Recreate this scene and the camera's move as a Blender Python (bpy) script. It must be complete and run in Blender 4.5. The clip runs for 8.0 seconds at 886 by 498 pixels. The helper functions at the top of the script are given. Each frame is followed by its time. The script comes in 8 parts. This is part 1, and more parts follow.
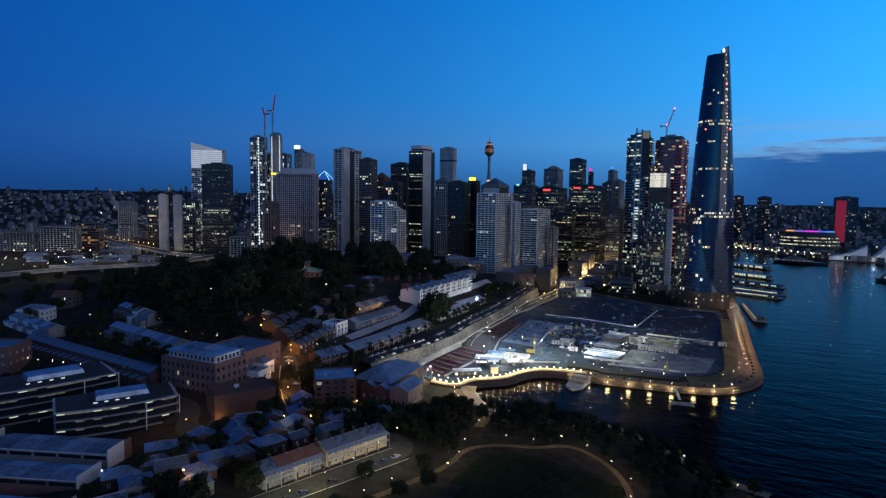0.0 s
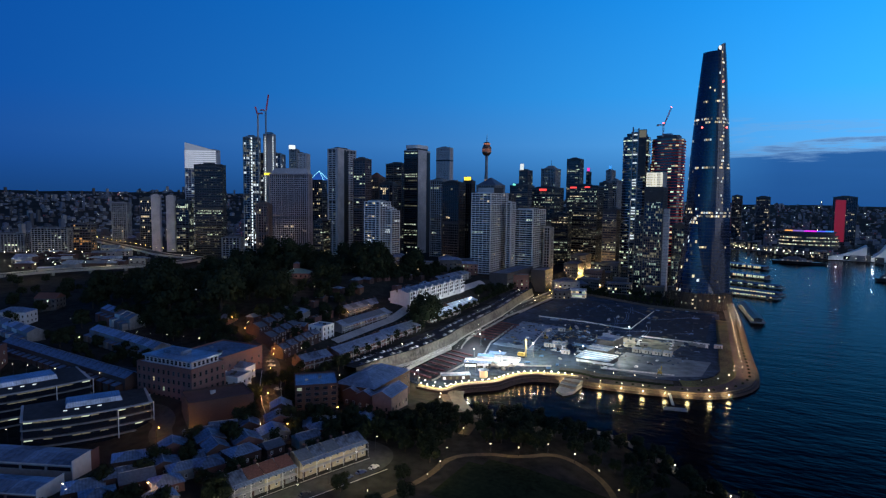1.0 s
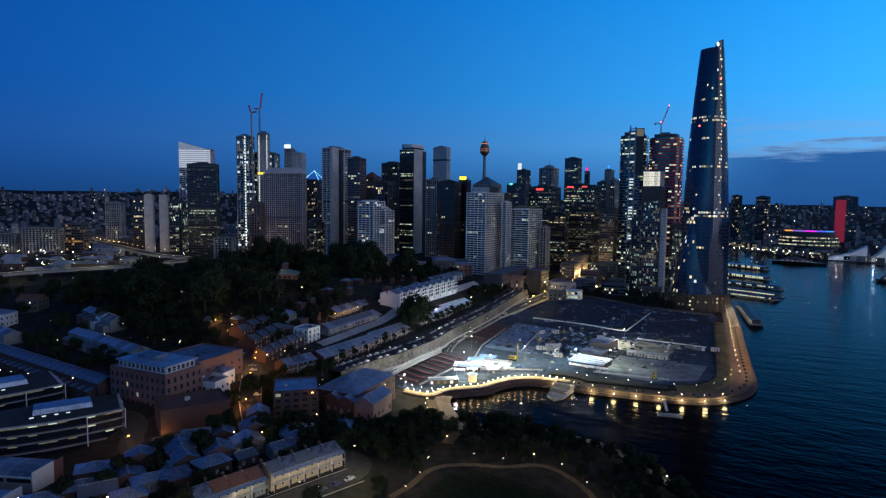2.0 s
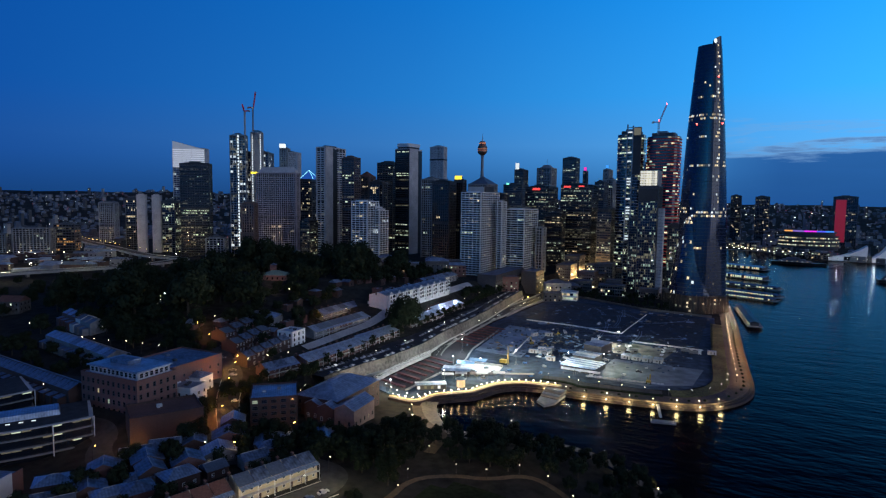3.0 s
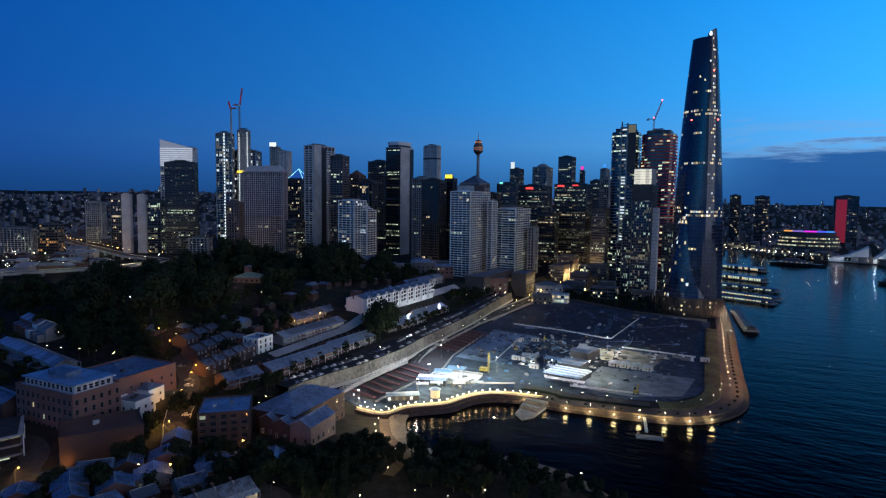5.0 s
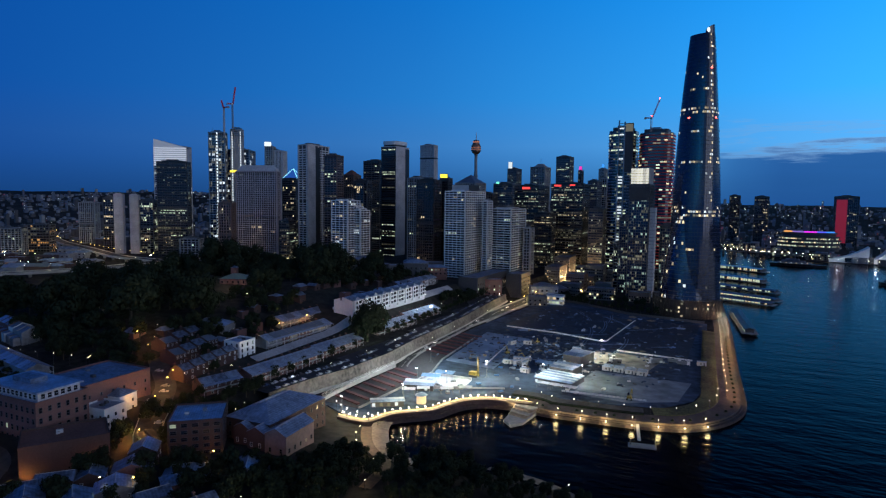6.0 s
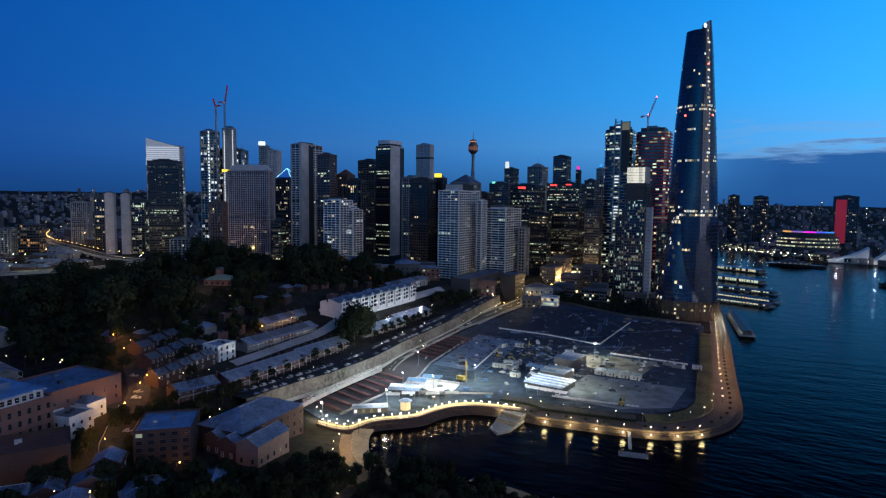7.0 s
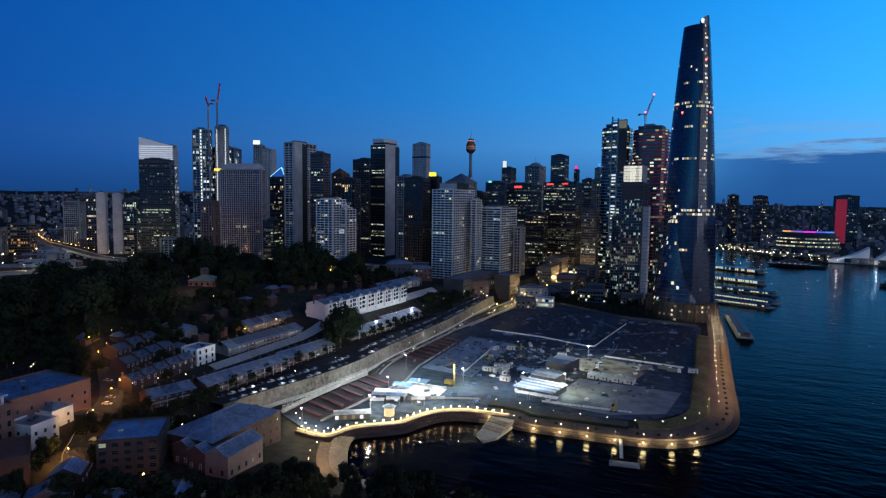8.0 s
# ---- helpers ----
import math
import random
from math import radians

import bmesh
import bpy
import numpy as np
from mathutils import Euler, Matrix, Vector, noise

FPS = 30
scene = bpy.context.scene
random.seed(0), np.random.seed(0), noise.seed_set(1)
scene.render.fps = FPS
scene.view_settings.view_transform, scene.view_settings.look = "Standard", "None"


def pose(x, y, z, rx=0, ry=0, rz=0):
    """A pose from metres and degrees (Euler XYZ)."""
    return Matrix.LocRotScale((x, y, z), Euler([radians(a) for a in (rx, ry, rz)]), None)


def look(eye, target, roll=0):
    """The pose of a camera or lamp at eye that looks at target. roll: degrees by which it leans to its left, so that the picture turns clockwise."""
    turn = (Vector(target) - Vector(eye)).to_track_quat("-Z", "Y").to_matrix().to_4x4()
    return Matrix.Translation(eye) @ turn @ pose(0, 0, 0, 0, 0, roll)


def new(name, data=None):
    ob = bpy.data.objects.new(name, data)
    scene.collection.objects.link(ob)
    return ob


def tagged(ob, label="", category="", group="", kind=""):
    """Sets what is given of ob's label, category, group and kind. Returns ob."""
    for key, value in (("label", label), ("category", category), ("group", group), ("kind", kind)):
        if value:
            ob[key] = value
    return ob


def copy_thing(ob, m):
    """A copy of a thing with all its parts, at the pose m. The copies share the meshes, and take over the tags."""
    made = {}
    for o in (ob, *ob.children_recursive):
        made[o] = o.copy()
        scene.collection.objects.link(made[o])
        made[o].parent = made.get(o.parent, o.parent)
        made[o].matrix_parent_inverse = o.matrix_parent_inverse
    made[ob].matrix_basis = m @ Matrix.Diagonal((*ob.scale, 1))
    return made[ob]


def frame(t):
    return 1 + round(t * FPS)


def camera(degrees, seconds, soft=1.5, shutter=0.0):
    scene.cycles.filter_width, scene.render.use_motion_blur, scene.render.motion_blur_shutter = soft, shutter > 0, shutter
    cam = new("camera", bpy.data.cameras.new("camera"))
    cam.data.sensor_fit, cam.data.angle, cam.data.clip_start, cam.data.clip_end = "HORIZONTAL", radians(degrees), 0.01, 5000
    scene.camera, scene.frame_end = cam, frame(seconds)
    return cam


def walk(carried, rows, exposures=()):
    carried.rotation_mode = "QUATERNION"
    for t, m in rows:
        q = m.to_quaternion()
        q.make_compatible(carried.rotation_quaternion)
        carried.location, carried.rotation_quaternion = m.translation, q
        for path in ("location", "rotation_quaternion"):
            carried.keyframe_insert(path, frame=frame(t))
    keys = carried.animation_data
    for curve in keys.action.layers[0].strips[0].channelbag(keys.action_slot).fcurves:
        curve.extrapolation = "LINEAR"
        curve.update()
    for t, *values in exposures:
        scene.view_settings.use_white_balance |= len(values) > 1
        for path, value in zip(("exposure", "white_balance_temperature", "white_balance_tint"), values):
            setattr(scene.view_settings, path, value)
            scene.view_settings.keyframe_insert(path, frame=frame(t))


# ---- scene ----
cam = camera(72.0, 8.0, 1.25)
PATH = [
    (0, (0.573, 9.646, 116.043), (-0.387, 11.392, 115.876), 0.8),
    (0.5, (1.64, 15.965, 115.882), (0.68, 17.712, 115.716), 0.7),
    (1, (2.482, 22.343, 115.694), (1.522, 24.09, 115.528), 0.7),
    (1.5, (3.206, 29.06, 115.428), (2.246, 30.806, 115.262), 0.7),
    (3, (4.9, 49.611, 114.536), (3.939, 51.357, 114.371), 0.7),
    (3.5, (5.557, 56.423, 114.379), (4.596, 58.169, 114.214), 0.7),
    (4, (6.149, 63.228, 114.205), (5.187, 64.974, 114.04), 0.7),
    (4.5, (6.714, 70.138, 113.991), (5.752, 71.883, 113.826), 0.7),
    (6, (8.074, 90.773, 112.807), (7.111, 92.518, 112.644), 0.7),
    (6.5, (8.578, 97.747, 112.471), (7.615, 99.492, 112.309), 0.7),
    (7, (9.083, 104.666, 111.993), (8.121, 106.412, 111.831), 0.7),
    (7.5, (9.472, 111.714, 111.537), (8.51, 113.459, 111.375), 0.7),
    (8, (9.861, 118.58, 111.068), (8.899, 120.326, 110.906), 0.7),
]
walk(cam, [(t, look(eye, target, roll)) for t, eye, target, roll in PATH])

# ---- sky and light ----
world = bpy.data.worlds.new("dusk_sky")
scene.world = world
world.use_nodes = True
nt = world.node_tree
nt.nodes.clear()


def wnode(kind, **values):
    n = nt.nodes.new(kind)
    for k, v in values.items():
        n.inputs[k].default_value = v
    return n


def wmath(op, a, b=None, clamp=False):
    n = nt.nodes.new("ShaderNodeMath")
    n.operation, n.use_clamp = op, clamp
    for i, v in enumerate((a, b)):
        if v is None:
            continue
        if isinstance(v, (int, float)):
            n.inputs[i].default_value = v
        else:
            nt.links.new(v, n.inputs[i])
    return n.outputs[0]


def wramp(fac, stops):
    n = nt.nodes.new("ShaderNodeValToRGB")
    e = n.color_ramp.elements
    while len(e) < len(stops):
        e.new(0.5)
    for el, (p, c) in zip(e, stops):
        el.position, el.color = p, (*c, 1)
    nt.links.new(fac, n.inputs[0])
    return n.outputs[0]


def wmix(fac, a, b):
    n = nt.nodes.new("ShaderNodeMix")
    n.data_type = "RGBA"
    nt.links.new(fac, n.inputs["Factor"])
    nt.links.new(a, n.inputs["A"])
    nt.links.new(b, n.inputs["B"])
    return n.outputs["Result"]


co = nt.nodes.new("ShaderNodeTexCoord")
sep = nt.nodes.new("ShaderNodeSeparateXYZ")
nt.links.new(co.outputs["Generated"], sep.inputs[0])
up = sep.outputs[2]
# dusk glow lies to the west (+x); the east (-x) is already night-blue
west = wmath("MULTIPLY_ADD", sep.outputs[0], 0.5)
west.node.inputs[2].default_value = 0.5
east_sky = wramp(up, [(0.0, (0.006, 0.045, 0.185)), (0.06, (0.005, 0.056, 0.285)), (0.14, (0.002, 0.056, 0.325)), (0.35, (0.001, 0.047, 0.305)), (0.5, (0.002, 0.03, 0.16)), (1.0, (0.002, 0.02, 0.12))])
west_sky = wramp(up, [(0.0, (0.030, 0.150, 0.400)), (0.045, (0.070, 0.330, 0.74)), (0.085, (0.105, 0.470, 1.0)), (0.16, (0.045, 0.475, 1.14)), (0.31, (0.013, 0.375, 1.08)), (0.36, (0.010, 0.13, 0.56)), (0.41, (0.008, 0.040, 0.22)), (0.5, (0.006, 0.022, 0.12)), (1.0, (0.002, 0.02, 0.1))])
blend = wramp(west, [(0.0, (0, 0, 0)), (0.08, (0.12, 0.12, 0.12)), (0.25, (0.36, 0.36, 0.36)), (0.42, (0.68, 0.68, 0.68)), (0.56, (1, 1, 1)), (1.0, (1, 1, 1))])
sky = wmix(blend, east_sky, west_sky)
# the sunken sun leaves a pale glow in the west, and the zenith is a greyer blue
glow_sky = wramp(up, [(0.0, (0.15, 0.24, 0.42)), (0.15, (0.09, 0.20, 0.42)), (0.5, (0.03, 0.08, 0.22)), (1.0, (0.02, 0.04, 0.10))])
sky = wmix(wramp(west, [(0.60, (0, 0, 0)), (0.80, (1, 1, 1))]), sky, glow_sky)
zenith = wramp(up, [(0.42, (0, 0, 0)), (0.75, (1, 1, 1))])
dome = nt.nodes.new("ShaderNodeRGB")
dome.outputs[0].default_value = (0.011, 0.028, 0.086, 1)
sky = wmix(zenith, sky, dome.outputs[0])
# long thin clouds low in the west
stretch = nt.nodes.new("ShaderNodeMapping")
stretch.inputs["Scale"].default_value = (2.6, 2.6, 24.0)
nt.links.new(co.outputs["Generated"], stretch.inputs[0])
wisps = wnode("ShaderNodeTexNoise", Scale=2.4, Detail=7.0, Roughness=0.62)
nt.links.new(stretch.outputs[0], wisps.inputs["Vector"])
edge = wmath("MULTIPLY_ADD", wisps.outputs[0], 0.105)
nt.links.new(up, edge.node.inputs[2])
band = wramp(edge, [(0.0, (0.9, 0.9, 0.9)), (0.128, (0.92, 0.92, 0.92)), (0.140, (0, 0, 0)), (0.152, (0, 0, 0)), (0.158, (0.4, 0.4, 0.4)), (0.166, (0, 0, 0))])
side = wramp(west, [(0.42, (0, 0, 0)), (0.47, (0.8, 0.8, 0.8)), (0.5, (1, 1, 1))])
amount = wmath("MULTIPLY", band, side)
cloud = wramp(edge, [(0.0, (0.012, 0.075, 0.26)), (0.118, (0.016, 0.095, 0.33)), (0.136, (0.20, 0.38, 0.66))])
sky = wmix(amount, sky, cloud)
bg = wnode("ShaderNodeBackground", Strength=1.0)
nt.links.new(sky, bg.inputs[0])
out = nt.nodes.new("ShaderNodeOutputWorld")
nt.links.new(bg.outputs[0], out.inputs[0])

afterglow = new("afterglow", bpy.data.lights.new("afterglow", "SUN"))
afterglow.data.energy, afterglow.data.angle, afterglow.data.color = 0.62, radians(60), (0.82, 0.84, 1.0)
afterglow.matrix_world = look((700, 210, 130), (0, 300, 0))


def lamp(x, y, z, watts, colour, radius=0.4):
    """A bare light, at a lamp's head or added on its own to brighten a spot."""
    o = new("lamp_light", bpy.data.lights.new("lamp_light", "POINT"))
    o.data.energy, o.data.color, o.data.shadow_soft_size = watts, colour, radius
    o.location = (x, y, z)
    return o


SODIUM, WARM, COOL = (1.0, 0.45, 0.12), (1.0, 0.76, 0.37), (0.80, 0.96, 1.0)
COVE_W, SITE_W = 700, 17000


# ---- materials ----
def mat(name, base, rough=0.7, metal=0.0, vary=0.25, grain=0.6, patch=0.06, bump=0.0, random_piece=0.0, gloss=0.5, ribs=0.0):
    """A painted, mineral or metal surface with fine grain and broad wear."""
    m = bpy.data.materials.new(name)
    m.use_nodes = True
    t = m.node_tree
    p = t.nodes["Principled BSDF"]
    p.inputs["Roughness"].default_value, p.inputs["Metallic"].default_value = rough, metal
    p.inputs["Specular IOR Level"].default_value = gloss
    c = t.nodes.new("ShaderNodeTexCoord")
    fine, broad = t.nodes.new("ShaderNodeTexNoise"), t.nodes.new("ShaderNodeTexNoise")
    for n, s in ((fine, grain), (broad, patch)):
        n.inputs["Scale"].default_value, n.inputs["Detail"].default_value = s, 5
        t.links.new(c.outputs["Object"], n.inputs["Vector"])
    add = t.nodes.new("ShaderNodeMath")
    add.operation = "ADD"
    t.links.new(fine.outputs[0], add.inputs[0])
    t.links.new(broad.outputs[0], add.inputs[1])
    last = add.outputs[0]
    if random_piece:
        info, k = t.nodes.new("ShaderNodeObjectInfo"), t.nodes.new("ShaderNodeMath")
        k.operation = "MULTIPLY_ADD"
        k.inputs[1].default_value = random_piece
        t.links.new(info.outputs["Random"], k.inputs[0])
        t.links.new(last, k.inputs[2])
        last = k.outputs[0]
    r = t.nodes.new("ShaderNodeValToRGB")
    r.color_ramp.elements[0].position, r.color_ramp.elements[1].position = 0.55, 1.0
    lo, hi = [max(0.0, v * (1 - vary)) for v in base], [min(0.9, v * (1 + vary)) for v in base]
    r.color_ramp.elements[0].color, r.color_ramp.elements[1].color = (*lo, 1), (*hi, 1)
    half = t.nodes.new("ShaderNodeMath")
    half.operation = "MULTIPLY"
    half.inputs[1].default_value = 0.78
    t.links.new(last, half.inputs[0])
    t.links.new(half.outputs[0], r.inputs[0])
    if ribs:
        # standing seams of sheet metal, one every ribs metres
        w, k, mix = t.nodes.new("ShaderNodeTexWave"), t.nodes.new("ShaderNodeMapRange"), t.nodes.new("ShaderNodeMix")
        w.inputs["Scale"].default_value, w.inputs["Distortion"].default_value = 0.314 / ribs, 0.6
        k.inputs["To Min"].default_value, k.inputs["To Max"].default_value = 0.82, 1.06
        mix.data_type, mix.blend_type = "RGBA", "MULTIPLY"
        mix.inputs["Factor"].default_value = 1.0
        t.links.new(c.outputs["Object"], w.inputs["Vector"])
        t.links.new(w.outputs["Fac"], k.inputs["Value"])
        t.links.new(r.outputs[0], mix.inputs["A"])
        t.links.new(k.outputs[0], mix.inputs["B"])
        t.links.new(mix.outputs["Result"], p.inputs["Base Color"])
    else:
        t.links.new(r.outputs[0], p.inputs["Base Color"])
    if bump:
        b = t.nodes.new("ShaderNodeBump")
        b.inputs["Strength"].default_value, b.inputs["Distance"].default_value = bump, 0.2
        t.links.new(fine.outputs[0], b.inputs["Height"])
        t.links.new(b.outputs[0], p.inputs["Normal"])
    return m


def glass(name, base, rough=0.08):
    """Dark reflective window glass."""
    m = mat(name, base, rough, 0.0, 0.35, 0.35, 0.08)
    p = m.node_tree.nodes["Principled BSDF"]
    p.inputs["IOR"].default_value = 1.75
    return m


def glow(name, colour, power, vary=0.0, base=(0.05, 0.05, 0.05)):
    """A surface that gives off light: a lit window, lamp head or sign, or a floodlit face whose light is put in as
    emission. vary: spread from pane to pane.
    """
    m = bpy.data.materials.new(name)
    m.use_nodes = True
    t = m.node_tree
    p = t.nodes["Principled BSDF"]
    p.inputs["Base Color"].default_value = (*base, 1)
    p.inputs["Emission Color"].default_value = (*colour, 1)
    p.inputs["Emission Strength"].default_value = power
    p.inputs["Roughness"].default_value = 0.3
    if vary:
        g, k = t.nodes.new("ShaderNodeNewGeometry"), t.nodes.new("ShaderNodeMapRange")
        k.inputs["To Min"].default_value, k.inputs["To Max"].default_value = power * (1 - vary), power * (1 + vary)
        t.links.new(g.outputs["Random Per Island"], k.inputs["Value"])
        t.links.new(k.outputs[0], p.inputs["Emission Strength"])
    return m


GLASS = glass("dark_glass", (0.012, 0.018, 0.03))
GLASS_BLUE = glass("blue_glass", (0.010, 0.022, 0.06))
LIT_WARM = glow("lit_window_warm", (1.0, 0.78, 0.46), 0.75, 0.75)
LIT_COOL = glow("lit_window_cool", (0.85, 1.0, 0.72), 0.6, 0.75)
LIT_DIM = glow("lit_window_dim", (0.8, 0.75, 0.5), 0.13, 0.8)
LIT_ORANGE = glow("lit_window_orange", (1.0, 0.50, 0.16), 0.5, 0.7)
LIT_WHITE = glow("lit_window_white", (0.85, 0.95, 1.0), 0.8, 0.6)
BULB_WARM = glow("bulb_warm", (1.0, 0.78, 0.42), 22)
BULB_COOL = glow("bulb_cool", (0.85, 1.0, 0.95), 16)
BULB_ORANGE = glow("bulb_orange", (1.0, 0.5, 0.12), 18)
BULB_RED = glow("bulb_red", (1.0, 0.08, 0.06), 9)
STRIP = glow("led_strip", (1.0, 0.72, 0.30), 1.5)
SIGN_RED = glow("red_sign", (1.0, 0.06, 0.05), 1.6)
SIGN_YELLOW = glow("yellow_sign", (1.0, 0.75, 0.05), 1.5)
SIGN_BLUE = glow("blue_sign", (0.05, 0.35, 1.0), 1.1)
SIGN_PINK = glow("pink_sign", (1.0, 0.05, 0.55), 0.9)
SIGN_WHITE = glow("white_sign", (0.85, 0.95, 1.0), 1.1)

CONCRETE = mat("concrete", (0.30, 0.30, 0.30), 0.8, bump=0.2)
CONC_PALE = mat("pale_concrete", (0.52, 0.50, 0.50), 0.8)
CONC_DARK = mat("dark_cladding", (0.07, 0.07, 0.075), 0.5)
BROWN = mat("brown_granite", (0.13, 0.085, 0.07), 0.5)
BRONZE = mat("bronze_cladding", (0.03, 0.024, 0.022), 0.4)
WHITE = mat("white_paint", (0.72, 0.72, 0.72), 0.6, vary=0.12)
APTWALL = mat("apartment_render", (0.50, 0.48, 0.47), 0.8, vary=0.15)
BLACK = mat("black_cladding", (0.018, 0.018, 0.02), 0.35)
REDFIN = mat("red_fin", (0.75, 0.045, 0.04), 0.7, gloss=0.1)
STEEL = mat("steel", (0.25, 0.26, 0.28), 0.4, 0.6)
DARK_STEEL = mat("dark_steel", (0.04, 0.04, 0.045), 0.5, 0.3)
BRICK = mat("red_brick", (0.16, 0.085, 0.078), 0.85, grain=1.5, bump=0.3)
BRICK_DARK = mat("dark_brick", (0.07, 0.042, 0.038), 0.85, grain=1.5, bump=0.3)
SANDSTONE = mat("sandstone_wall", (0.105, 0.096, 0.088), 0.9, vary=0.75, grain=0.5, patch=0.05, bump=0.5)
SLATE = mat("slate_roof", (0.11, 0.14, 0.19), 0.45, vary=0.35, grain=1.2)
TIN = mat("iron_roof", (0.30, 0.38, 0.51), 0.36, 0.45, vary=0.45, grain=0.8, patch=0.15, ribs=1.0)
TIN_DARK = mat("old_iron_roof", (0.15, 0.20, 0.29), 0.45, 0.3, vary=0.6, patch=0.15, ribs=1.1)
TILE_RED = mat("tile_roof", (0.17, 0.075, 0.055), 0.8, vary=0.4, grain=1.5)
ASPHALT = mat("asphalt", (0.062, 0.062, 0.066), 0.85, vary=0.35, grain=0.4, patch=0.03, gloss=0.2)
QUAYSTONE = mat("quay_paving", (0.085, 0.062, 0.052), 0.85, vary=0.35, grain=0.5)
PAVING = mat("paving", (0.22, 0.185, 0.145), 0.8, vary=0.25, grain=0.5)
GRAVEL = mat("site_ground", (0.045, 0.070, 0.112), 0.9, vary=0.6, grain=0.22, patch=0.03, bump=0.4, gloss=0.2)
SLABGREY = mat("site_slab", (0.21, 0.29, 0.41), 0.75, vary=0.4, grain=0.15, patch=0.03)
WALL_DARK = mat("wet_sandstone", (0.065, 0.046, 0.042), 0.85, vary=0.4, grain=0.7, bump=0.6)
SAND = mat("cove_sandstone", (0.24, 0.19, 0.135), 0.9, vary=0.4, grain=0.7, bump=0.6)
GRASS = mat("grass", (0.022, 0.032, 0.014), 0.95, vary=0.5, grain=0.5, gloss=0.05)
DRYGRASS = mat("verge_planting", (0.10, 0.10, 0.035), 0.95, vary=0.6, grain=0.9, bump=0.8)
EARTH = mat("town_ground", (0.036, 0.037, 0.034), 0.95, vary=0.5, grain=0.2, patch=0.02, gloss=0.05)
LEAF = mat("leaf", (0.021, 0.029, 0.016), 0.95, vary=0.4, grain=0.4, random_piece=0.2, gloss=0.08)
BARK = mat("bark", (0.07, 0.055, 0.04), 0.9)
YELLOW = mat("yellow_paint", (0.42, 0.29, 0.05), 0.5)
CAR_PAINTS = [mat("car_white", (0.6, 0.6, 0.6), 0.3), mat("car_silver", (0.35, 0.36, 0.38), 0.3, 0.5), mat("car_dark", (0.03, 0.03, 0.04), 0.3), mat("car_blue", (0.04, 0.07, 0.16), 0.3)]
RUBBER = mat("rubber", (0.02, 0.02, 0.02), 0.8)
MAROON = mat("maroon_beam", (0.13, 0.050, 0.055), 0.7)

m = bpy.data.materials.new("harbour_water")
m.use_nodes = True
t = m.node_tree
p = t.nodes["Principled BSDF"]
p.inputs["Base Color"].default_value = (0.0006, 0.0018, 0.005, 1)
p.inputs["Roughness"].default_value, p.inputs["IOR"].default_value = 0.14, 1.13
p.inputs["Specular IOR Level"].default_value = 0.10
p.inputs["Specular Tint"].default_value = (0.85, 0.70, 1.0, 1)
c = t.nodes.new("ShaderNodeTexCoord")
heights = []
for size, stretch_by in ((0.30, (0.5, 1.0, 1.0)), (0.08, (0.4, 1.0, 1.0))):
    mp, n = t.nodes.new("ShaderNodeMapping"), t.nodes.new("ShaderNodeTexNoise")
    mp.inputs["Scale"].default_value = stretch_by
    mp.inputs["Rotation"].default_value = (0, 0, -0.3)
    n.inputs["Scale"].default_value, n.inputs["Detail"].default_value = size, 2
    t.links.new(c.outputs["Object"], mp.inputs[0])
    t.links.new(mp.outputs[0], n.inputs["Vector"])
    heights.append(n.outputs[0])
mixh = t.nodes.new("ShaderNodeMath")
mixh.operation = "MULTIPLY_ADD"
mixh.inputs[1].default_value = 2.0
t.links.new(heights[1], mixh.inputs[0])
t.links.new(heights[0], mixh.inputs[2])
b = t.nodes.new("ShaderNodeBump")
b.inputs["Strength"].default_value, b.inputs["Distance"].default_value = 0.30, 1.0
t.links.new(mixh.outputs[0], b.inputs["Height"])
t.links.new(b.outputs[0], p.inputs["Normal"])
WATER = m


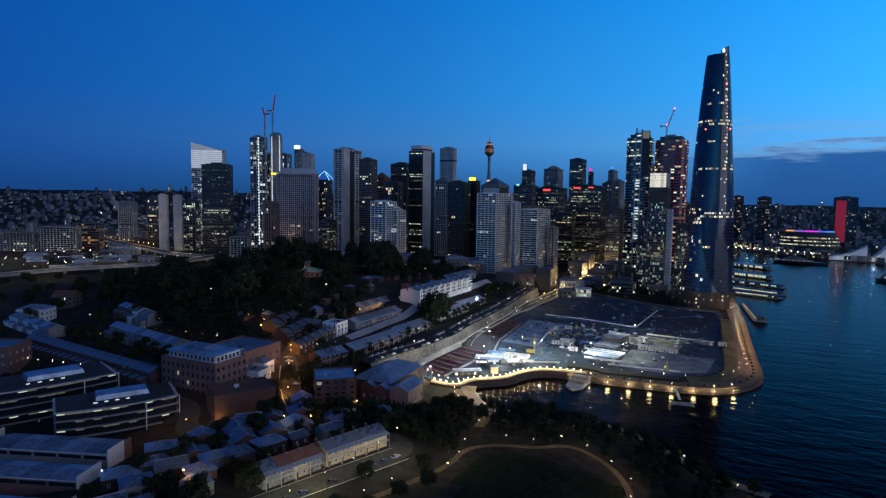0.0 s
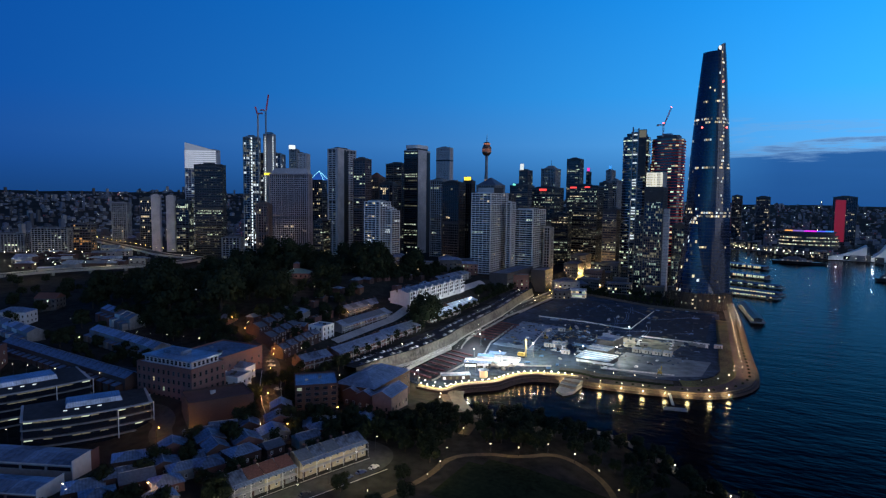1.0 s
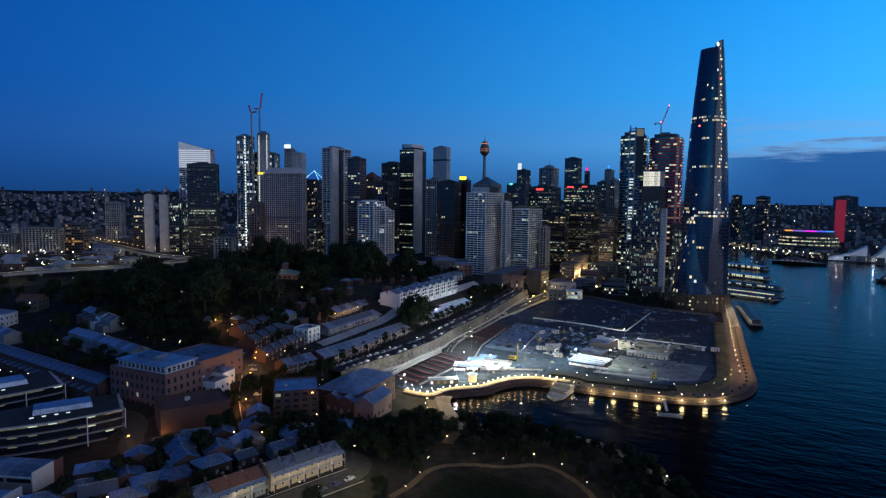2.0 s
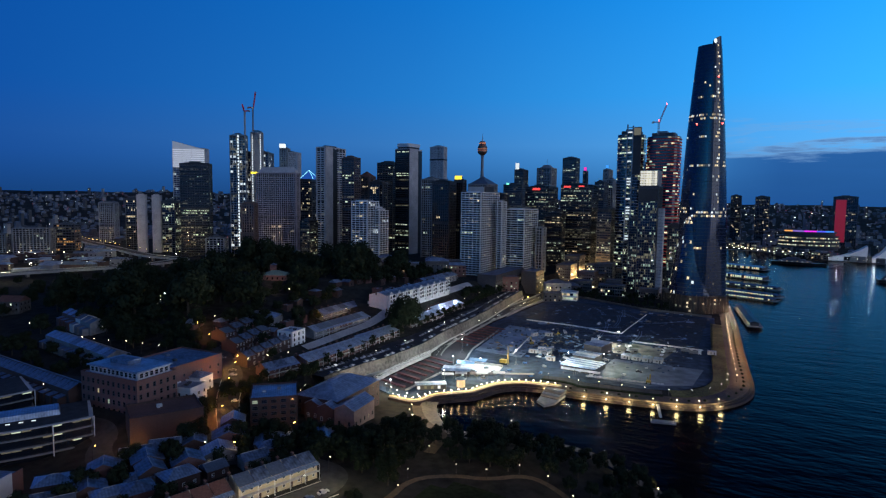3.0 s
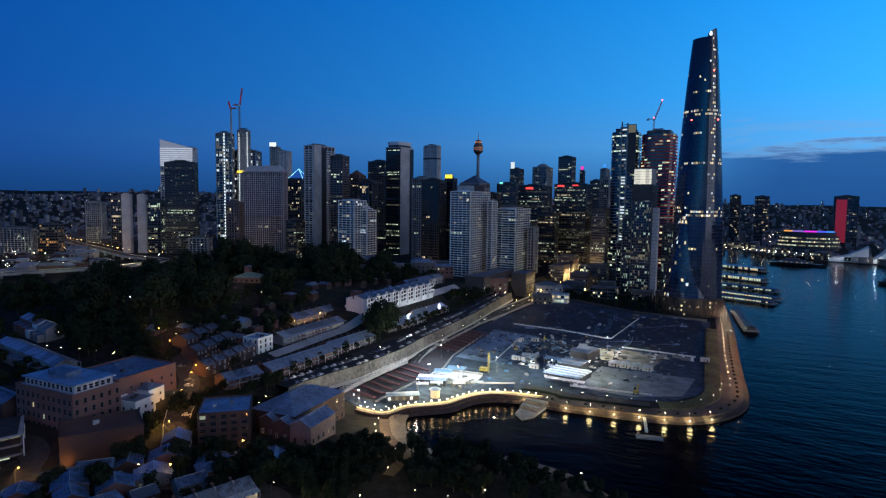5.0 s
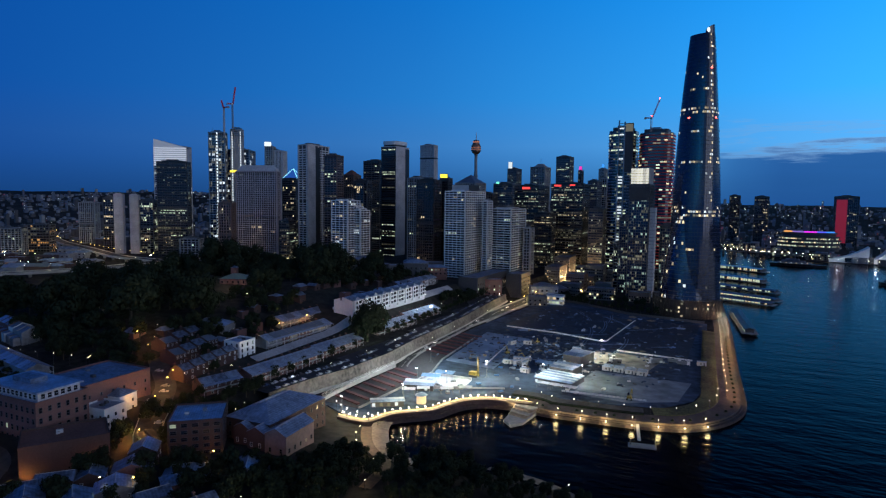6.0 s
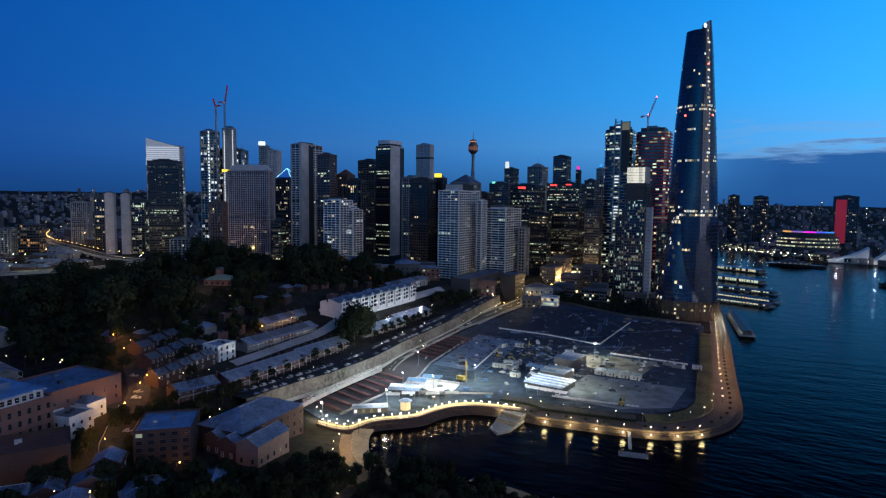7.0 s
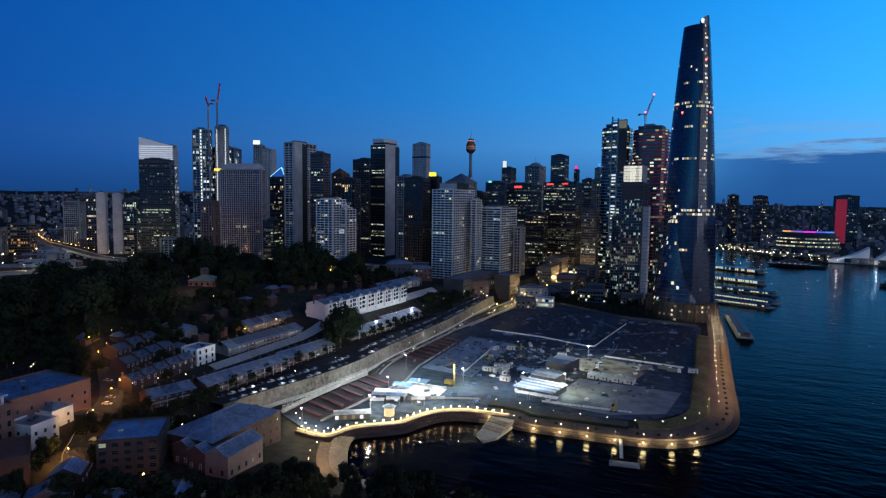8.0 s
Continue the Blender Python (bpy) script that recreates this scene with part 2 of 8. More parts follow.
# ---- mesh helpers ----
class Build:
    """Collects quads and boxes with materials, then makes one mesh."""

    def __init__(self):
        self.v, self.f, self.i, self.mats = [], [], [], []

    def slot(self, m):
        if m not in self.mats:
            self.mats.append(m)
        return self.mats.index(m)

    def face(self, pts, m):
        n = len(self.v)
        self.v.extend(pts)
        self.f.append(tuple(range(n, n + len(pts))))
        self.i.append(self.slot(m))

    def box(self, x0, y0, z0, x1, y1, z1, m, taper=0.0):
        n, s = len(self.v), self.slot(m)
        q = taper
        self.v += [(x0, y0, z0), (x1, y0, z0), (x1, y1, z0), (x0, y1, z0), (x0 + q, y0 + q, z1), (x1 - q, y0 + q, z1), (x1 - q, y1 - q, z1), (x0 + q, y1 - q, z1)]
        for f in ((3, 2, 1, 0), (4, 5, 6, 7), (0, 1, 5, 4), (1, 2, 6, 5), (2, 3, 7, 6), (3, 0, 4, 7)):
            self.f.append(tuple(n + k for k in f))
            self.i.append(s)

    def prism(self, ring, z0, z1, m, top=None):
        """An upright prism on a counter-clockwise ring of (x, y); top: another ring for its upper end."""
        n, s, k = len(self.v), self.slot(m), len(ring)
        self.v += [(x, y, z0) for x, y in ring] + [(x, y, z1) for x, y in (top or ring)]
        for a in range(k):
            b2 = (a + 1) % k
            self.f.append((n + a, n + b2, n + k + b2, n + k + a))
            self.i.append(s)
        self.f += [tuple(n + k + a for a in range(k)), tuple(n + a for a in reversed(range(k)))]
        self.i += [s, s]

    def rod(self, a, b, r, m, sides=6, r2=None):
        """A round bar from a to b."""
        a, b = Vector(a), Vector(b)
        q = (b - a).to_track_quat("Z", "Y")
        n, s = len(self.v), self.slot(m)
        for end, rad in ((a, r), (b, r if r2 is None else r2)):
            for j in range(sides):
                w = 2 * math.pi * j / sides
                self.v.append(tuple(end + q @ Vector((rad * math.cos(w), rad * math.sin(w), 0))))
        for j in range(sides):
            k = (j + 1) % sides
            self.f.append((n + j, n + k, n + sides + k, n + sides + j))
            self.i.append(s)
        self.f += [tuple(n + sides + j for j in range(sides)), tuple(n + j for j in reversed(range(sides)))]
        self.i += [s, s]

    def ball(self, c, r, m, rings=4, sides=7, squash=1.0):
        n, s = len(self.v), self.slot(m)
        x, y, z = c
        for a in range(1, rings):
            h = math.pi * a / rings
            for j in range(sides):
                w = 2 * math.pi * j / sides
                self.v.append((x + r * math.sin(h) * math.cos(w), y + r * math.sin(h) * math.sin(w), z + squash * r * math.cos(h)))
        top, bot = len(self.v), len(self.v) + 1
        self.v += [(x, y, z + squash * r), (x, y, z - squash * r)]
        for j in range(sides):
            k = (j + 1) % sides
            self.f.append((top, n + j, n + k))
            for a in range(rings - 2):
                o = n + a * sides
                self.f.append((o + j, o + sides + j, o + sides + k, o + k))
            o = n + (rings - 2) * sides
            self.f.append((o + j, bot, o + k))
        self.i += [s] * (len(self.f) - len(self.i))

    def gable(self, x0, y0, x1, y1, z0, h, m, along="x", over=0.3):
        """A pitched roof, ridge along one axis."""
        x0, y0, x1, y1 = x0 - over, y0 - over, x1 + over, y1 + over
        if along == "x":
            c = (y0 + y1) / 2
            a, b2 = (x0, c, z0 + h), (x1, c, z0 + h)
            self.face([(x0, y0, z0), (x1, y0, z0), b2, a], m)
            self.face([(x1, y1, z0), (x0, y1, z0), a, b2], m)
            self.face([(x0, y1, z0), (x0, y0, z0), a], m)
            self.face([(x1, y0, z0), (x1, y1, z0), b2], m)
        else:
            c = (x0 + x1) / 2
            a, b2 = (c, y0, z0 + h), (c, y1, z0 + h)
            self.face([(x0, y1, z0), (x0, y0, z0), a, b2], m)
            self.face([(x1, y0, z0), (x1, y1, z0), b2, a], m)
            self.face([(x0, y0, z0), (x1, y0, z0), a], m)
            self.face([(x1, y1, z0), (x0, y1, z0), b2], m)
        self.face([(x0, y0, z0), (x0, y1, z0), (x1, y1, z0), (x1, y0, z0)], m)

    def hip(self, x0, y0, x1, y1, z0, h, m, over=0.4):
        x0, y0, x1, y1 = x0 - over, y0 - over, x1 + over, y1 + over
        q = min(x1 - x0, y1 - y0) / 2
        if x1 - x0 >= y1 - y0:
            a, b2 = (x0 + q, (y0 + y1) / 2, z0 + h), (x1 - q, (y0 + y1) / 2, z0 + h)
            quads = [[(x0, y0, z0), (x1, y0, z0), b2, a], [(x1, y1, z0), (x0, y1, z0), a, b2], [(x0, y1, z0), (x0, y0, z0), a], [(x1, y0, z0), (x1, y1, z0), b2]]
        else:
            a, b2 = ((x0 + x1) / 2, y0 + q, z0 + h), ((x0 + x1) / 2, y1 - q, z0 + h)
            quads = [[(x0, y1, z0), (x0, y0, z0), a, b2], [(x1, y0, z0), (x1, y1, z0), b2, a], [(x0, y0, z0), (x1, y0, z0), a], [(x1, y1, z0), (x0, y1, z0), b2]]
        for q4 in quads:
            self.face(q4, m)
        self.face([(x0, y0, z0), (x0, y1, z0), (x1, y1, z0), (x1, y0, z0)], m)

    def mesh(self, name):
        me = bpy.data.meshes.new(name)
        me.from_pydata(self.v, [], self.f)
        for m in self.mats:
            me.materials.append(m)
        me.polygons.foreach_set("material_index", self.i)
        me.update()
        return me

    def ob(self, name, parent=None, at=None, label="", kind=""):
        o = new(name, self.mesh(name))
        if parent:
            o.parent = parent
        if at is not None:
            o.matrix_basis = at
        return tagged(o, label, kind=kind)


def tube(name, pts, r, m, parent=None, label=""):
    """One continuous round bar through a line of points."""
    c = bpy.data.curves.new(name, "CURVE")
    c.dimensions, c.bevel_depth, c.bevel_resolution = "3D", r, 1
    sp = c.splines.new("POLY")
    sp.points.add(len(pts) - 1)
    for q, p in zip(sp.points, pts):
        q.co = (*p, 1)
    c.materials.append(m)
    o = new(name, c)
    o.parent = parent
    return tagged(o, label)


def thing(name, label, category, at=None, group=""):
    o = new(name)
    o.empty_display_size = 0.5
    if at is not None:
        o.matrix_basis = at
    return tagged(o, label, category, group)


def smooth(a, b, x):
    k = min(1.0, max(0.0, (x - a) / (b - a)))
    return k * k * (3 - 2 * k)


# ---- the lie of the land ----
def wall_x(y):
    """The line of the cut sandstone face above the wharf road."""
    return -221 - 4 * smooth(330, 420, y) - 25 * smooth(400, 720, y)


def edge_x(y):
    """The lip of the stone face, where the terrace street ends."""
    return float(np.interp(y, (318, 353, 372, 417, 461, 503, 556, 640, 720), (-219, -216.5, -212.5, -212, -218.5, -222, -227, -240, -250)))


# quay edge: round the cove, along the north quay, round the corner and south
CURVE = [(-161, 332), (-160.7, 338), (-157.9, 344), (-150.3, 351), (-143, 358.7), (-142, 365.4), (-139.5, 374.2), (-135.9, 381), (-128.3, 388), (-117.4, 391.2), (-103.4, 393.2)]
QUAY = CURVE + [(-99, 388), (-74, 392), (-48, 396), (-25, 404), (-10, 423), (-3, 446), (-4, 470), (-9, 511), (-16, 581), (-23, 657), (-36, 763), (-48, 860), (-62, 1000), (-80, 1160), (-105, 1400), (-118, 1740)]
HEAD = [(4, 120), (20, 200), (4, 273), (-3, 275), (-18, 279), (-38, 298), (-61, 312), (-90, 313), (-117, 300), (-131, 299), (-134, 307), (-144, 317), (-153, 330)]
FAR = [(-118, 1745), (14, 1496), (97, 1450), (177, 1426), (420, 1400), (900, 1300)]


def land_z(x, y):
    """Height of the natural ground."""
    d = wall_x(y) - x - 6.0
    z = 3.0
    if y < 345:
        # headland park and the old port streets
        z = 2.6 + 5.5 * smooth(0, 60, -30 - x) * smooth(330, 270, y) * (1 - 0.7 * smooth(215, 250, -x) * smooth(205, 182, y))
        z += 3.0 * smooth(110, 150, -x) * smooth(262, 222, y) * smooth(235, 195, -x)
        z += 8.5 * smooth(222, 258, -x) * smooth(196, 222, y) * smooth(345, 270, y)
        if d > 0:
            z = max(z, 4 + 7 * smooth(190, 214, y))
    if d > 0:
        up_hill = 11 + 7 * smooth(9, 40, d) + 9 * smooth(46, 110, d) + 7 * smooth(415, 460, y) * smooth(16, 34, d) * smooth(150, 70, d)
        hill = 17 * math.exp(-(((x + 395) / 100) ** 2 + ((y - 460) / 120) ** 2))
        town = up_hill + hill
        town += (18 - town) * smooth(420, 600, -x) if x < -420 else 0
        town += (14 - town) * smooth(640, 760, y)
        k = smooth(250, 345, y) if y < 345 else 1.0
        z = z * (1 - k) + town * k
    far = math.hypot(x, y - 70)
    if far > 1500:
        z += (108 + 22 * smooth(0.0, -0.75, x / far)) * smooth(2000, 4300, far) * (0.86 + 0.28 * noise.noise((x / 420, y / 420, 0.3)))
    return z


LAND = HEAD + QUAY + FAR + [(4900, 1200), (4900, 4900), (-4900, 4900), (-4900, -900), (-60, -900), (-20, 40)]


def shore_distance(P):
    """Signed distance to the shoreline for an array of points: positive on land."""
    ring = np.array(LAND, float)
    a, b = ring, np.roll(ring, -1, axis=0)
    best, inside = np.full(len(P), 1e9), np.zeros(len(P), bool)
    for (x0, y0), (x1, y1) in zip(a, b):
        e = np.array((x1 - x0, y1 - y0))
        k = np.clip(((P - (x0, y0)) @ e) / (e @ e), 0, 1)
        best = np.minimum(best, np.hypot(*(P - (np.array((x0, y0)) + k[:, None] * e)).T))
        if y0 != y1:
            crossing = ((y0 > P[:, 1]) != (y1 > P[:, 1])) & (P[:, 0] < (x1 - x0) * (P[:, 1] - y0) / (y1 - y0) + x0)
            inside ^= crossing
    return np.where(inside, best, -best)


# ---- ground and harbour ----
def steps(fine0, fine1, fine, lo, hi, grow):
    """Grid lines: even between fine0 and fine1, widening to lo and hi."""
    mid = list(np.arange(fine0, fine1 + fine, fine))
    left, right, w = [], [], fine
    x = mid[0]
    while x > lo:
        w *= grow
        x -= w
        left.append(max(x, lo))
    x, w = mid[-1], fine
    while x < hi:
        w *= grow
        x += w
        right.append(min(x, hi))
    return np.array(left[::-1] + mid + right)


gx, gy = steps(-430, 40, 5, -4880, 4880, 1.12), steps(110, 760, 5, -880, 4880, 1.12)
P = np.array([(x, y) for y in gy for x in gx])
sd = shore_distance(P)
verts = []
for (x, y), s in zip(P, sd):
    # the paved quays hide a steep edge; the headland shelves into the water
    soft = 7.0 if y < 318 else 2.0
    k = smooth(-1.0, soft, s - (3 if y > 318 else 0))
    verts.append((x, y, -3.0 + (land_z(x, y) + 3.0) * k - (0.15 if y > 318 else 0)))
nx = len(gx)
faces = [(j * nx + i, j * nx + i + 1, (j + 1) * nx + i + 1, (j + 1) * nx + i) for j in range(len(gy) - 1) for i in range(nx - 1)]
me = bpy.data.meshes.new("ground")
me.from_pydata([tuple(v) for v in verts], [], faces)
me.materials.append(EARTH)
me.polygons.foreach_set("use_smooth", [True] * len(faces))
tagged(new("ground", me), "dark earth and town ground rolling towards distant hills", "ground", kind="structure")

b = Build()
b.face([(-4900, -900, 0), (4900, -900, 0), (4900, 4900, 0), (-4900, 4900, 0)], WATER)
b.ob("water", label="dark blue rippled harbour water", kind="structure")["category"] = "water"


def offset(line, d):
    """A polyline moved sideways by d (to its left)."""
    res = []
    for k, (x, y) in enumerate(line):
        x0, y0 = line[max(0, k - 1)]
        x1, y1 = line[min(len(line) - 1, k + 1)]
        n = math.hypot(x1 - x0, y1 - y0)
        res.append((x - (y1 - y0) / n * d, y + (x1 - x0) / n * d))
    return res


def refine(line, rounds=2):
    """Corner cutting, to round a polyline."""
    for _ in range(rounds):
        res = [line[0]]
        for (x0, y0), (x1, y1) in zip(line, line[1:]):
            res += [(0.75 * x0 + 0.25 * x1, 0.75 * y0 + 0.25 * y1), (0.25 * x0 + 0.75 * x1, 0.25 * y0 + 0.75 * y1)]
        line = res + [line[-1]]
    return line


def along(line, gap, start=0.0):
    """Points every gap metres on a polyline, with the heading there."""
    res, left = [], start
    for (x0, y0), (x1, y1) in zip(line, line[1:]):
        n = math.hypot(x1 - x0, y1 - y0)
        while left <= n:
            k = left / n
            res.append((x0 + k * (x1 - x0), y0 + k * (y1 - y0), math.atan2(y1 - y0, x1 - x0)))
            left += gap
        left -= n
    return res


def ribbon(b, line, d0, d1, z, m, thick=0.25, z2=None):
    """A paved strip between two offsets of a line, with thickness."""
    p0, p1 = offset(line, d0), offset(line, d1)
    z2 = z if z2 is None else z2
    for k in range(len(line) - 1):
        a, c, e, f = p0[k], p0[k + 1], p1[k + 1], p1[k]
        b.face([(*a, z), (*c, z), (*e, z2), (*f, z2)], m)
        b.face([(*a, z - thick), (*c, z - thick), (*c, z), (*a, z)], m)
        b.face([(*e, z2 - thick), (*f, z2 - thick), (*f, z2), (*e, z2)], m)


def drape(b, line, d0, d1, m, lift=0.12, cuts=1):
    """A strip that lies on the land."""
    lines = [offset(line, d0 + (d1 - d0) * k / cuts) for k in range(cuts + 1)]
    for p0, p1 in zip(lines, lines[1:]):
        for k in range(len(line) - 1):
            b.face([(x, y, land_z(x, y) + lift) for x, y in (p0[k], p0[k + 1], p1[k + 1], p1[k])], m)


cove = refine([(-181, 326), (-169, 325), (-163, 327)] + CURVE, 2)
quay = refine([q for q in QUAY if q[1] >= 385][1:16], 2)
quay = [q for q in quay if q[1] < 880]

# cove walk: raised pale deck with a rail over a dark stone wall
b = Build()
ribbon(b, cove, 0.0, 5.0, 4.0, PAVING, 1.0)
ribbon(b, cove, -0.4, 0.0, 3.9, WALL_DARK, 5.0)
sea_wall = refine(CURVE, 2)
ribbon(b, sea_wall, -1.4, -0.4, 2.3, WALL_DARK, 4.0)
ribbon(b, sea_wall, -3.2, -1.4, 0.1, WALL_DARK, 3.0, 1.3)
b.ob("pavement_cove", label="pale curved waterfront walk round the cove", kind="structure")["category"] = "pavement"
# quay: stepped sandstone blocks, lower walk, planted bank, upper walk
b = Build()
ribbon(b, quay, -0.6, 1.2, 1.6, WALL_DARK, 4.0)
ribbon(b, quay, 1.2, 2.2, 2.2, WALL_DARK, 2.0)
ribbon(b, quay, 2.2, 13.5, 3.2, QUAYSTONE, 3.0)
b.ob("pavement_quay", label="sandstone-edged promenade along the quay", kind="structure")["category"] = "pavement"
b = Build()
ribbon(b, [q for q in quay if q[1] < 662 and q[0] > -45], 13.5, 23.0, 3.5, DRYGRASS, 1.0, 4.2)
ribbon(b, [q for q in quay if q[0] <= -43 and q[1] < 420], 13.5, 21.0, 3.5, ASPHALT, 1.0, 3.9)
ribbon(b, [q for q in quay if q[0] <= -43 and q[1] < 420], 11.9, 13.5, 3.9, LEAF, 0.9, 4.1)
b.ob("verge", label="planted grassy bank behind the promenade", kind="structure")["category"] = "verge"

# the building site: stony fill with paler slabs
b = Build()
SITE = [(-104, 411), (-64, 418), (-42, 426), (-29, 446), (-26, 470), (-31, 533), (-41, 640), (-45, 683), (-110, 690), (-180, 727), (-214, 722), (-217, 560), (-211, 450), (-204, 418), (-203, 340), (-181, 331.5), (-169, 330.5), (-166, 333), (-166, 340), (-162, 347.5), (-154, 355), (-147.5, 361), (-147, 366.5), (-144.5, 376.5), (-140, 385.5), (-131, 393.5), (-118, 397.5)]
b.prism(SITE, 1.0, 3.25, GRAVEL)
b.ob("ground_site", label="flat grey construction site of stony fill", kind="structure")["category"] = "ground"


def slab(ring, z, m, label):
    s = Build()
    s.prism(ring, z - 0.3, z, m)
    s.ob("ground_slab", label=label, kind="structure")["category"] = "ground"


slab([(-187, 449), (-150, 447), (-160, 540), (-200, 545)], 3.45, SLABGREY, "large pale concrete slab on the site")
slab([(-105, 570), (-104, 660), (-190, 700), (-200, 585)], 3.40, mat("wet_fill", (0.017, 0.029, 0.052), 0.7, vary=0.5, grain=0.2), "dark blue-black fill on the site")
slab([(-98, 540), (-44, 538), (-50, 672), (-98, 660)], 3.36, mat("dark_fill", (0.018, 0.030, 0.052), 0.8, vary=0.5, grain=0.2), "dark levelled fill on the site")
slab([(-95, 425), (-60, 424), (-36, 440), (-34, 480), (-92, 478)], 3.42, mat("dry_fill", (0.15, 0.18, 0.22), 0.9, vary=0.5, grain=0.15, patch=0.04), "pale grey fill on the site")

# the floodlight's pool on the fill, painted as a paler slab
slab([(-97, 496), (-62, 494), (-58, 528), (-94, 532), (-108, 524)], 3.44, mat("pale_fill", (0.24, 0.23, 0.20), 0.9, vary=0.6, grain=0.12, patch=0.05), "fill coloured paler for the floodlight's pool of light")

# wharf road under the sandstone face
road_line = refine([(-203, 420), (-208, 432), (-214, 455), (-217.8, 495), (-222.5, 545), (-228, 600), (-229, 700), (-232, 800), (-236, 960)], 2)
b = Build()
near_road, far_road = [q for q in road_line if q[1] < 590], [q for q in road_line if q[1] > 575]
ribbon(b, near_road, -2.6, 2.6, 3.75, ASPHALT, 1.5)
ribbon(b, far_road, -6.5, 6.5, 3.745, ASPHALT, 1.5)
b.ob("road_wharf", label="asphalt wharf road beneath the stone face", kind="structure")["category"] = "road"
b = Build()
ribbon(b, far_road, 6.5, 9.5, 3.95, CONCRETE, 1.0)
ribbon(b, far_road, -9.0, -6.5, 3.95, CONCRETE, 1.0)
ribbon(b, near_road, -3.4, -2.6, 3.95, CONCRETE, 1.0)
for k in range(0, len(road_line) - 1, 2):
    ribbon(b, road_line[k:k + 2], -0.12, 0.12, 3.76, WHITE, 0.004)
b.ob("pavement_wharf_road", label="pale footpaths and lane marks of the wharf road", kind="structure")["category"] = "pavement"
face_line = [(edge_x(y), y) for y in np.arange(318, 700, 8.0)]
b = Build()
for k, ((x0, y0), (x1, y1)) in enumerate(zip(face_line, face_line[1:])):
    b.face([(x0 + 1.8, y0, 2.5), (x1 + 1.8, y1, 2.5), (x1, y1, 11.9), (x0, y0, 11.9)], SANDSTONE)
    b.face([(x0, y0, 11.9), (x1, y1, 11.9), (x1 - 0.6, y1, 11.9), (x0 - 0.6, y0, 11.9)], SANDSTONE)
    b.face([(x1 - 0.6, y1, 10), (x0 - 0.6, y0, 10), (x0 - 0.6, y0, 11.9), (x1 - 0.6, y1, 11.9)], SANDSTONE)
    b.face([(x0 + 2.3, y0, 3), (x1 + 2.3, y1, 3), (x1 + 2.3, y1, 5.2), (x0 + 2.3, y0, 5.2)], CONCRETE)
b.ob("wall_cutting", label="weathered sandstone cutting above the wharf road", kind="structure")["category"] = "wall"
# street along the top of the face
b = Build()
ribbon(b, face_line, 0.6, 22.0, 11.25, ASPHALT, 8.5)
b.ob("road_terrace", label="narrow street on top of the stone face", kind="structure")["category"] = "road"
# upper street between the terraces
b = Build()
upper = [(wall_x(y) - 37, y) for y in np.arange(345, 640, 8.0)]
drape(b, upper, -3.2, 3.2, CONC_PALE, 0.25, 2)
b.ob("road_upper", label="pale upper street between terrace rows", kind="structure")["category"] = "road"
# port streets to the junction
b = Build()
drape(b, refine([(-165, 118), (-154, 140), (-146, 165), (-139, 190), (-132, 216), (-138, 228), (-155, 226)], 3), -5, 5, ASPHALT, 0.3, 3)
drape(b, refine([(-170, 220), (-186, 208), (-194, 226), (-214, 244), (-232, 258), (-248, 276), (-264, 292), (-300, 312)], 3), -5, 5, ASPHALT, 0.3, 3)
drape(b, refine([(-186, 208), (-215, 186), (-240, 196), (-246, 206), (-262, 206), (-300, 200)], 2), -5, 5, ASPHALT, 0.3, 2)
drape(b, refine([(-248, 276), (-266, 262), (-292, 240), (-330, 230), (-420, 215)], 2), -4, 4, ASPHALT, 0.35, 2)
b.ob("road_port", label="old port streets winding uphill between houses", kind="structure")["category"] = "road"
# park paths and lawn
b = Build()
path_line = refine([(-122, 180), (-116, 200), (-111, 220), (-113, 240), (-100, 251), (-87, 254), (-77, 266), (-67, 266), (-54, 259), (-45, 246), (-41, 232), (-36, 215), (-34, 190)], 2)
PATHING = mat("path_gravel", (0.12, 0.085, 0.052), 0.9, vary=0.4)
drape(b, path_line, -1.4, 1.4, PATHING, 0.25, 2)
drape(b, refine([(-118, 263), (-121, 280), (-127, 289), (-136, 294), (-144, 301), (-152.5, 311), (-160.5, 323)], 2), -2.5, 2.5, PATHING, 0.75, 2)
b.ob("pavement_park", label="winding park path of pale paving", kind="structure")["category"] = "pavement"
b = Build()
for j in range(9):
    for i in range(9):
        x, y = -104 + i * 6.5, 188 + j * 6.5
        if math.hypot((x + 76) / 32, (y - 218) / 34) < 1:
            b.face([(u, w, land_z(u, w) + 0.12) for u, w in ((x, y), (x + 6.5, y), (x + 6.5, y + 6.5), (x, y + 6.5))], GRASS)
b.ob("lawn", label="dark open lawn in the headland park", kind="structure")["category"] = "lawn"
b = Build()
for line in (refine([(-186, 208), (-194, 226), (-214, 244), (-232, 258), (-248, 276)], 3), refine([(-154, 140), (-146, 165), (-139, 190), (-132, 216)], 3)):
    drape(b, line, 5.2, 5.6, CONC_PALE, 0.5)
    drape(b, line, -5.6, -5.2, CONC_PALE, 0.5)
b.ob("kerb", label="pale stone kerbs of the port streets", kind="structure")["category"] = "kerb"


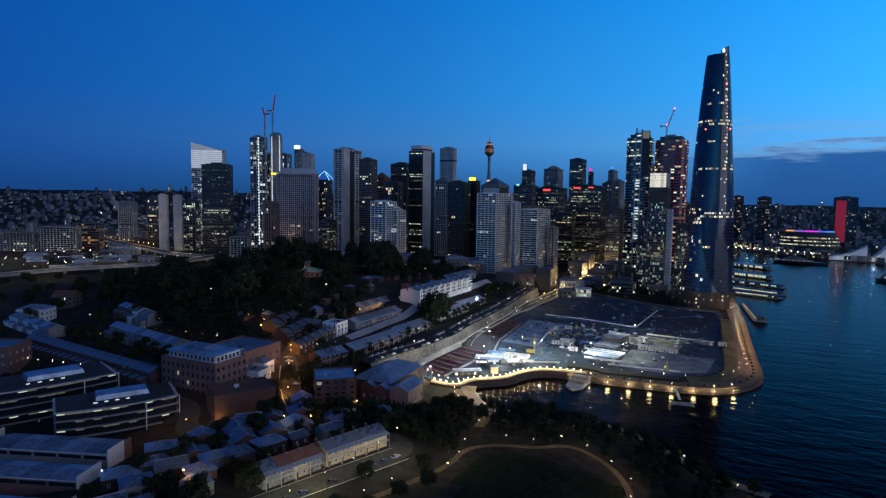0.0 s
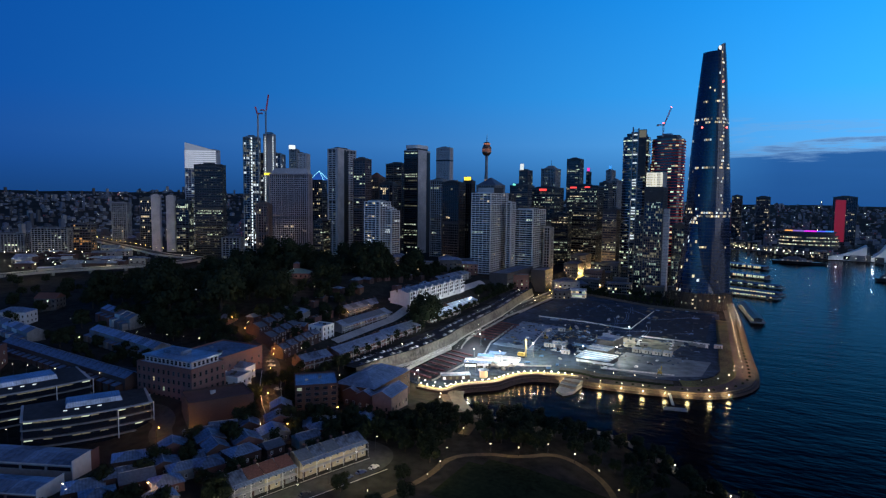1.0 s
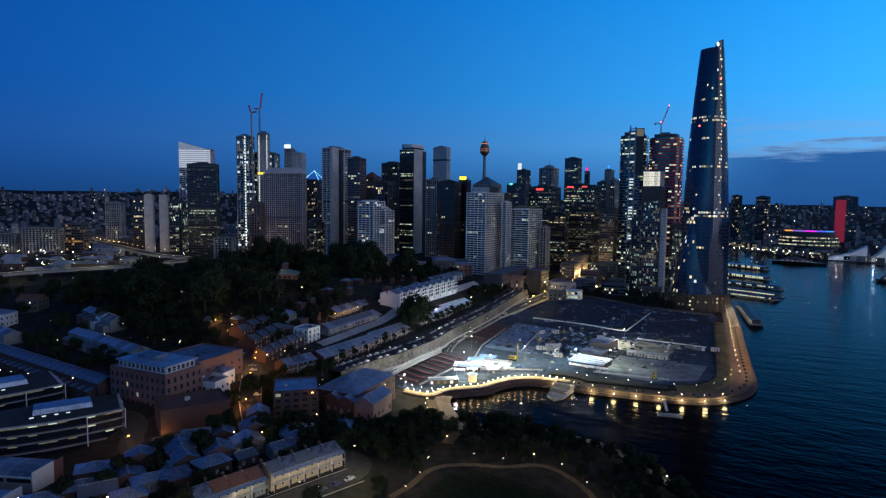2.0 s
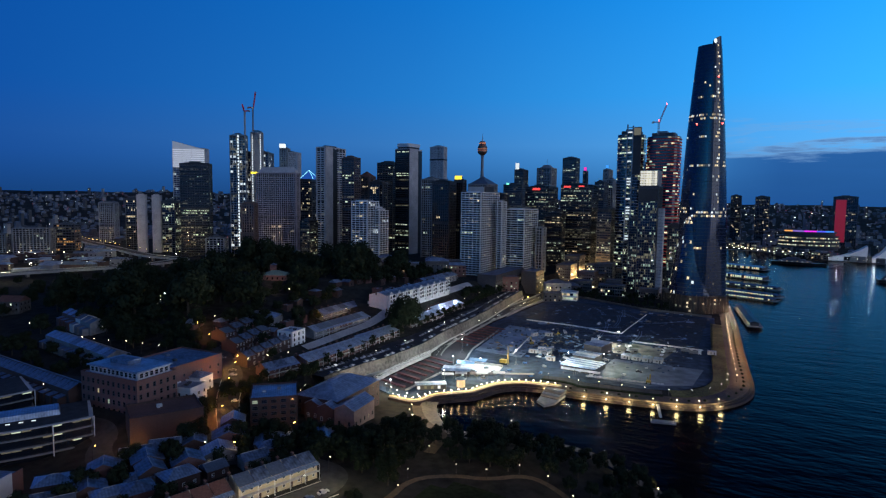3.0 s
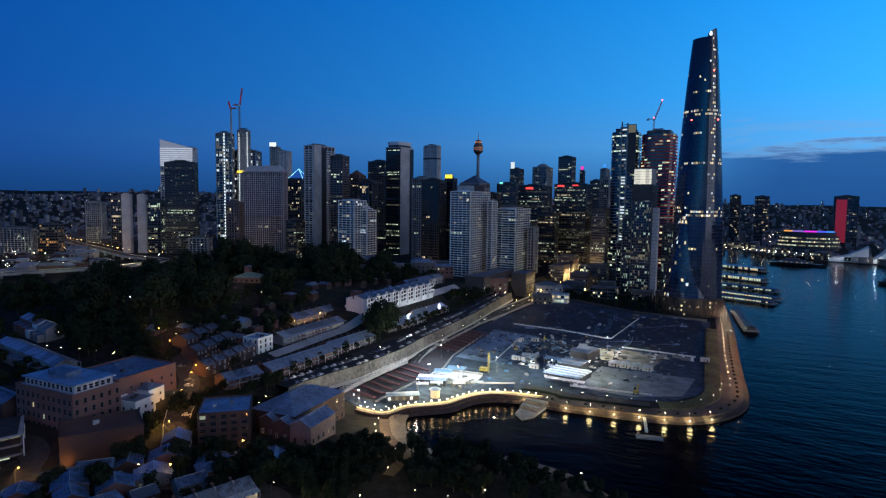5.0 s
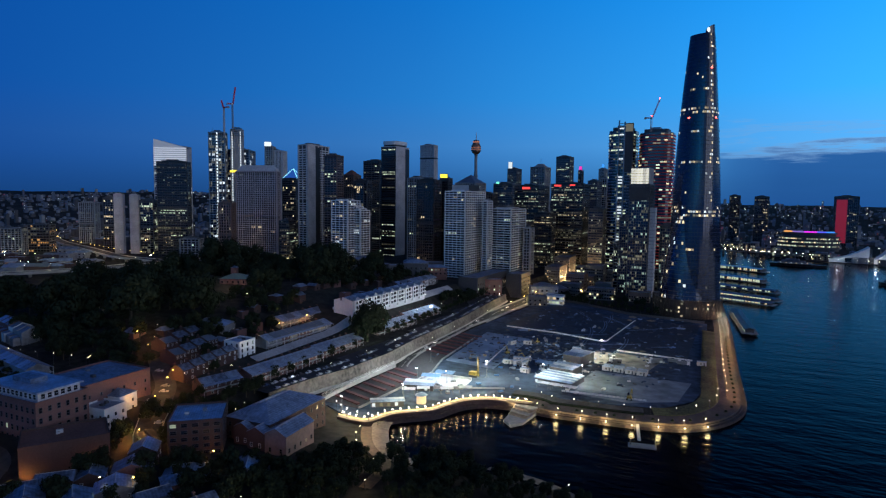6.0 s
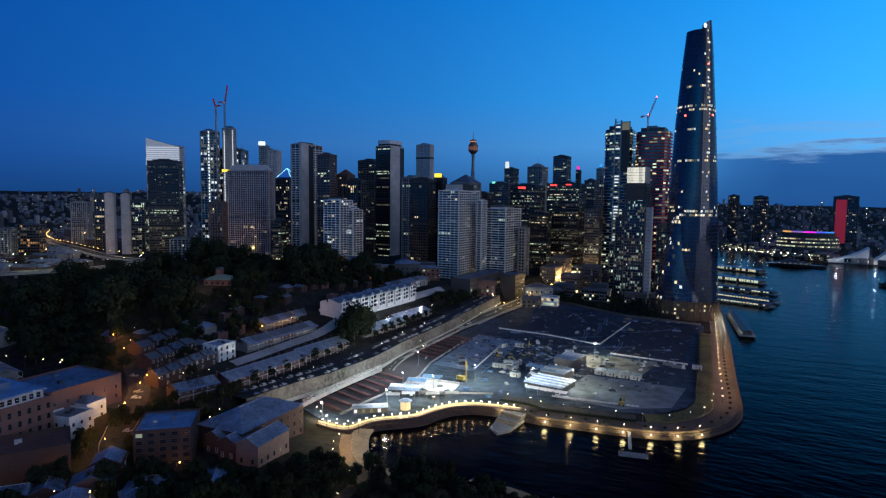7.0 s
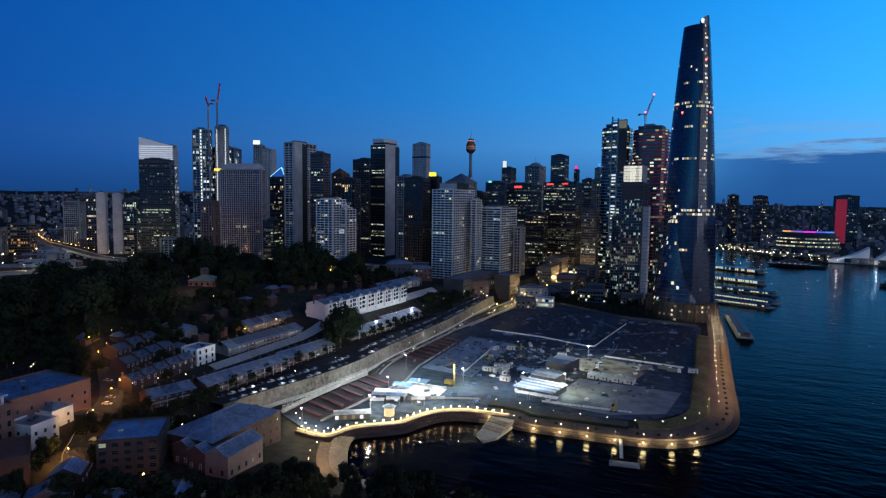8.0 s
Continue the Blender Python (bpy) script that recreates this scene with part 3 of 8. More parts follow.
# ---- city towers ----
GREY_WALL = mat("grey_render_wall", (0.15, 0.16, 0.18), 0.85)
GRID_WALL = mat("mauve_grey_cladding", (0.36, 0.31, 0.33), 0.8)
STYLES = {
    # floor height, bay, wall, glass, pier width, spandrel height, lit share, whole-floor share, lit kinds
    "white": (4.0, 6, CONC_PALE, GLASS_BLUE, 0.5, 1.2, 0.55, 0.3, (LIT_WHITE, LIT_DIM, LIT_DIM)),
    "white2": (4.0, 3, CONC_PALE, GLASS, 1.6, 1.6, 0.03, 0.0, (LIT_DIM,)),
    "black": (3.9, 4, BLACK, GLASS, 0.3, 2.6, 0.26, 0.16, (LIT_COOL, LIT_DIM, LIT_DIM, LIT_DIM)),
    "constr": (4.0, 5, STEEL, GLASS, 0.4, 0.6, 0.55, 0.05, (LIT_WHITE, LIT_DIM, LIT_DIM)),
    "constr2": (4.0, 5, STEEL, GLASS_BLUE, 0.4, 0.6, 0.42, 0.05, (LIT_WHITE, LIT_DIM)),
    "brown": (3.8, 4, BROWN, GLASS, 1.4, 1.4, 0.14, 0.02, (LIT_DIM, LIT_WARM)),
    "grid": (3.3, 3.6, GRID_WALL, GLASS, 0.9, 1.0, 0.05, 0.0, (LIT_DIM, LIT_DIM, LIT_WARM)),
    "grey": (3.8, 4, CONCRETE, GLASS, 1.2, 1.4, 0.10, 0.05, (LIT_DIM, LIT_COOL)),
    "dark": (3.8, 4, CONC_DARK, GLASS, 0.5, 1.0, 0.16, 0.05, (LIT_DIM, LIT_WARM)),
    "pale": (3.6, 9, CONC_PALE, GLASS, 1.6, 1.7, 0.10, 0.03, (LIT_DIM, LIT_COOL)),
    "brownband": (3.7, 6, BROWN, GLASS, 0.6, 1.7, 0.12, 0.06, (LIT_DIM, LIT_COOL)),
    "apt": (3.1, 7, WHITE, GLASS, 0.8, 1.1, 0.15, 0.0, (LIT_DIM, LIT_WARM, LIT_WHITE)),
    "aptbig": (3.0, 5.5, WHITE, GLASS, 0.6, 1.15, 0.10, 0.0, (LIT_DIM, LIT_WARM, LIT_COOL)),
    "apt2": (3.0, 9, WHITE, GLASS, 0.6, 1.2, 0.10, 0.0, (LIT_DIM, LIT_COOL)),
    "ribbed": (3.8, 7, CONC_DARK, GLASS, 0.9, 0.9, 0.10, 0.03, (LIT_DIM, LIT_WARM)),
    "slab": (3.8, 30, BLACK, GLASS, 0.8, 2.2, 0.20, 0.30, (LIT_COOL, LIT_DIM)),
    "bronze": (3.8, 3.5, BRONZE, GLASS, 0.8, 1.2, 0.035, 0.0, (LIT_DIM, LIT_WARM)),
    "blue": (3.8, 4, CONC_DARK, GLASS_BLUE, 0.3, 2.3, 0.22, 0.35, (LIT_COOL, LIT_DIM, LIT_DIM)),
    "lit": (3.8, 4, BLACK, GLASS, 0.3, 2.6, 0.35, 0.55, (LIT_WARM, LIT_COOL, LIT_DIM, LIT_DIM)),
    "litwhite": (3.8, 5, CONC_DARK, GLASS, 0.3, 1.0, 0.5, 0.3, (LIT_COOL, LIT_DIM)),
    "litlow": (3.8, 5, CONC_DARK, GLASS, 0.5, 1.2, 0.5, 0.2, (LIT_DIM, LIT_WARM, LIT_COOL)),
    "blank": (3.2, 5, CONC_PALE, GLASS, 4.0, 1.5, 0.03, 0.0, (LIT_DIM,)),
    "flats": (3.2, 5, GREY_WALL, GLASS, 1.3, 1.3, 0.16, 0.0, (LIT_DIM, LIT_DIM, LIT_COOL)),
    "orange": (4.2, 5, CONC_DARK, GLASS, 0.5, 2.0, 0.3, 0.2, (LIT_ORANGE, LIT_DIM)),
    "red": (3.6, 4, CONC_DARK, GLASS, 0.5, 1.0, 0.12, 0.03, (LIT_DIM, LIT_WARM)),
}
dice = random.Random(7)


def facade(wall, panes, length, height, style, rng, put, blank=False):
    """Piers, spandrels and recessed panes of one side; put(u, v, w) maps along, up and outward to the tower's space."""
    fh, bay, wm, gm, pier, span, lit, whole, kinds = STYLES[style]
    deep = 1.3 if style.startswith("apt") else 0.35
    n, floors = max(1, round(length / bay)), max(1, int(height / fh))
    bw, fh = length / n, height / floors

    def plate(u0, u1, v0, v1, w0, w1, m):
        c = [put(u0, v0, w1), put(u1, v0, w1), put(u1, v1, w1), put(u0, v1, w1)]
        wall.face(c, m)
        e = [put(u0, v0, w0), put(u1, v0, w0), put(u1, v1, w0), put(u0, v1, w0)]
        for k in range(4):
            j = (k + 1) % 4
            wall.face([e[k], e[j], c[j], c[k]], m)

    if blank:
        plate(0, length, 0, height, 0, 0.45, CONC_PALE)
        for f in range(0, floors, 2):
            plate(0.4, length - 0.4, f * fh, f * fh + 0.12, 0.45, 0.5, CONCRETE)
        return
    for k in range(n + 1):
        # every third pier stands prouder, and the corners are heavier
        strong = k % 3 == 0 or k == n
        pw = pier * (1.35 if strong else 1.0)
        u = min(max(k * bw, pw / 2), length - pw / 2)
        plate(u - pw / 2, u + pw / 2, 0, height, 0, 0.8 if strong else 0.5, wm)
    plant = {floors - 1, int(floors * 0.52)} if floors > 18 and deep < 1 else set()
    for f in range(floors):
        if f in plant:
            # louvred plant floor
            for q in range(5):
                plate(0, length, (f + q / 5) * fh, (f + q / 5 + 0.12) * fh, 0, deep, CONC_DARK)
            panes.face([put(0, f * fh, 0.06), put(length, f * fh, 0.06), put(length, (f + 1) * fh, 0.06), put(0, (f + 1) * fh, 0.06)], BLACK)
            continue
        plate(0, length, f * fh, f * fh + span, 0, deep, wm)
        row = rng.random() < whole * 0.7
        tone = m = rng.choice(kinds)
        on = False
        for k in range(n):
            # lit rooms run together along a floor
            on = rng.random() < (0.85 if row else (0.38 if on else lit * 0.62))
            m = (tone if row else (m if on and k and m is not gm else rng.choice(kinds))) if on else gm
            parts = max(1, round(bw / 1.4))
            for q in range(parts):
                mm = m if rng.random() < 0.6 else gm
                a = k * bw + q * bw / parts
                panes.face([put(a, f * fh + span, 0.06), put(a + bw / parts, f * fh + span, 0.06), put(a + bw / parts, (f + 1) * fh, 0.06), put(a, (f + 1) * fh, 0.06)], mm)


def tower(name, label, cx, cy, w, d, top, style, rot=0.0, base=None, category="", blank=""):
    """A tower from its right front corner (nearest to the harbour), with width, depth and roof height."""
    base = land_z(cx, cy) - 3 if base is None else base
    h = top - base
    rng = random.Random(int(abs(cx) * 7 + abs(cy) * 3 + top))
    t = thing(name, label, category or name.split("_")[-1], pose(cx, cy, base, 0, 0, rot))
    wm = CONC_PALE if style == "slab" else STYLES[style][2]
    core = Build()
    core.box(-w, 0, 0, 0, d, h, wm)
    core.ob("body", t)
    wall, panes = Build(), Build()
    facade(wall, panes, w, h, style, rng, lambda u, v, o: (-w + u, -o, v), "f" in blank)
    facade(wall, panes, d, h, style, rng, lambda u, v, o: (o, u, v), "r" in blank)
    facade(wall, panes, d, h, style, rng, lambda u, v, o: (-w - o, d - u, v), "l" in blank)
    wall.ob("facade_grid", t, kind="stuff")
    if panes.f:
        panes.ob("glazing", t, kind="stuff")
    r = Build()
    r.box(-w - 0.6, -0.6, h, 0.6, -0.1, h + 1.2, wm)
    r.box(0.1, -0.1, h, 0.6, d + 0.6, h + 1.2, wm)
    r.box(-w - 0.6, -0.1, h, -w - 0.1, d + 0.6, h + 1.2, wm)
    r.box(-w, d + 0.1, h, 0.1, d + 0.6, h + 1.2, wm)
    r.ob("parapet", t)
    p = Build()
    p.box(-w * 0.86, d * 0.14, h, -w * 0.2, d * 0.8, h + 2.6, wm)
    p.box(-w * 0.7, d * 0.2, h + 2.6, -w * 0.34, d * 0.7, h + 4.4, CONC_DARK)
    p.box(-w * 0.17, d * 0.3, h, -w * 0.06, d * 0.6, h + 2.2, CONC_DARK)
    p.ob("plant_room", t)
    p = Build()
    q = rng.choice((0.15, 0.5, 0.82))
    p.rod((-w * q, d * 0.5, h), (-w * q, d * 0.5, h + rng.uniform(5, 9)), 0.2, STEEL, 4)
    p.ob("aerial", t)
    return t


tower("office_tower", "white stone office tower with a slanted crown, floodlit at dusk", -993.9, 884.3, 61.2, 25.7, 206.1, "white", rot=32)
tower("office_tower", "black glass office tower with scattered lit floors", -813.7, 741.4, 46.0, 16.0, 165.7, "black", rot=32)
tower("office_tower", "dark glass tower under construction with bright work lights", -765.1, 774.6, 24.9, 12.9, 212.6, "constr", rot=32)
tower("office_tower", "glass tower with stepped upper floors beside a construction core", -751.0, 811.4, 34.8, 39.3, 188.0, "constr2", rot=32)
tower("office_tower", "low dark red-brown office block with orange uplight", -673.8, 704.0, 18.5, 21.5, 103.7, "brown", rot=32)
tower("hotel_tower", "grey concrete hotel tower with a dense window grid", -668.3, 787.5, 67.7, 14.2, 151.0, "grid", rot=18)
tower("office_tower", "slim grey tower with a lit rooftop sign box", -887, 1031, 37, 18.9, 206, "white2", rot=18)
tower("office_tower", "narrow grey shaft carrying a lit sign", -906, 1022, 17, 14, 214.6, "grey", rot=18)
tower("office_tower", "dark tower with a blue lit pyramid roof", -758.5, 928.6, 26.5, 23.0, 146.6, "dark", rot=18)
tower("office_tower", "tall pale concrete tower with a dark glass flank", -644.0, 829.5, 18.7, 52.4, 194.5, "pale")
tower("office_tower", "brown banded office tower with flat roof", -583.7, 827.1, 24.3, 15.6, 176.1, "brownband")
tower("apartment_tower", "stepped white apartment block with balconies", -491.2, 734.2, 26.7, 26.7, 108.6, "apt")
tower("apartment_tower", "lower white apartment wing with balconies", -480.7, 748.1, 20.9, 20.9, 95.8, "apt")
tower("office_tower", "dark brown tower with a pitched crown", -617.9, 914.1, 21.5, 19.5, 150.2, "brown")
tower("office_tower", "dark office tower with pale vertical ribs", -570.5, 886.7, 27.1, 12.8, 139.8, "ribbed")
tower("office_tower", "gold-grey office tower with a flat lit parapet", -628.8, 1004.5, 35.4, 30.0, 179.4, "brownband")
tower("office_tower", "tall slab tower, dark glass front and pale blank flank", -574.2, 974.6, 29.6, 41.3, 201.1, "slab", blank="r")
tower("office_tower", "pale stone tower with chamfered corners", -669.8, 1272.9, 35.3, 15.6, 230.9, "white2")
tower("office_tower", "grey office tower with small windows", -504.0, 941.5, 25.1, 24.4, 145.9, "grey")
tower("office_tower", "dark bronze office tower with few lit windows", -415.8, 830.7, 27.9, 20.2, 138.6, "bronze")
tower("office_tower", "bronze tower annex with a yellow lit crown", -412.9, 866.3, 13.2, 12.6, 142.1, "bronze")
tower("apartment_tower", "large white apartment tower with rows of balconies", -336.2, 770.7, 28.5, 57.4, 122.2, "aptbig")
tower("apartment_tower", "rear wing of the white apartment tower", -319.5, 800.6, 6.5, 14.6, 110.3, "aptbig")
tower("office_tower", "grey tower with a dark hipped roof", -404.4, 937.6, 33.7, 38.3, 137.4, "grey")
tower("apartment_tower", "grey apartment tower with curved balcony rows", -295.4, 821.7, 29.1, 50.1, 100.3, "apt2")
tower("apartment_tower", "small grey apartment annex", -279.1, 849.4, 9.7, 13.3, 75.2, "grey")
tower("office_tower", "blue glass office tower with lit floors", -410.1, 1098.9, 35.4, 33.1, 140.8, "blue")
tower("office_tower", "distant glass tower with a lit mast", -551.1, 1462.6, 22.1, 33.5, 187.0, "blue")
tower("office_tower", "dark office tower with a red roof sign", -329.1, 1012.1, 39.8, 47.4, 134.9, "lit")
tower("office_tower", "distant pointed tower with lit upper windows", -487.9, 1486.2, 35.9, 41.7, 191.4, "grey")
tower("office_tower", "distant dark blue glass slab tower", -403.7, 1408.6, 29.9, 30.0, 208.9, "blue")
tower("office_tower", "far slim tower with a pink lit top", -462.0, 1704.3, 9.3, 16.3, 192.9, "dark")
tower("office_tower", "far tower with a blue lit point", -405.2, 1719.5, 15.1, 43.2, 197.5, "grey")
tower("office_tower", "black office tower with bright yellow lit floors", -252.5, 994.5, 49.1, 38.6, 137.2, "lit")
tower("office_tower", "mid-rise grey office tower", -281.8, 1183.4, 16.5, 32.5, 148.1, "blue")
tower("office_tower", "mid-rise pale office tower", -277.4, 1236.0, 12.8, 35.7, 153.9, "grey")
tower("office_tower", "mid-rise glass office block", -220.7, 992.5, 21.3, 54.0, 100.0, "blue")
tower("office_tower", "dark mid-rise office block with lit floors", -283.2, 943.3, 26.4, 18.6, 92.6, "lit")
tower("office_tower", "dark mid-rise tower behind the apartments", -396.2, 985.4, 22.2, 18.5, 121.3, "dark")
tower("office_tower", "dark glass block with bright white lit floors", -917.2, 754.9, 21.7, 24.6, 103.9, "litwhite", rot=32)
tower("office_block", "low grey banded office block", -679.3, 652.7, 26, 17.2, 54, "flats", rot=32)
tower("office_block", "low dark office block with yellow lit floors", -597.2, 737.5, 14.8, 30.0, 78.9, "lit", rot=18)
tower("office_tower", "far dark residential tower", -97.5, 2067.4, 27.1, 27.1, 132.9, "dark")
tower("office_tower", "far dark residential tower", -21.9, 2019.9, 35.4, 30.0, 129.9, "dark")
tower("hotel_tower", "hotel tower with a red lit flank", 182, 1964.5, 52, 28.5, 131.2, "red")
tower("apartment_tower", "twin pale concrete apartment slab", -961, 729, 13, 9, 114, "blank", rot=36, base=8, blank="f")
tower("apartment_tower", "twin pale concrete apartment slab", -941, 744, 13, 9, 113, "blank", rot=36, base=8, blank="f")
tower("apartment_tower", "dark slab of flats beside twin pale slabs", -1002, 743, 20, 14, 108, "dark", rot=36, base=8)
tower("apartment_tower", "round-topped grey apartment tower", -1200, 827, 30, 24, 97, "grey", rot=36, base=8)
tower("apartment_block", "long grey block of flats with lit ground floor", -1093, 572, 52, 16, 47, "flats", rot=36, base=8)
tower("apartment_block", "long grey block of flats with lit ground floor", -1137, 538, 56, 16, 49, "flats", rot=36, base=8)
tower("apartment_block", "pale block of flats with lit ground floor", -1019, 601, 56, 16, 58, "flats", rot=36, base=8)
tower("office_block", "dark stepped block with orange lit floors", -1041, 653, 33, 20, 62, "orange", rot=36, base=8)


# ---- special towers ----
def ringed(n, fn):
    return [fn(2 * math.pi * k / n) for k in range(n)]


def harbour_tower():
    """The tall tapering tower of three leaning glass petals."""
    t = thing("skyscraper", "very tall tapering blue glass tower with scattered lit windows", "skyscraper", pose(-64, 727, 0))
    N, F, top = 60, 70, 270.0
    lo = 20.0

    def outline(z, w):
        k = max(0.0, (z - 5) / top)
        size = 24.0 * (1 - 0.08 * k - 0.48 * k ** 2.0)
        twist = radians(20 + 42 * k)
        lobe = 1 + 0.07 * math.cos(3 * (w - twist))
        return (size * lobe * math.cos(w), size * lobe * 0.95 * math.sin(w), z)

    core, fins, panes = Build(), Build(), Build()
    rng = random.Random(3)
    zs = [lo + (top - lo) * f / F for f in range(F + 1)]
    rows_lit = {13: 0.3, 22: 0.6, 23: 1.4, 24: 0.5, 36: 0.55, 37: 0.4, 44: 0.6, 49: 1.2, 50: 0.7, 55: 0.3, 60: 0.4, 63: 0.4, 66: 0.4}
    for f in range(F):
        z0, z1 = zs[f], zs[f + 1]
        share = rows_lit.get(f, 0.018 if f > 12 else 0.03)
        on = False
        for k in range(N):
            a, c = 2 * math.pi * k / N, 2 * math.pi * (k + 1) / N
            q = [outline(z0, a), outline(z0, c), outline(z1, c), outline(z1, a)]
            core.face(q, GLASS_BLUE)
            # one stack of suites faces the harbour edge and is often lit
            stack = abs(((a - radians(-52) + math.pi) % (2 * math.pi)) - math.pi) < 0.07 and f > 24
            # lit rooms of one suite lie side by side
            on = rng.random() < (0.42 if stack else (0.55 if on and share > 0.1 else share * 0.30))
            if on:
                mid = Vector((math.cos((a + c) / 2), math.sin((a + c) / 2), 0)) * 0.08
                s = [Vector(p) + mid for p in q]
                u0, u1, v0, v1 = 0.10, 0.90, 0.26, 0.80
                pt = lambda u, v: tuple((s[0] * (1 - u) + s[1] * u) * (1 - v) + (s[3] * (1 - u) + s[2] * u) * v)
                panes.face([pt(u0, v0), pt(u1, v0), pt(u1, v1), pt(u0, v1)], rng.choice((LIT_WARM, LIT_WARM, LIT_WARM, LIT_WHITE, LIT_DIM)))
        # thin floor edge
        for k in range(0, N):
            a, c = 2 * math.pi * k / N, 2 * math.pi * (k + 1) / N
            o = lambda w, z, g: tuple(Vector(outline(z, w)) + Vector((math.cos(w), math.sin(w), 0)) * g)
            fins.face([o(a, z0, 0.12), o(c, z0, 0.12), o(c, z0 + 0.3, 0.12), o(a, z0 + 0.3, 0.12)], BLACK)
    core.face([outline(top, 2 * math.pi * k / N) for k in range(N)], DARK_STEEL)
    core.ob("glass_skin", t)
    fins.ob("floor_edging", t, kind="stuff")
    panes.ob("lit_glazing", t, kind="stuff")
    # mullions
    mu = Build()
    for k in range(N):
        w = 2 * math.pi * k / N
        for f in range(0, F, 4):
            z0, z1 = zs[f], zs[min(F, f + 4)]
            e = Vector((-math.sin(w), math.cos(w), 0)) * 0.07
            g = Vector((math.cos(w), math.sin(w), 0)) * 0.2
            A, B = Vector(outline(z0, w)) + g, Vector(outline(z1, w)) + g
            mu.face([tuple(A - e), tuple(A + e), tuple(B + e), tuple(B - e)], DARK_STEEL)
    mu.ob("mullion_grid", t, kind="stuff")
    # crest: the tallest petal rises past the roof and holds a floodlit hood
    c = Build()
    ring = [outline(top, radians(w)) for w in range(-75, 60, 9)]
    n = len(ring)
    hs = [8.5 * math.sin(math.pi * (k + 0.5) / n) ** 0.5 for k in range(n)]
    for k in range(n - 1):
        (x0, y0, z0), (x1, y1, z1) = ring[k], ring[k + 1]
        c.face([(x0, y0, z0), (x1, y1, z1), (x1 * 0.93, y1 * 0.93, z1 + hs[k + 1]), (x0 * 0.93, y0 * 0.93, z0 + hs[k])], GLASS_BLUE)
        c.face([(x1 * 0.9, y1 * 0.9, z1), (x0 * 0.9, y0 * 0.9, z0), (x0 * 0.9, y0 * 0.9, z0 + hs[k] - .2), (x1 * 0.9, y1 * 0.9, z1 + hs[k + 1] - .2)], DARK_STEEL)
    c.ob("crest", t, label="curved glass crest")
    c = Build()
    c.ball((5.0, -9.3, top + 2.6), 1.6, SIGN_WHITE, 5, 8, 1.6)
    c.ob("crest_floodlight", t, label="white floodlit crest opening")
    for z, w in ((238, -50), (192, -28), (192, -120)):
        c = Build()
        x, y, _ = outline(z, radians(w))
        c.ball((x * 1.02, y * 1.02, z), 0.9, BULB_RED)
        c.ob("warning_light", t)
    # the lower petal leans against the shaft
    low, edge, lowlit = Build(), Build(), Build()
    for f in range(20):
        z0, z1 = 20 + 4 * f, 24 + 4 * f
        pt = lambda w, z: (-6 + (23.5 - 0.09 * (z - 20) - 0.0010 * (z - 20) ** 2) * math.cos(w), -4 + (23 - 0.09 * (z - 20)) * math.sin(w), z)
        for k in range(30):
            a, c2 = radians(140 + 6 * k), radians(146 + 6 * k)
            q = [pt(a, z0), pt(c2, z0), pt(c2, z1), pt(a, z1)]
            low.face(q, GLASS_BLUE)
            if f in (18, 19) and rng.random() < 0.75 or rng.random() < 0.045:
                g2 = [Vector(v) + Vector((math.cos(a), math.sin(a), 0)) * 0.1 + Vector((0, 0, 0.5 if n3 < 2 else -0.6)) for n3, v in enumerate(q)]
                lowlit.face([tuple(v) for v in g2], rng.choice((LIT_WARM, LIT_WARM, LIT_WHITE) if f > 17 else (LIT_WHITE, LIT_DIM, LIT_WARM)))
            o = [Vector(v) + Vector((math.cos(a), math.sin(a), 0)) * 0.15 for v in (q[0], q[1])]
            edge.face([tuple(o[0]), tuple(o[1]), tuple(o[1] + Vector((0, 0, 0.45))), tuple(o[0] + Vector((0, 0, 0.45)))], DARK_STEEL)
    low.face([pt(radians(140 + 6 * k), 100) for k in range(31)], DARK_STEEL)
    low.ob("lower_petal", t, label="lower curved glass petal")
    edge.ob("petal_edging", t, kind="stuff")
    lowlit.ob("petal_glazing", t, kind="stuff")
    # podium of slender curved stone fins over lit lobby floors
    p = Build()
    p.prism(ringed(28, lambda w: (-4 + 31 * math.cos(w), -2 + 24 * math.sin(w))), 2.5, 20, BRONZE)
    p.ob("podium", t)
    g = Build()
    for f in range(4):
        for k in range(80):
            w, w2 = 2 * math.pi * k / 80, 2 * math.pi * (k + 0.8) / 80
            if rng.random() < 0.24:
                P0, P1 = (-4 + 31.1 * math.cos(w), -2 + 24.1 * math.sin(w)), (-4 + 31.1 * math.cos(w2), -2 + 24.1 * math.sin(w2))
                g.face([(*P0, 4 + 4 * f), (*P1, 4 + 4 * f), (*P1, 5.8 + 4 * f), (*P0, 5.8 + 4 * f)], rng.choice((LIT_DIM, LIT_DIM, LIT_COOL, LIT_WARM)))
    g.ob("lobby_glazing", t, kind="stuff")
    for k in range(60):
        w = 2 * math.pi * k / 60
        fin = Build()
        fin.rod((-4 + 32.5 * math.cos(w), -2 + 25.5 * math.sin(w), 2.5), (-4 + 31.5 * math.cos(w + 0.03), -2 + 24.5 * math.sin(w + 0.03), 22), 0.22, BRONZE, 5, 0.3)
        fin.ob("podium_fin", t)


harbour_tower()


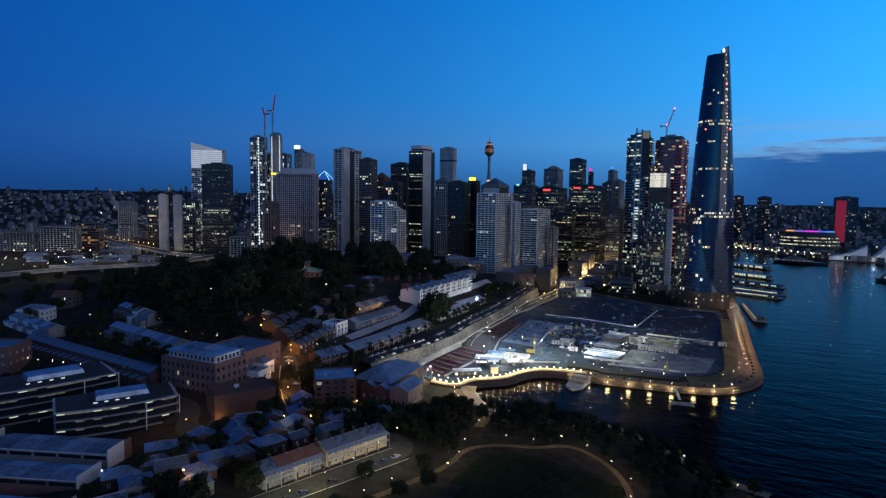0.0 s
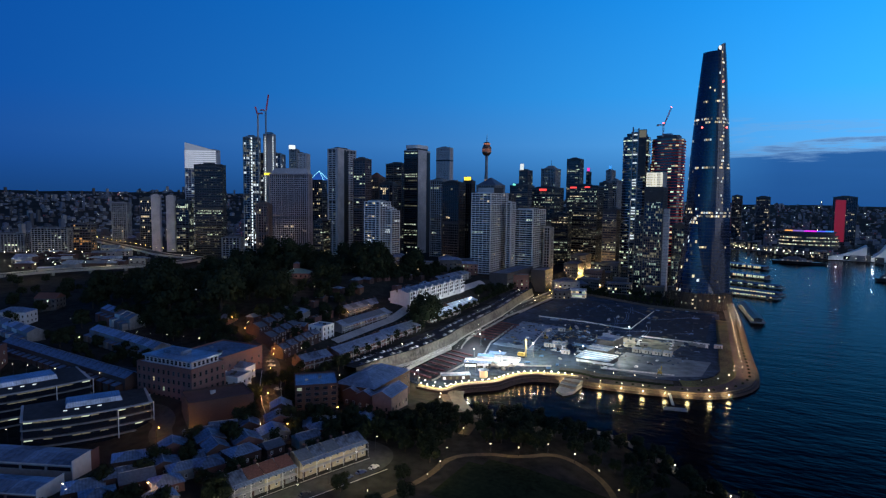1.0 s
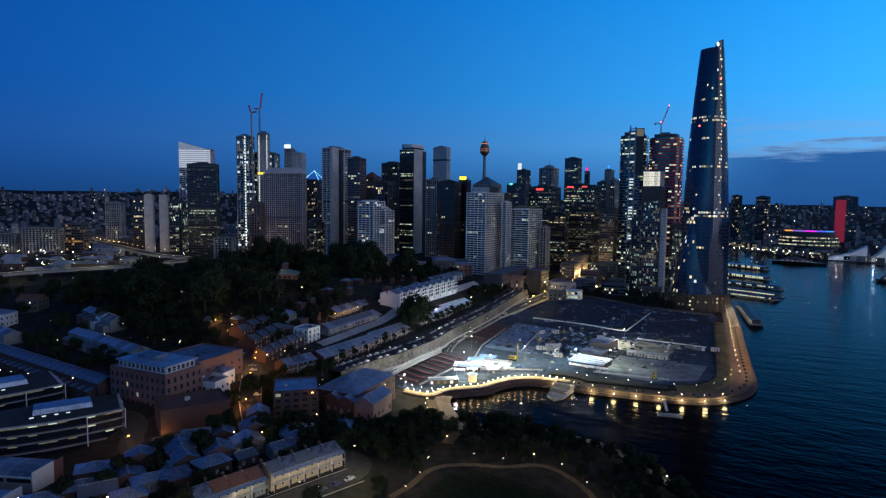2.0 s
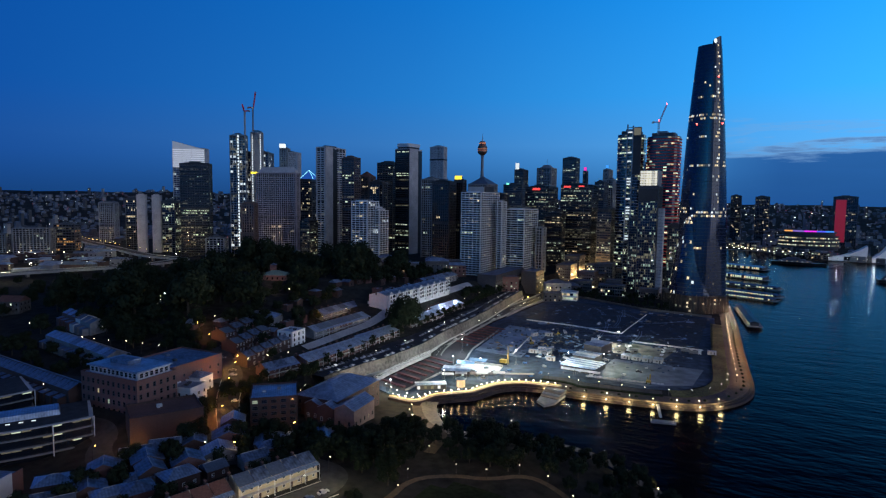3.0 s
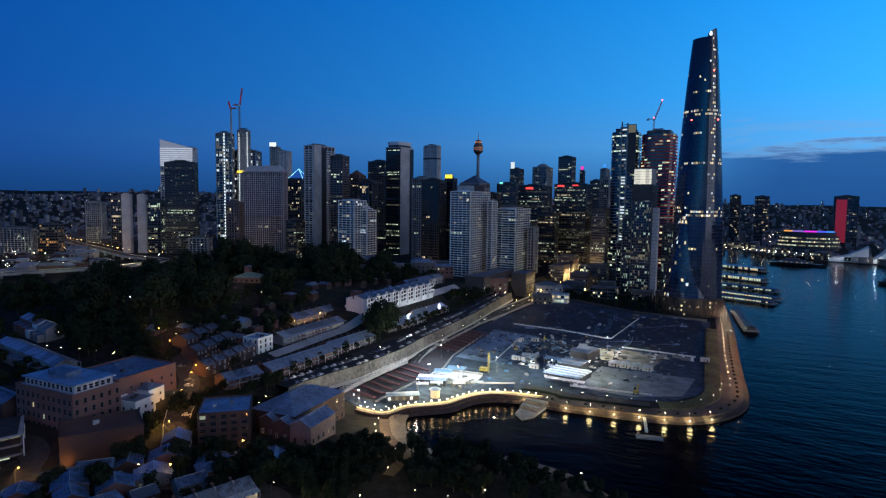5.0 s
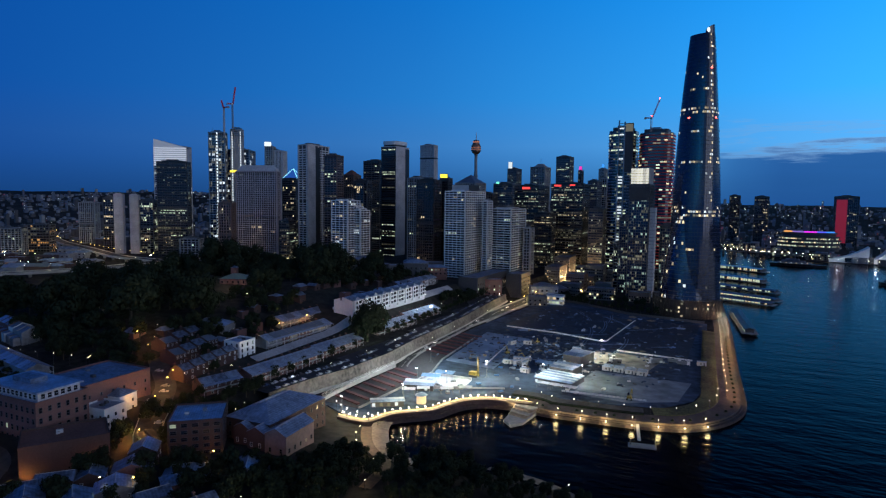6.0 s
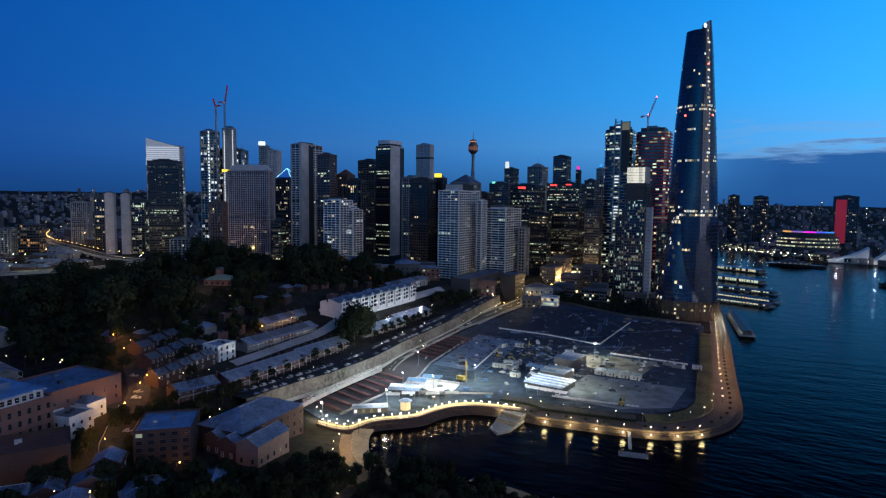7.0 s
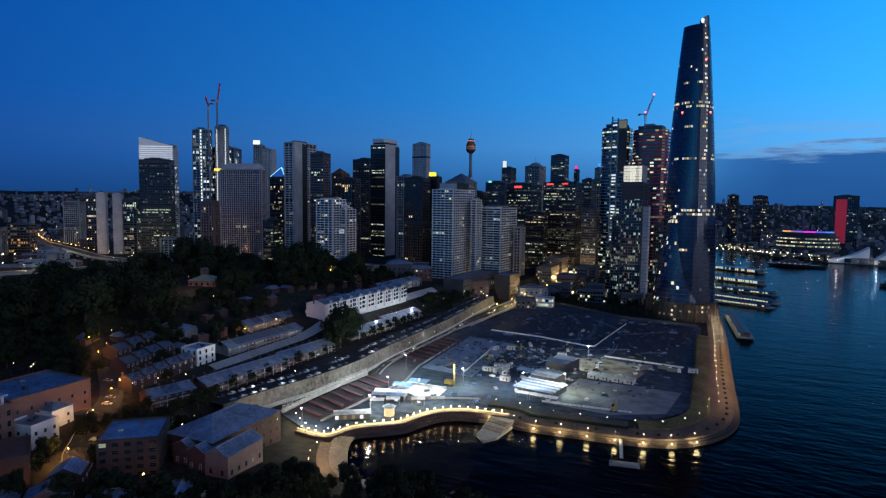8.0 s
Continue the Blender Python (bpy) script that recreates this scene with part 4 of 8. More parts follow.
def rounded(w, d, r, n=5):
    """A rounded rectangle, counter-clockwise, centred."""
    res = []
    for cx, cy, a0 in ((w / 2 - r, -d / 2 + r, -90), (w / 2 - r, d / 2 - r, 0), (-w / 2 + r, d / 2 - r, 90), (-w / 2 + r, -d / 2 + r, 180)):
        for k in range(n + 1):
            a = radians(a0 + 90 * k / n)
            res.append((cx + r * math.cos(a), cy + r * math.sin(a)))
    return res


def office_round(label, x, y, w, d, r, top, fin, share, kinds, rot=0, core_side=None):
    """A round-cornered office tower with floor-edge sunshades and lit floors."""
    t = thing("office_tower", label, "tower", pose(x, y, 2, 0, 0, rot))
    h = top - 2
    ring = rounded(w, d, r)
    outer = rounded(w + 1.6, d + 1.6, r + 0.8)
    body = Build()
    body.prism(ring, 0, h, GLASS)
    body.ob("body", t)
    rng = random.Random(int(top * 10))
    panes, fins = Build(), Build()
    fl = int(h / 4.0)
    n = len(ring)
    for f in range(fl):
        z = f * h / fl
        whole = rng.random() < share * 0.5
        kind = rng.choice(kinds)
        for k in range(n):
            (x0, y0), (x1, y1) = ring[k], ring[(k + 1) % n]
            L = math.hypot(x1 - x0, y1 - y0)
            m = max(1, round(L / 4.5))
            nx, ny = (y1 - y0) / L * 0.06, -(x1 - x0) / L * 0.06
            for q in range(m):
                if rng.random() < (0.8 if whole else share):
                    a, c = q / m + 0.02, (q + 0.95) / m
                    A, C = (x0 + (x1 - x0) * a + nx, y0 + (y1 - y0) * a + ny), (x0 + (x1 - x0) * c + nx, y0 + (y1 - y0) * c + ny)
                    panes.face([(*A, z + 1.3), (*C, z + 1.3), (*C, z + 3.2), (*A, z + 3.2)], kind if whole else rng.choice(kinds))
        fins.prism(outer, z, z + (1.1 if fin is REDFIN else 0.55), fin)
    panes.ob("lit_glazing", t, kind="stuff")
    fins.ob("sunshading", t, kind="stuff")
    p = Build()
    p.prism(rounded(w * 0.7, d * 0.7, 3), h, h + 5, CONC_DARK)
    p.box(-w * 0.2, -d * 0.2, h + 5, w * 0.1, d * 0.2, h + 8, STEEL)
    p.ob("plant_room", t)
    return t


office_round("round-cornered office tower with pale sunshades and lit floors", -184, 946, 36, 38, 12, 207, STEEL, 0.22, (LIT_COOL, LIT_DIM, LIT_DIM))
red_tower = office_round("round-cornered office tower with dark red sunshades", -139, 940, 43, 40, 14, 202, REDFIN, 0.20, (LIT_WARM, LIT_COOL, LIT_DIM))
office_round("round-cornered office tower behind with red sunshades", -186, 1020, 60, 36, 12, 168, REDFIN, 0.22, (LIT_WARM, LIT_COOL, LIT_DIM))

# lift core on the pale tower: a tall ladder-like steel frame
t = thing("lift_core", "tall steel lift core with lit landings on an office tower", "lift core", pose(-182, 923, 2))
b = Build()
b.box(-4.5, 0, 0, -3.0, 3, 218, STEEL)
b.ob("column", t)
b = Build()
b.box(3.0, 0, 0, 4.5, 3, 216, STEEL)
b.ob("column", t)
b = Build()
b.box(4.5, 0.5, 150, 15, 3, 214, DARK_STEEL)
b.ob("plant_screen", t)
b = Build()
b.face([(5, 0.3, 203), (14.5, 0.3, 203), (14.5, 0.3, 213), (5, 0.3, 213)], LIT_DIM)
b.ob("roof_sign", t, label="dimly lit rooftop panel")
for f in range(54):
    b = Build()
    b.box(-3.0, 0.4, 1.5 + 4 * f, 3.0, 2.6, 2.1 + 4 * f, STEEL)
    if dice.random() < 0.3:
        b.face([(-2.8, 0.3, 2.3 + 4 * f), (2.8, 0.3, 2.3 + 4 * f), (2.8, 0.3, 4.2 + 4 * f), (-2.8, 0.3, 4.2 + 4 * f)], LIT_WHITE)
    b.ob("landing", t)

LIT_GREEN = glow("lit_window_green", (0.72, 1.0, 0.84), 0.30, 0.95)
STYLES["res"] = (3.2, 2.6, CONC_DARK, GLASS_BLUE, 0.3, 0.8, 0.55, 0.0, (LIT_GREEN, LIT_GREEN, LIT_DIM, LIT_DIM))
res = tower("apartment_tower", "glass apartment tower under construction with a floodlit top", -124, 816, 22, 30, 132, "res", base=2)
# the wrap emits by itself; its floodlighting is put into the material
WRAP = glow("floodlit_wrap", (1.0, 0.95, 0.74), 0.6, 0.45, (0.6, 0.6, 0.55))
b = Build()
b.box(-21.4, 0.3, 130, -1.0, 28, 149.5, CONCRETE)
b.ob("top_floors", res)
for k in range(6):
    b = Build()
    for q in range(6):
        b.box(-21 + 3.3 * q, -0.3, 131 + 3 * k, -18.1 + 3.3 * q, 0.25, 133.5 + 3 * k, WRAP)
    b.ob("floodlit_screen", res, label="bright floodlit wrap panel")
b = Build()
b.box(-22.5, -1.2, 112, 0.5, -0.4, 127, DARK_STEEL)
b.ob("jump_form", res, label="dark climbing screen")
b = Build()
b.box(0.8, 2, 0, 7, 12, 104, CONC_PALE)
for k in range(24):
    b.box(0.7, 1.9, 4 + 4.1 * k, 7.1, 12.1, 4.3 + 4.1 * k, CONC_DARK)
b.ob("side_core", res, label="grey concrete side core")
tower("apartment_tower", "glass apartment tower beside the building site", -146, 838, 15, 24, 92, "res", base=2)
tower("apartment_tower", "low glass apartment wing with bright corner floors", -160, 850, 10, 20, 60, "litwhite", base=2)
tower("apartment_tower", "slim glass apartment tower beside the skyscraper", -100, 850, 16, 22, 84, "res", base=2)


def tower_crane(label, x, y, z, mast, jib, lean, turn, lights=False, bar=1.0):
    """A luffing crane: lattice mast, cab, raised jib, counter jib, red lights."""
    t = thing("tower_crane", label, "crane", pose(x, y, z, 0, 0, turn))

    def lattice(name, a, c, w, m):
        b = Build()
        a, c = Vector(a), Vector(c)
        q = (c - a).to_track_quat("Z", "Y")
        L, n = (c - a).length, max(3, int((c - a).length / 3))
        cs = [(-w, -w), (w, -w), (w, w), (-w, w)]
        P = lambda i, s: a + q @ Vector((cs[i][0], cs[i][1], L * s))
        for i in range(4):
            b.rod(P(i, 0), P(i, 1), 0.18 * bar, m, 4)
            for k in range(n):
                b.rod(P(i, k / n), P((i + 1) % 4, (k + 1) / n), 0.12 * bar, m, 3)
        return b.ob(name, t)

    lattice("mast", (0, 0, 0), (0, 0, mast), 0.9, STEEL)
    lattice("jib", (0.8, 0, mast), (jib * math.cos(radians(lean)), 0, mast + jib * math.sin(radians(lean))), 0.7, REDFIN)
    lattice("counter_jib", (0, 0, mast), (-8, 0, mast + 1), 0.6, REDFIN)
    b = Build()
    b.box(-1.2, -2.6, mast - 1.5, 1.2, -0.9, mast + 1, WHITE)
    b.ob("cab", t)
    b = Build()
    b.box(-9, -1, mast - 1, -6.5, 1, mast + 1.2, CONCRETE)
    b.ob("counterweight", t)
    for p in () if not lights else ((0, 0, mast + 2.6), (jib * math.cos(radians(lean)), 0, mast + jib * math.sin(radians(lean)) + 1.2)):
        b = Build()
        b.ball(p, 0.9, BULB_RED)
        b.ob("warning_light", t)


tower_crane("luffing tower crane with red lights above an office tower", -145, 925, 204, 17, 25, 68, 0, True)
tower_crane("tall luffing crane above the tower under construction", -757, 784, 214, 44, 27, 80, 40, False, 2.4)
tower_crane("second luffing crane on the tower under construction", -765, 774, 206, 46, 12, 70, 200, False, 2.0)

# slanted floodlit crown of the white stone tower
# floodlight on the stone is put into the materials as emission
FLOODLIT = glow("floodlit_stone", (0.80, 0.86, 1.0), 0.13, 0.0, (0.6, 0.6, 0.6))
FLOODLIT_BAND = glow("floodlit_band", (0.86, 0.90, 1.0), 0.6, 0.0, (0.6, 0.6, 0.6))
t = thing("rooftop_screen", "slanted floodlit stone screen crowning an office tower", "screen", pose(-993.9, 884.3, 203, 0, 0, 32))
b = Build()
w, d = 61.2, 25.7
b.face([(-w, -0.7, -34), (0, -0.7, -34), (0, -0.7, 2), (-w, -0.7, 18)], FLOODLIT)
b.face([(0, -0.7, -34), (0.7, d, -34), (0.7, d, 2), (0, -0.7, 2)], CONC_PALE)
b.face([(-w, -0.7, 18), (0, -0.7, 2), (0.7, d, 2), (-w, d, 18)], CONC_DARK)
b.face([(-w, d, 0), (-w, -0.7, -34), (-w, -0.7, 18), (-w, d, 18)], CONC_PALE)
b.ob("crown_wall", t)
# glowing ribs added for the bright bands of the floodlit crown
for k in range(9):
    b = Build()
    b.box(-w - 0.3, -1.2, -32 + 4 * k, 0.3, -0.75, -30.6 + 4 * k, FLOODLIT_BAND)
    b.ob("louvre", t)
# work-lit core and stepped floors of the tower under construction
t = thing("construction_core", "concrete lift core under construction with strings of work lights", "lift core", pose(-757, 790, 14, 0, 0, 32))
b = Build()
b.box(-9, 0, 0, 9, 14, 206, CONCRETE)
b.ob("core_wall", t)
for k in range(2):
    b = Build()
    for z in range(60, 204, 4):
        b.box(-6.5 + 13 * k, -0.6, z, -5.3 + 13 * k, -0.2, z + 2.6, SIGN_WHITE)
    b.ob("light_string", t, kind="stuff")
for k in range(5):
    b = Build()
    b.box(-10 + k, -2, 196 + 3 * k, 10 - k, 15, 196.6 + 3 * k, STEEL)
    b.ob("formwork_deck", t)
hoist = thing("hoist_light", "tall vertical string of white work lights", "light", pose(-766, 760, 14))
b = Build()
for z in range(20, 196, 5):
    b.box(-0.8, -0.6, z, 0.8, 0.6, z + 3, SIGN_WHITE)
b.ob("lamp_string", hoist, kind="stuff")
b = Build()
b.rod((0, 1, 0), (0, 1, 198), 0.5, STEEL)
b.ob("rail", hoist)


def crown_cap(t, w, d):
    """A pale rounded cap over a dark recess, and a dark corner strip down the blank flank."""
    b = Build()
    b.prism([(x - w / 2, y + d / 2) for x, y in rounded(w - 3, d - 3, 5)], 0, 3.0, BLACK)
    b.ob("recess", t)
    b = Build()
    b.prism([(x - w / 2, y + d / 2) for x, y in rounded(w - 0.5, d - 0.5, 7)], 3.0, 9.0, WHITE)
    b.ob("cap", t, label="pale rounded cap")
    b = Build()
    b.box(0.6, d - 12, -190, 1.2, d, -3, BLACK)
    b.ob("corner_strip", t, label="dark glazed corner strip")


def roof_thing(name, label, category, x, y, z, fn, rot=0):
    t = thing(name, label, category, pose(x, y, z, 0, 0, rot))
    fn(t)
    return t


def pyramid(t):
    b = Build()
    b.prism([(-14, -14), (14, -14), (14, 14), (-14, 14)], 0, 17, glow("blue_glazing", (0.03, 0.20, 1.0), 0.34), [(-0.5, -0.5), (0.5, -0.5), (0.5, 0.5), (-0.5, 0.5)])
    b.ob("pyramid_face", t)
    for k in range(4):
        b = Build()
        c = [(-14, -14), (14, -14), (14, 14), (-14, 14)][k]
        b.rod((c[0], c[1], 0.2), (0, 0, 17.5), 0.6, glow("blue_edge", (0.3, 0.8, 1.0), 1.6), 4)
        b.ob("lit_edge", t)


roof_thing("pyramid_roof", "blue lit pyramid roof on a dark tower", "roof", -773, 938, 147, pyramid, 18)


def sign_box(w, h, m, d=1.2):
    def fn(t):
        b = Build()
        b.box(-w / 2, -d / 2, 0, w / 2, d / 2, h, DARK_STEEL)
        b.ob("frame", t)
        b = Build()
        b.box(-w / 2 + 0.2, -d / 2 - 0.3, 0.3, w / 2 - 0.2, -d / 2 - 0.05, h - 0.3, m)
        b.ob("panel", t)
    return fn


roof_thing("rooftop_pavilion", "pale rounded cap on a dark slab tower", "crown", -574.2, 974.6, 202.4, lambda t: crown_cap(t, 29.6, 41.3))


def flank_piers(t):
    """A broad pale pier and a dark recessed lift bay on the flank of the tall pale tower."""
    b = Build()
    b.box(0.85, 0, -184, 2.0, 17, 1.5, CONC_PALE)
    b.ob("pier", t, label="broad pale stone pier")
    b = Build()
    b.box(0.85, 17.2, -184, 1.2, 29, -2, BLACK)
    b.ob("lift_bay", t, label="dark recessed lift bay")
    b = Build()
    b.box(-18.7, -1.2, -184, -16.5, -0.85, 0.5, CONC_PALE)
    b.ob("pier", t, label="pale corner pier")


roof_thing("flank_pier", "pale stone piers on the flank of a tall tower", "pier", -644, 829.5, 194.5, flank_piers)


def terraces(t):
    for k, (u0, u1, h) in enumerate(((-20.9, -16.5, 10.5), (-16.5, -12, 7.5), (-12, -7.5, 4.8), (-7.5, -3, 2.2))):
        b = Build()
        b.box(u0, 0.2, 0, u1, 18, h, WHITE)
        b.box(u0 + 0.4, 0.05, 0.8, u1 - 0.4, 0.18, h - 0.5, GLASS)
        b.ob("step", t)


roof_thing("roof_terraces", "stepped white top storeys of an apartment wing", "roof", -480.7, 748.1, 97.1, terraces)


def belt(t):
    b = Build()
    b.box(-36.2, -1.0, -30, 1.0, -0.85, -26.5, BLACK)
    b.ob("belt", t)
    b = Build()
    b.box(0.85, -0.8, -30, 1.0, 15.6, -26.5, BLACK)
    b.ob("belt", t)


roof_thing("plant_belt", "dark louvred belt round a pale stone tower", "belt", -669.8, 1272.9, 230.9, belt)
roof_thing("roof_sign", "white lit rooftop sign box", "sign", -915, 1018, 216, sign_box(14, 9, SIGN_WHITE), 32)
roof_thing("roof_sign", "yellow lit rooftop sign", "sign", -737, 767.5, 150, sign_box(13, 4, SIGN_YELLOW), 32)
roof_thing("roof_sign", "yellow lit crown sign", "sign", -419, 865.3, 143, sign_box(12, 6, SIGN_YELLOW), 0)
roof_thing("roof_sign", "red lit rooftop sign", "sign", -349, 1010.5, 130, sign_box(13, 4, SIGN_RED), 0)
roof_thing("roof_sign", "red lit rooftop sign", "sign", -291, 992.5, 134, sign_box(11, 3, SIGN_RED), 0)
roof_thing("roof_sign", "red lit rooftop sign", "sign", -268, 992.5, 135, sign_box(9, 2.5, SIGN_RED), 0)
roof_thing("roof_sign", "pink lit slim sign tower", "sign", -466.5, 1708, 193, sign_box(8, 12, SIGN_PINK), 0)
roof_thing("roof_sign", "blue lit tower point", "sign", -412, 1730, 197, sign_box(7, 14, SIGN_BLUE), 0)
roof_thing("roof_sign", "green lit rooftop light", "sign", -437, 1098, 141, sign_box(6, 4, glow("green_sign", (0.2, 1.0, 0.7), 1.2)), 0)
roof_thing("roof_sign", "white lit mast panel", "sign", -566, 1462, 188, sign_box(10, 16, LIT_WHITE), 0)
# glowing panel added in place of red light on the hotel's flank
roof_thing("flank_light", "tall red lit flank of a hotel tower", "sign", 145, 1962.5, 12, sign_box(24, 112, glow("red_flank", (1.0, 0.03, 0.10), 0.17)), 0)


def mast(t):
    b = Build()
    b.rod((0, 0, 0), (0, 0, 22), 0.8, STEEL, 5, 0.2)
    b.ob("mast", t)
    b = Build()
    b.prism([(-14, -12), (14, -12), (14, 12), (-14, 12)], 0, 8, CONCRETE, [(-6, -5), (6, -5), (6, 5), (-6, 5)])
    b.ob("stepped_top", t)


roof_thing("tower_spire", "stepped top and mast of a distant tower", "spire", -503, 1500, 192, mast)


def hip_top(w, d, h, m=SLATE):
    def fn(t):
        b = Build()
        b.hip(-w / 2, -d / 2, w / 2, d / 2, 0, h, m)
        b.ob("hip_roof", t)
    return fn


roof_thing("tower_roof", "dark hipped roof of a grey tower", "roof", -421, 957, 138, hip_top(34, 38, 13))
roof_thing("tower_roof", "dark pitched crown of a brown tower", "roof", -629, 923, 151, hip_top(21, 19, 9, TILE_RED))
roof_thing("tower_roof", "low pitched crown of a hotel tower", "roof", -702.7, 783.8, 152.5, hip_top(66, 13, 9, CONC_PALE), 18)
roof_thing("tower_roof", "stepped top storeys of a white apartment tower", "roof", -348, 795, 123, sign_box(24, 8, APTWALL, 30))


def observation_tower():
    """A slim shaft carrying a gold turret."""
    t = thing("observation_tower", "slim observation tower with a golden turret and warm lights", "tower", pose(-771, 1693, 20))
    b = Build()
    b.rod((0, 0, 0), (0, 0, 225), 4.2, CONCRETE, 12)
    b.ob("shaft", t)
    gold = mat("gold_cladding", (0.34, 0.17, 0.11), 0.4, 0.5)
    prof = [(222, 4.5), (228, 11), (232, 14), (246, 14), (250, 12), (254, 10), (262, 9), (264, 5)]
    for (z0, r0), (z1, r1) in zip(prof, prof[1:]):
        b = Build()
        b.rod((0, 0, z0), (0, 0, z1), r0, gold, 20, r1)
        b.ob("turret_tier", t, label="golden turret tier")
    for z, r in ((236, 14.2), (241, 14.2), (257, 9.9)):
        b = Build()
        b.rod((0, 0, z), (0, 0, z + 1.6), r, glow("turret_glow", (1.0, 0.32, 0.12), 0.3 if z < 250 else 0.9), 20)
        b.ob("lit_gallery", t)
    for k in range(8):
        w = 2 * math.pi * k / 8
        b = Build()
        b.rod((9 * math.cos(w), 9 * math.sin(w), 130), (4.5 * math.cos(w + 2), 4.5 * math.sin(w + 2), 222), 0.4, STEEL, 4)
        b.ob("stay_cable", t)
    b = Build()
    b.rod((0, 0, 264), (0, 0, 287), 1.6, STEEL, 6, 0.4)
    b.ob("spire", t)
    # glowing cone added for the orange light on the lower shaft
    b = Build()
    b.rod((0, 0, 130), (0, 0, 152), 8, glow("base_glow", (1.0, 0.55, 0.25), 1.2), 12, 4.6)
    b.ob("lit_base", t)


observation_tower()


# ---- distant city ----
GREYWALL = mat("weathered_grey_wall", (0.13, 0.15, 0.19), 0.9)


def distant_city(name, label, spots, seed):
    """Low far-off buildings with lamps and lit windows, too small to pick apart."""
    b, rng = Build(), random.Random(seed)
    walls = (GREYWALL, CONC_DARK, GREYWALL, CONC_DARK, CONCRETE)
    lights = (LIT_WHITE, LIT_WHITE, LIT_WARM, LIT_COOL, LIT_WARM, SIGN_WHITE, SIGN_RED, BULB_WARM)
    for x, y, w, d, h in spots:
        z = land_z(x, y) - 2
        m = rng.choice(walls)
        b.box(x - w / 2, y - d / 2, z, x + w / 2, y + d / 2, z + h + 2, m)
        if rng.random() < 0.4:
            b.hip(x - w / 2, y - d / 2, x + w / 2, y + d / 2, z + h + 2, 3, rng.choice((SLATE, TIN_DARK)))
        for _ in range(rng.choice((0, 0, 1, 1, 2, 3)) if h < 25 else rng.randint(2, 6)):
            s = 0.22 + math.hypot(x, y) / 6000
            u, v = rng.uniform(-w / 2, w / 2 - 2 * s), rng.uniform(2, h)
            mm = rng.choice(lights)
            b.face([(x + u, y - d / 2 - 0.2, z + v), (x + u + 2 * s, y - d / 2 - 0.2, z + v), (x + u + 2 * s, y - d / 2 - 0.2, z + v + s), (x + u, y - d / 2 - 0.2, z + v + s)], mm)
    o = b.ob(name, label=label, kind="stuff")
    o["category"] = "buildings"


rng = random.Random(11)
spots = []
while len(spots) < 4200:
    a, r = rng.uniform(-12, 72), 800 + 3300 * rng.random() ** 0.8
    x, y = -r * math.sin(radians(a)), 70 + r * math.cos(radians(a))
    if (4 < a < 50 and r < 1500) or (a > 40 and r < 1420):
        continue
    tall = rng.random() < 0.05
    spots.append((x, y, rng.uniform(6, 15), rng.uniform(6, 14), rng.uniform(20, 40) if tall else rng.uniform(4, 12)))
dist = shore_distance(np.array([(s[0], s[1]) for s in spots]))
spots = [s for s, d in zip(spots, dist) if d > 18]
distant_city("distant_buildings", "sprawl of low distant buildings with scattered lights", spots, 5)


# ---- houses and low buildings ----
def window_parts(t, x, z, w, h, put, lit=None, frame=WHITE, near=True):
    """A framed window; put(u, v, o) maps along, up and outward to the house's space."""
    b = Build()
    f = 0.14

    def bar(u0, v0, u1, v1):
        c = [put(u0, v0, 0.10), put(u1, v0, 0.10), put(u1, v1, 0.10), put(u0, v1, 0.10)]
        e = [put(u0, v0, 0.0), put(u1, v0, 0.0), put(u1, v1, 0.0), put(u0, v1, 0.0)]
        b.face(c, frame)
        for k in range(4):
            j = (k + 1) % 4
            b.face([e[k], e[j], c[j], c[k]], frame)

    bar(x - w / 2, z, x - w / 2 + f, z + h)
    bar(x + w / 2 - f, z, x + w / 2, z + h)
    bar(x - w / 2 + f, z, x + w / 2 - f, z + f)
    bar(x - w / 2 + f, z + h - f, x + w / 2 - f, z + h)
    bar(x - w / 2 + f, z + h / 2 - 0.05, x + w / 2 - f, z + h / 2 + 0.05)
    if not near:
        b.face([put(x - w / 2 + f, z + f, 0.04), put(x + w / 2 - f, z + f, 0.04), put(x + w / 2 - f, z + h - f, 0.04), put(x - w / 2 + f, z + h - f, 0.04)], lit or GLASS)
        b.ob("window", t)
        return
    o = b.ob("window", t)
    g = Build()
    g.face([put(x - w / 2 + f, z + f, 0.04), put(x + w / 2 - f, z + f, 0.04), put(x + w / 2 - f, z + h - f, 0.04), put(x - w / 2 + f, z + h - f, 0.04)], lit or GLASS)
    g.ob("pane", o)


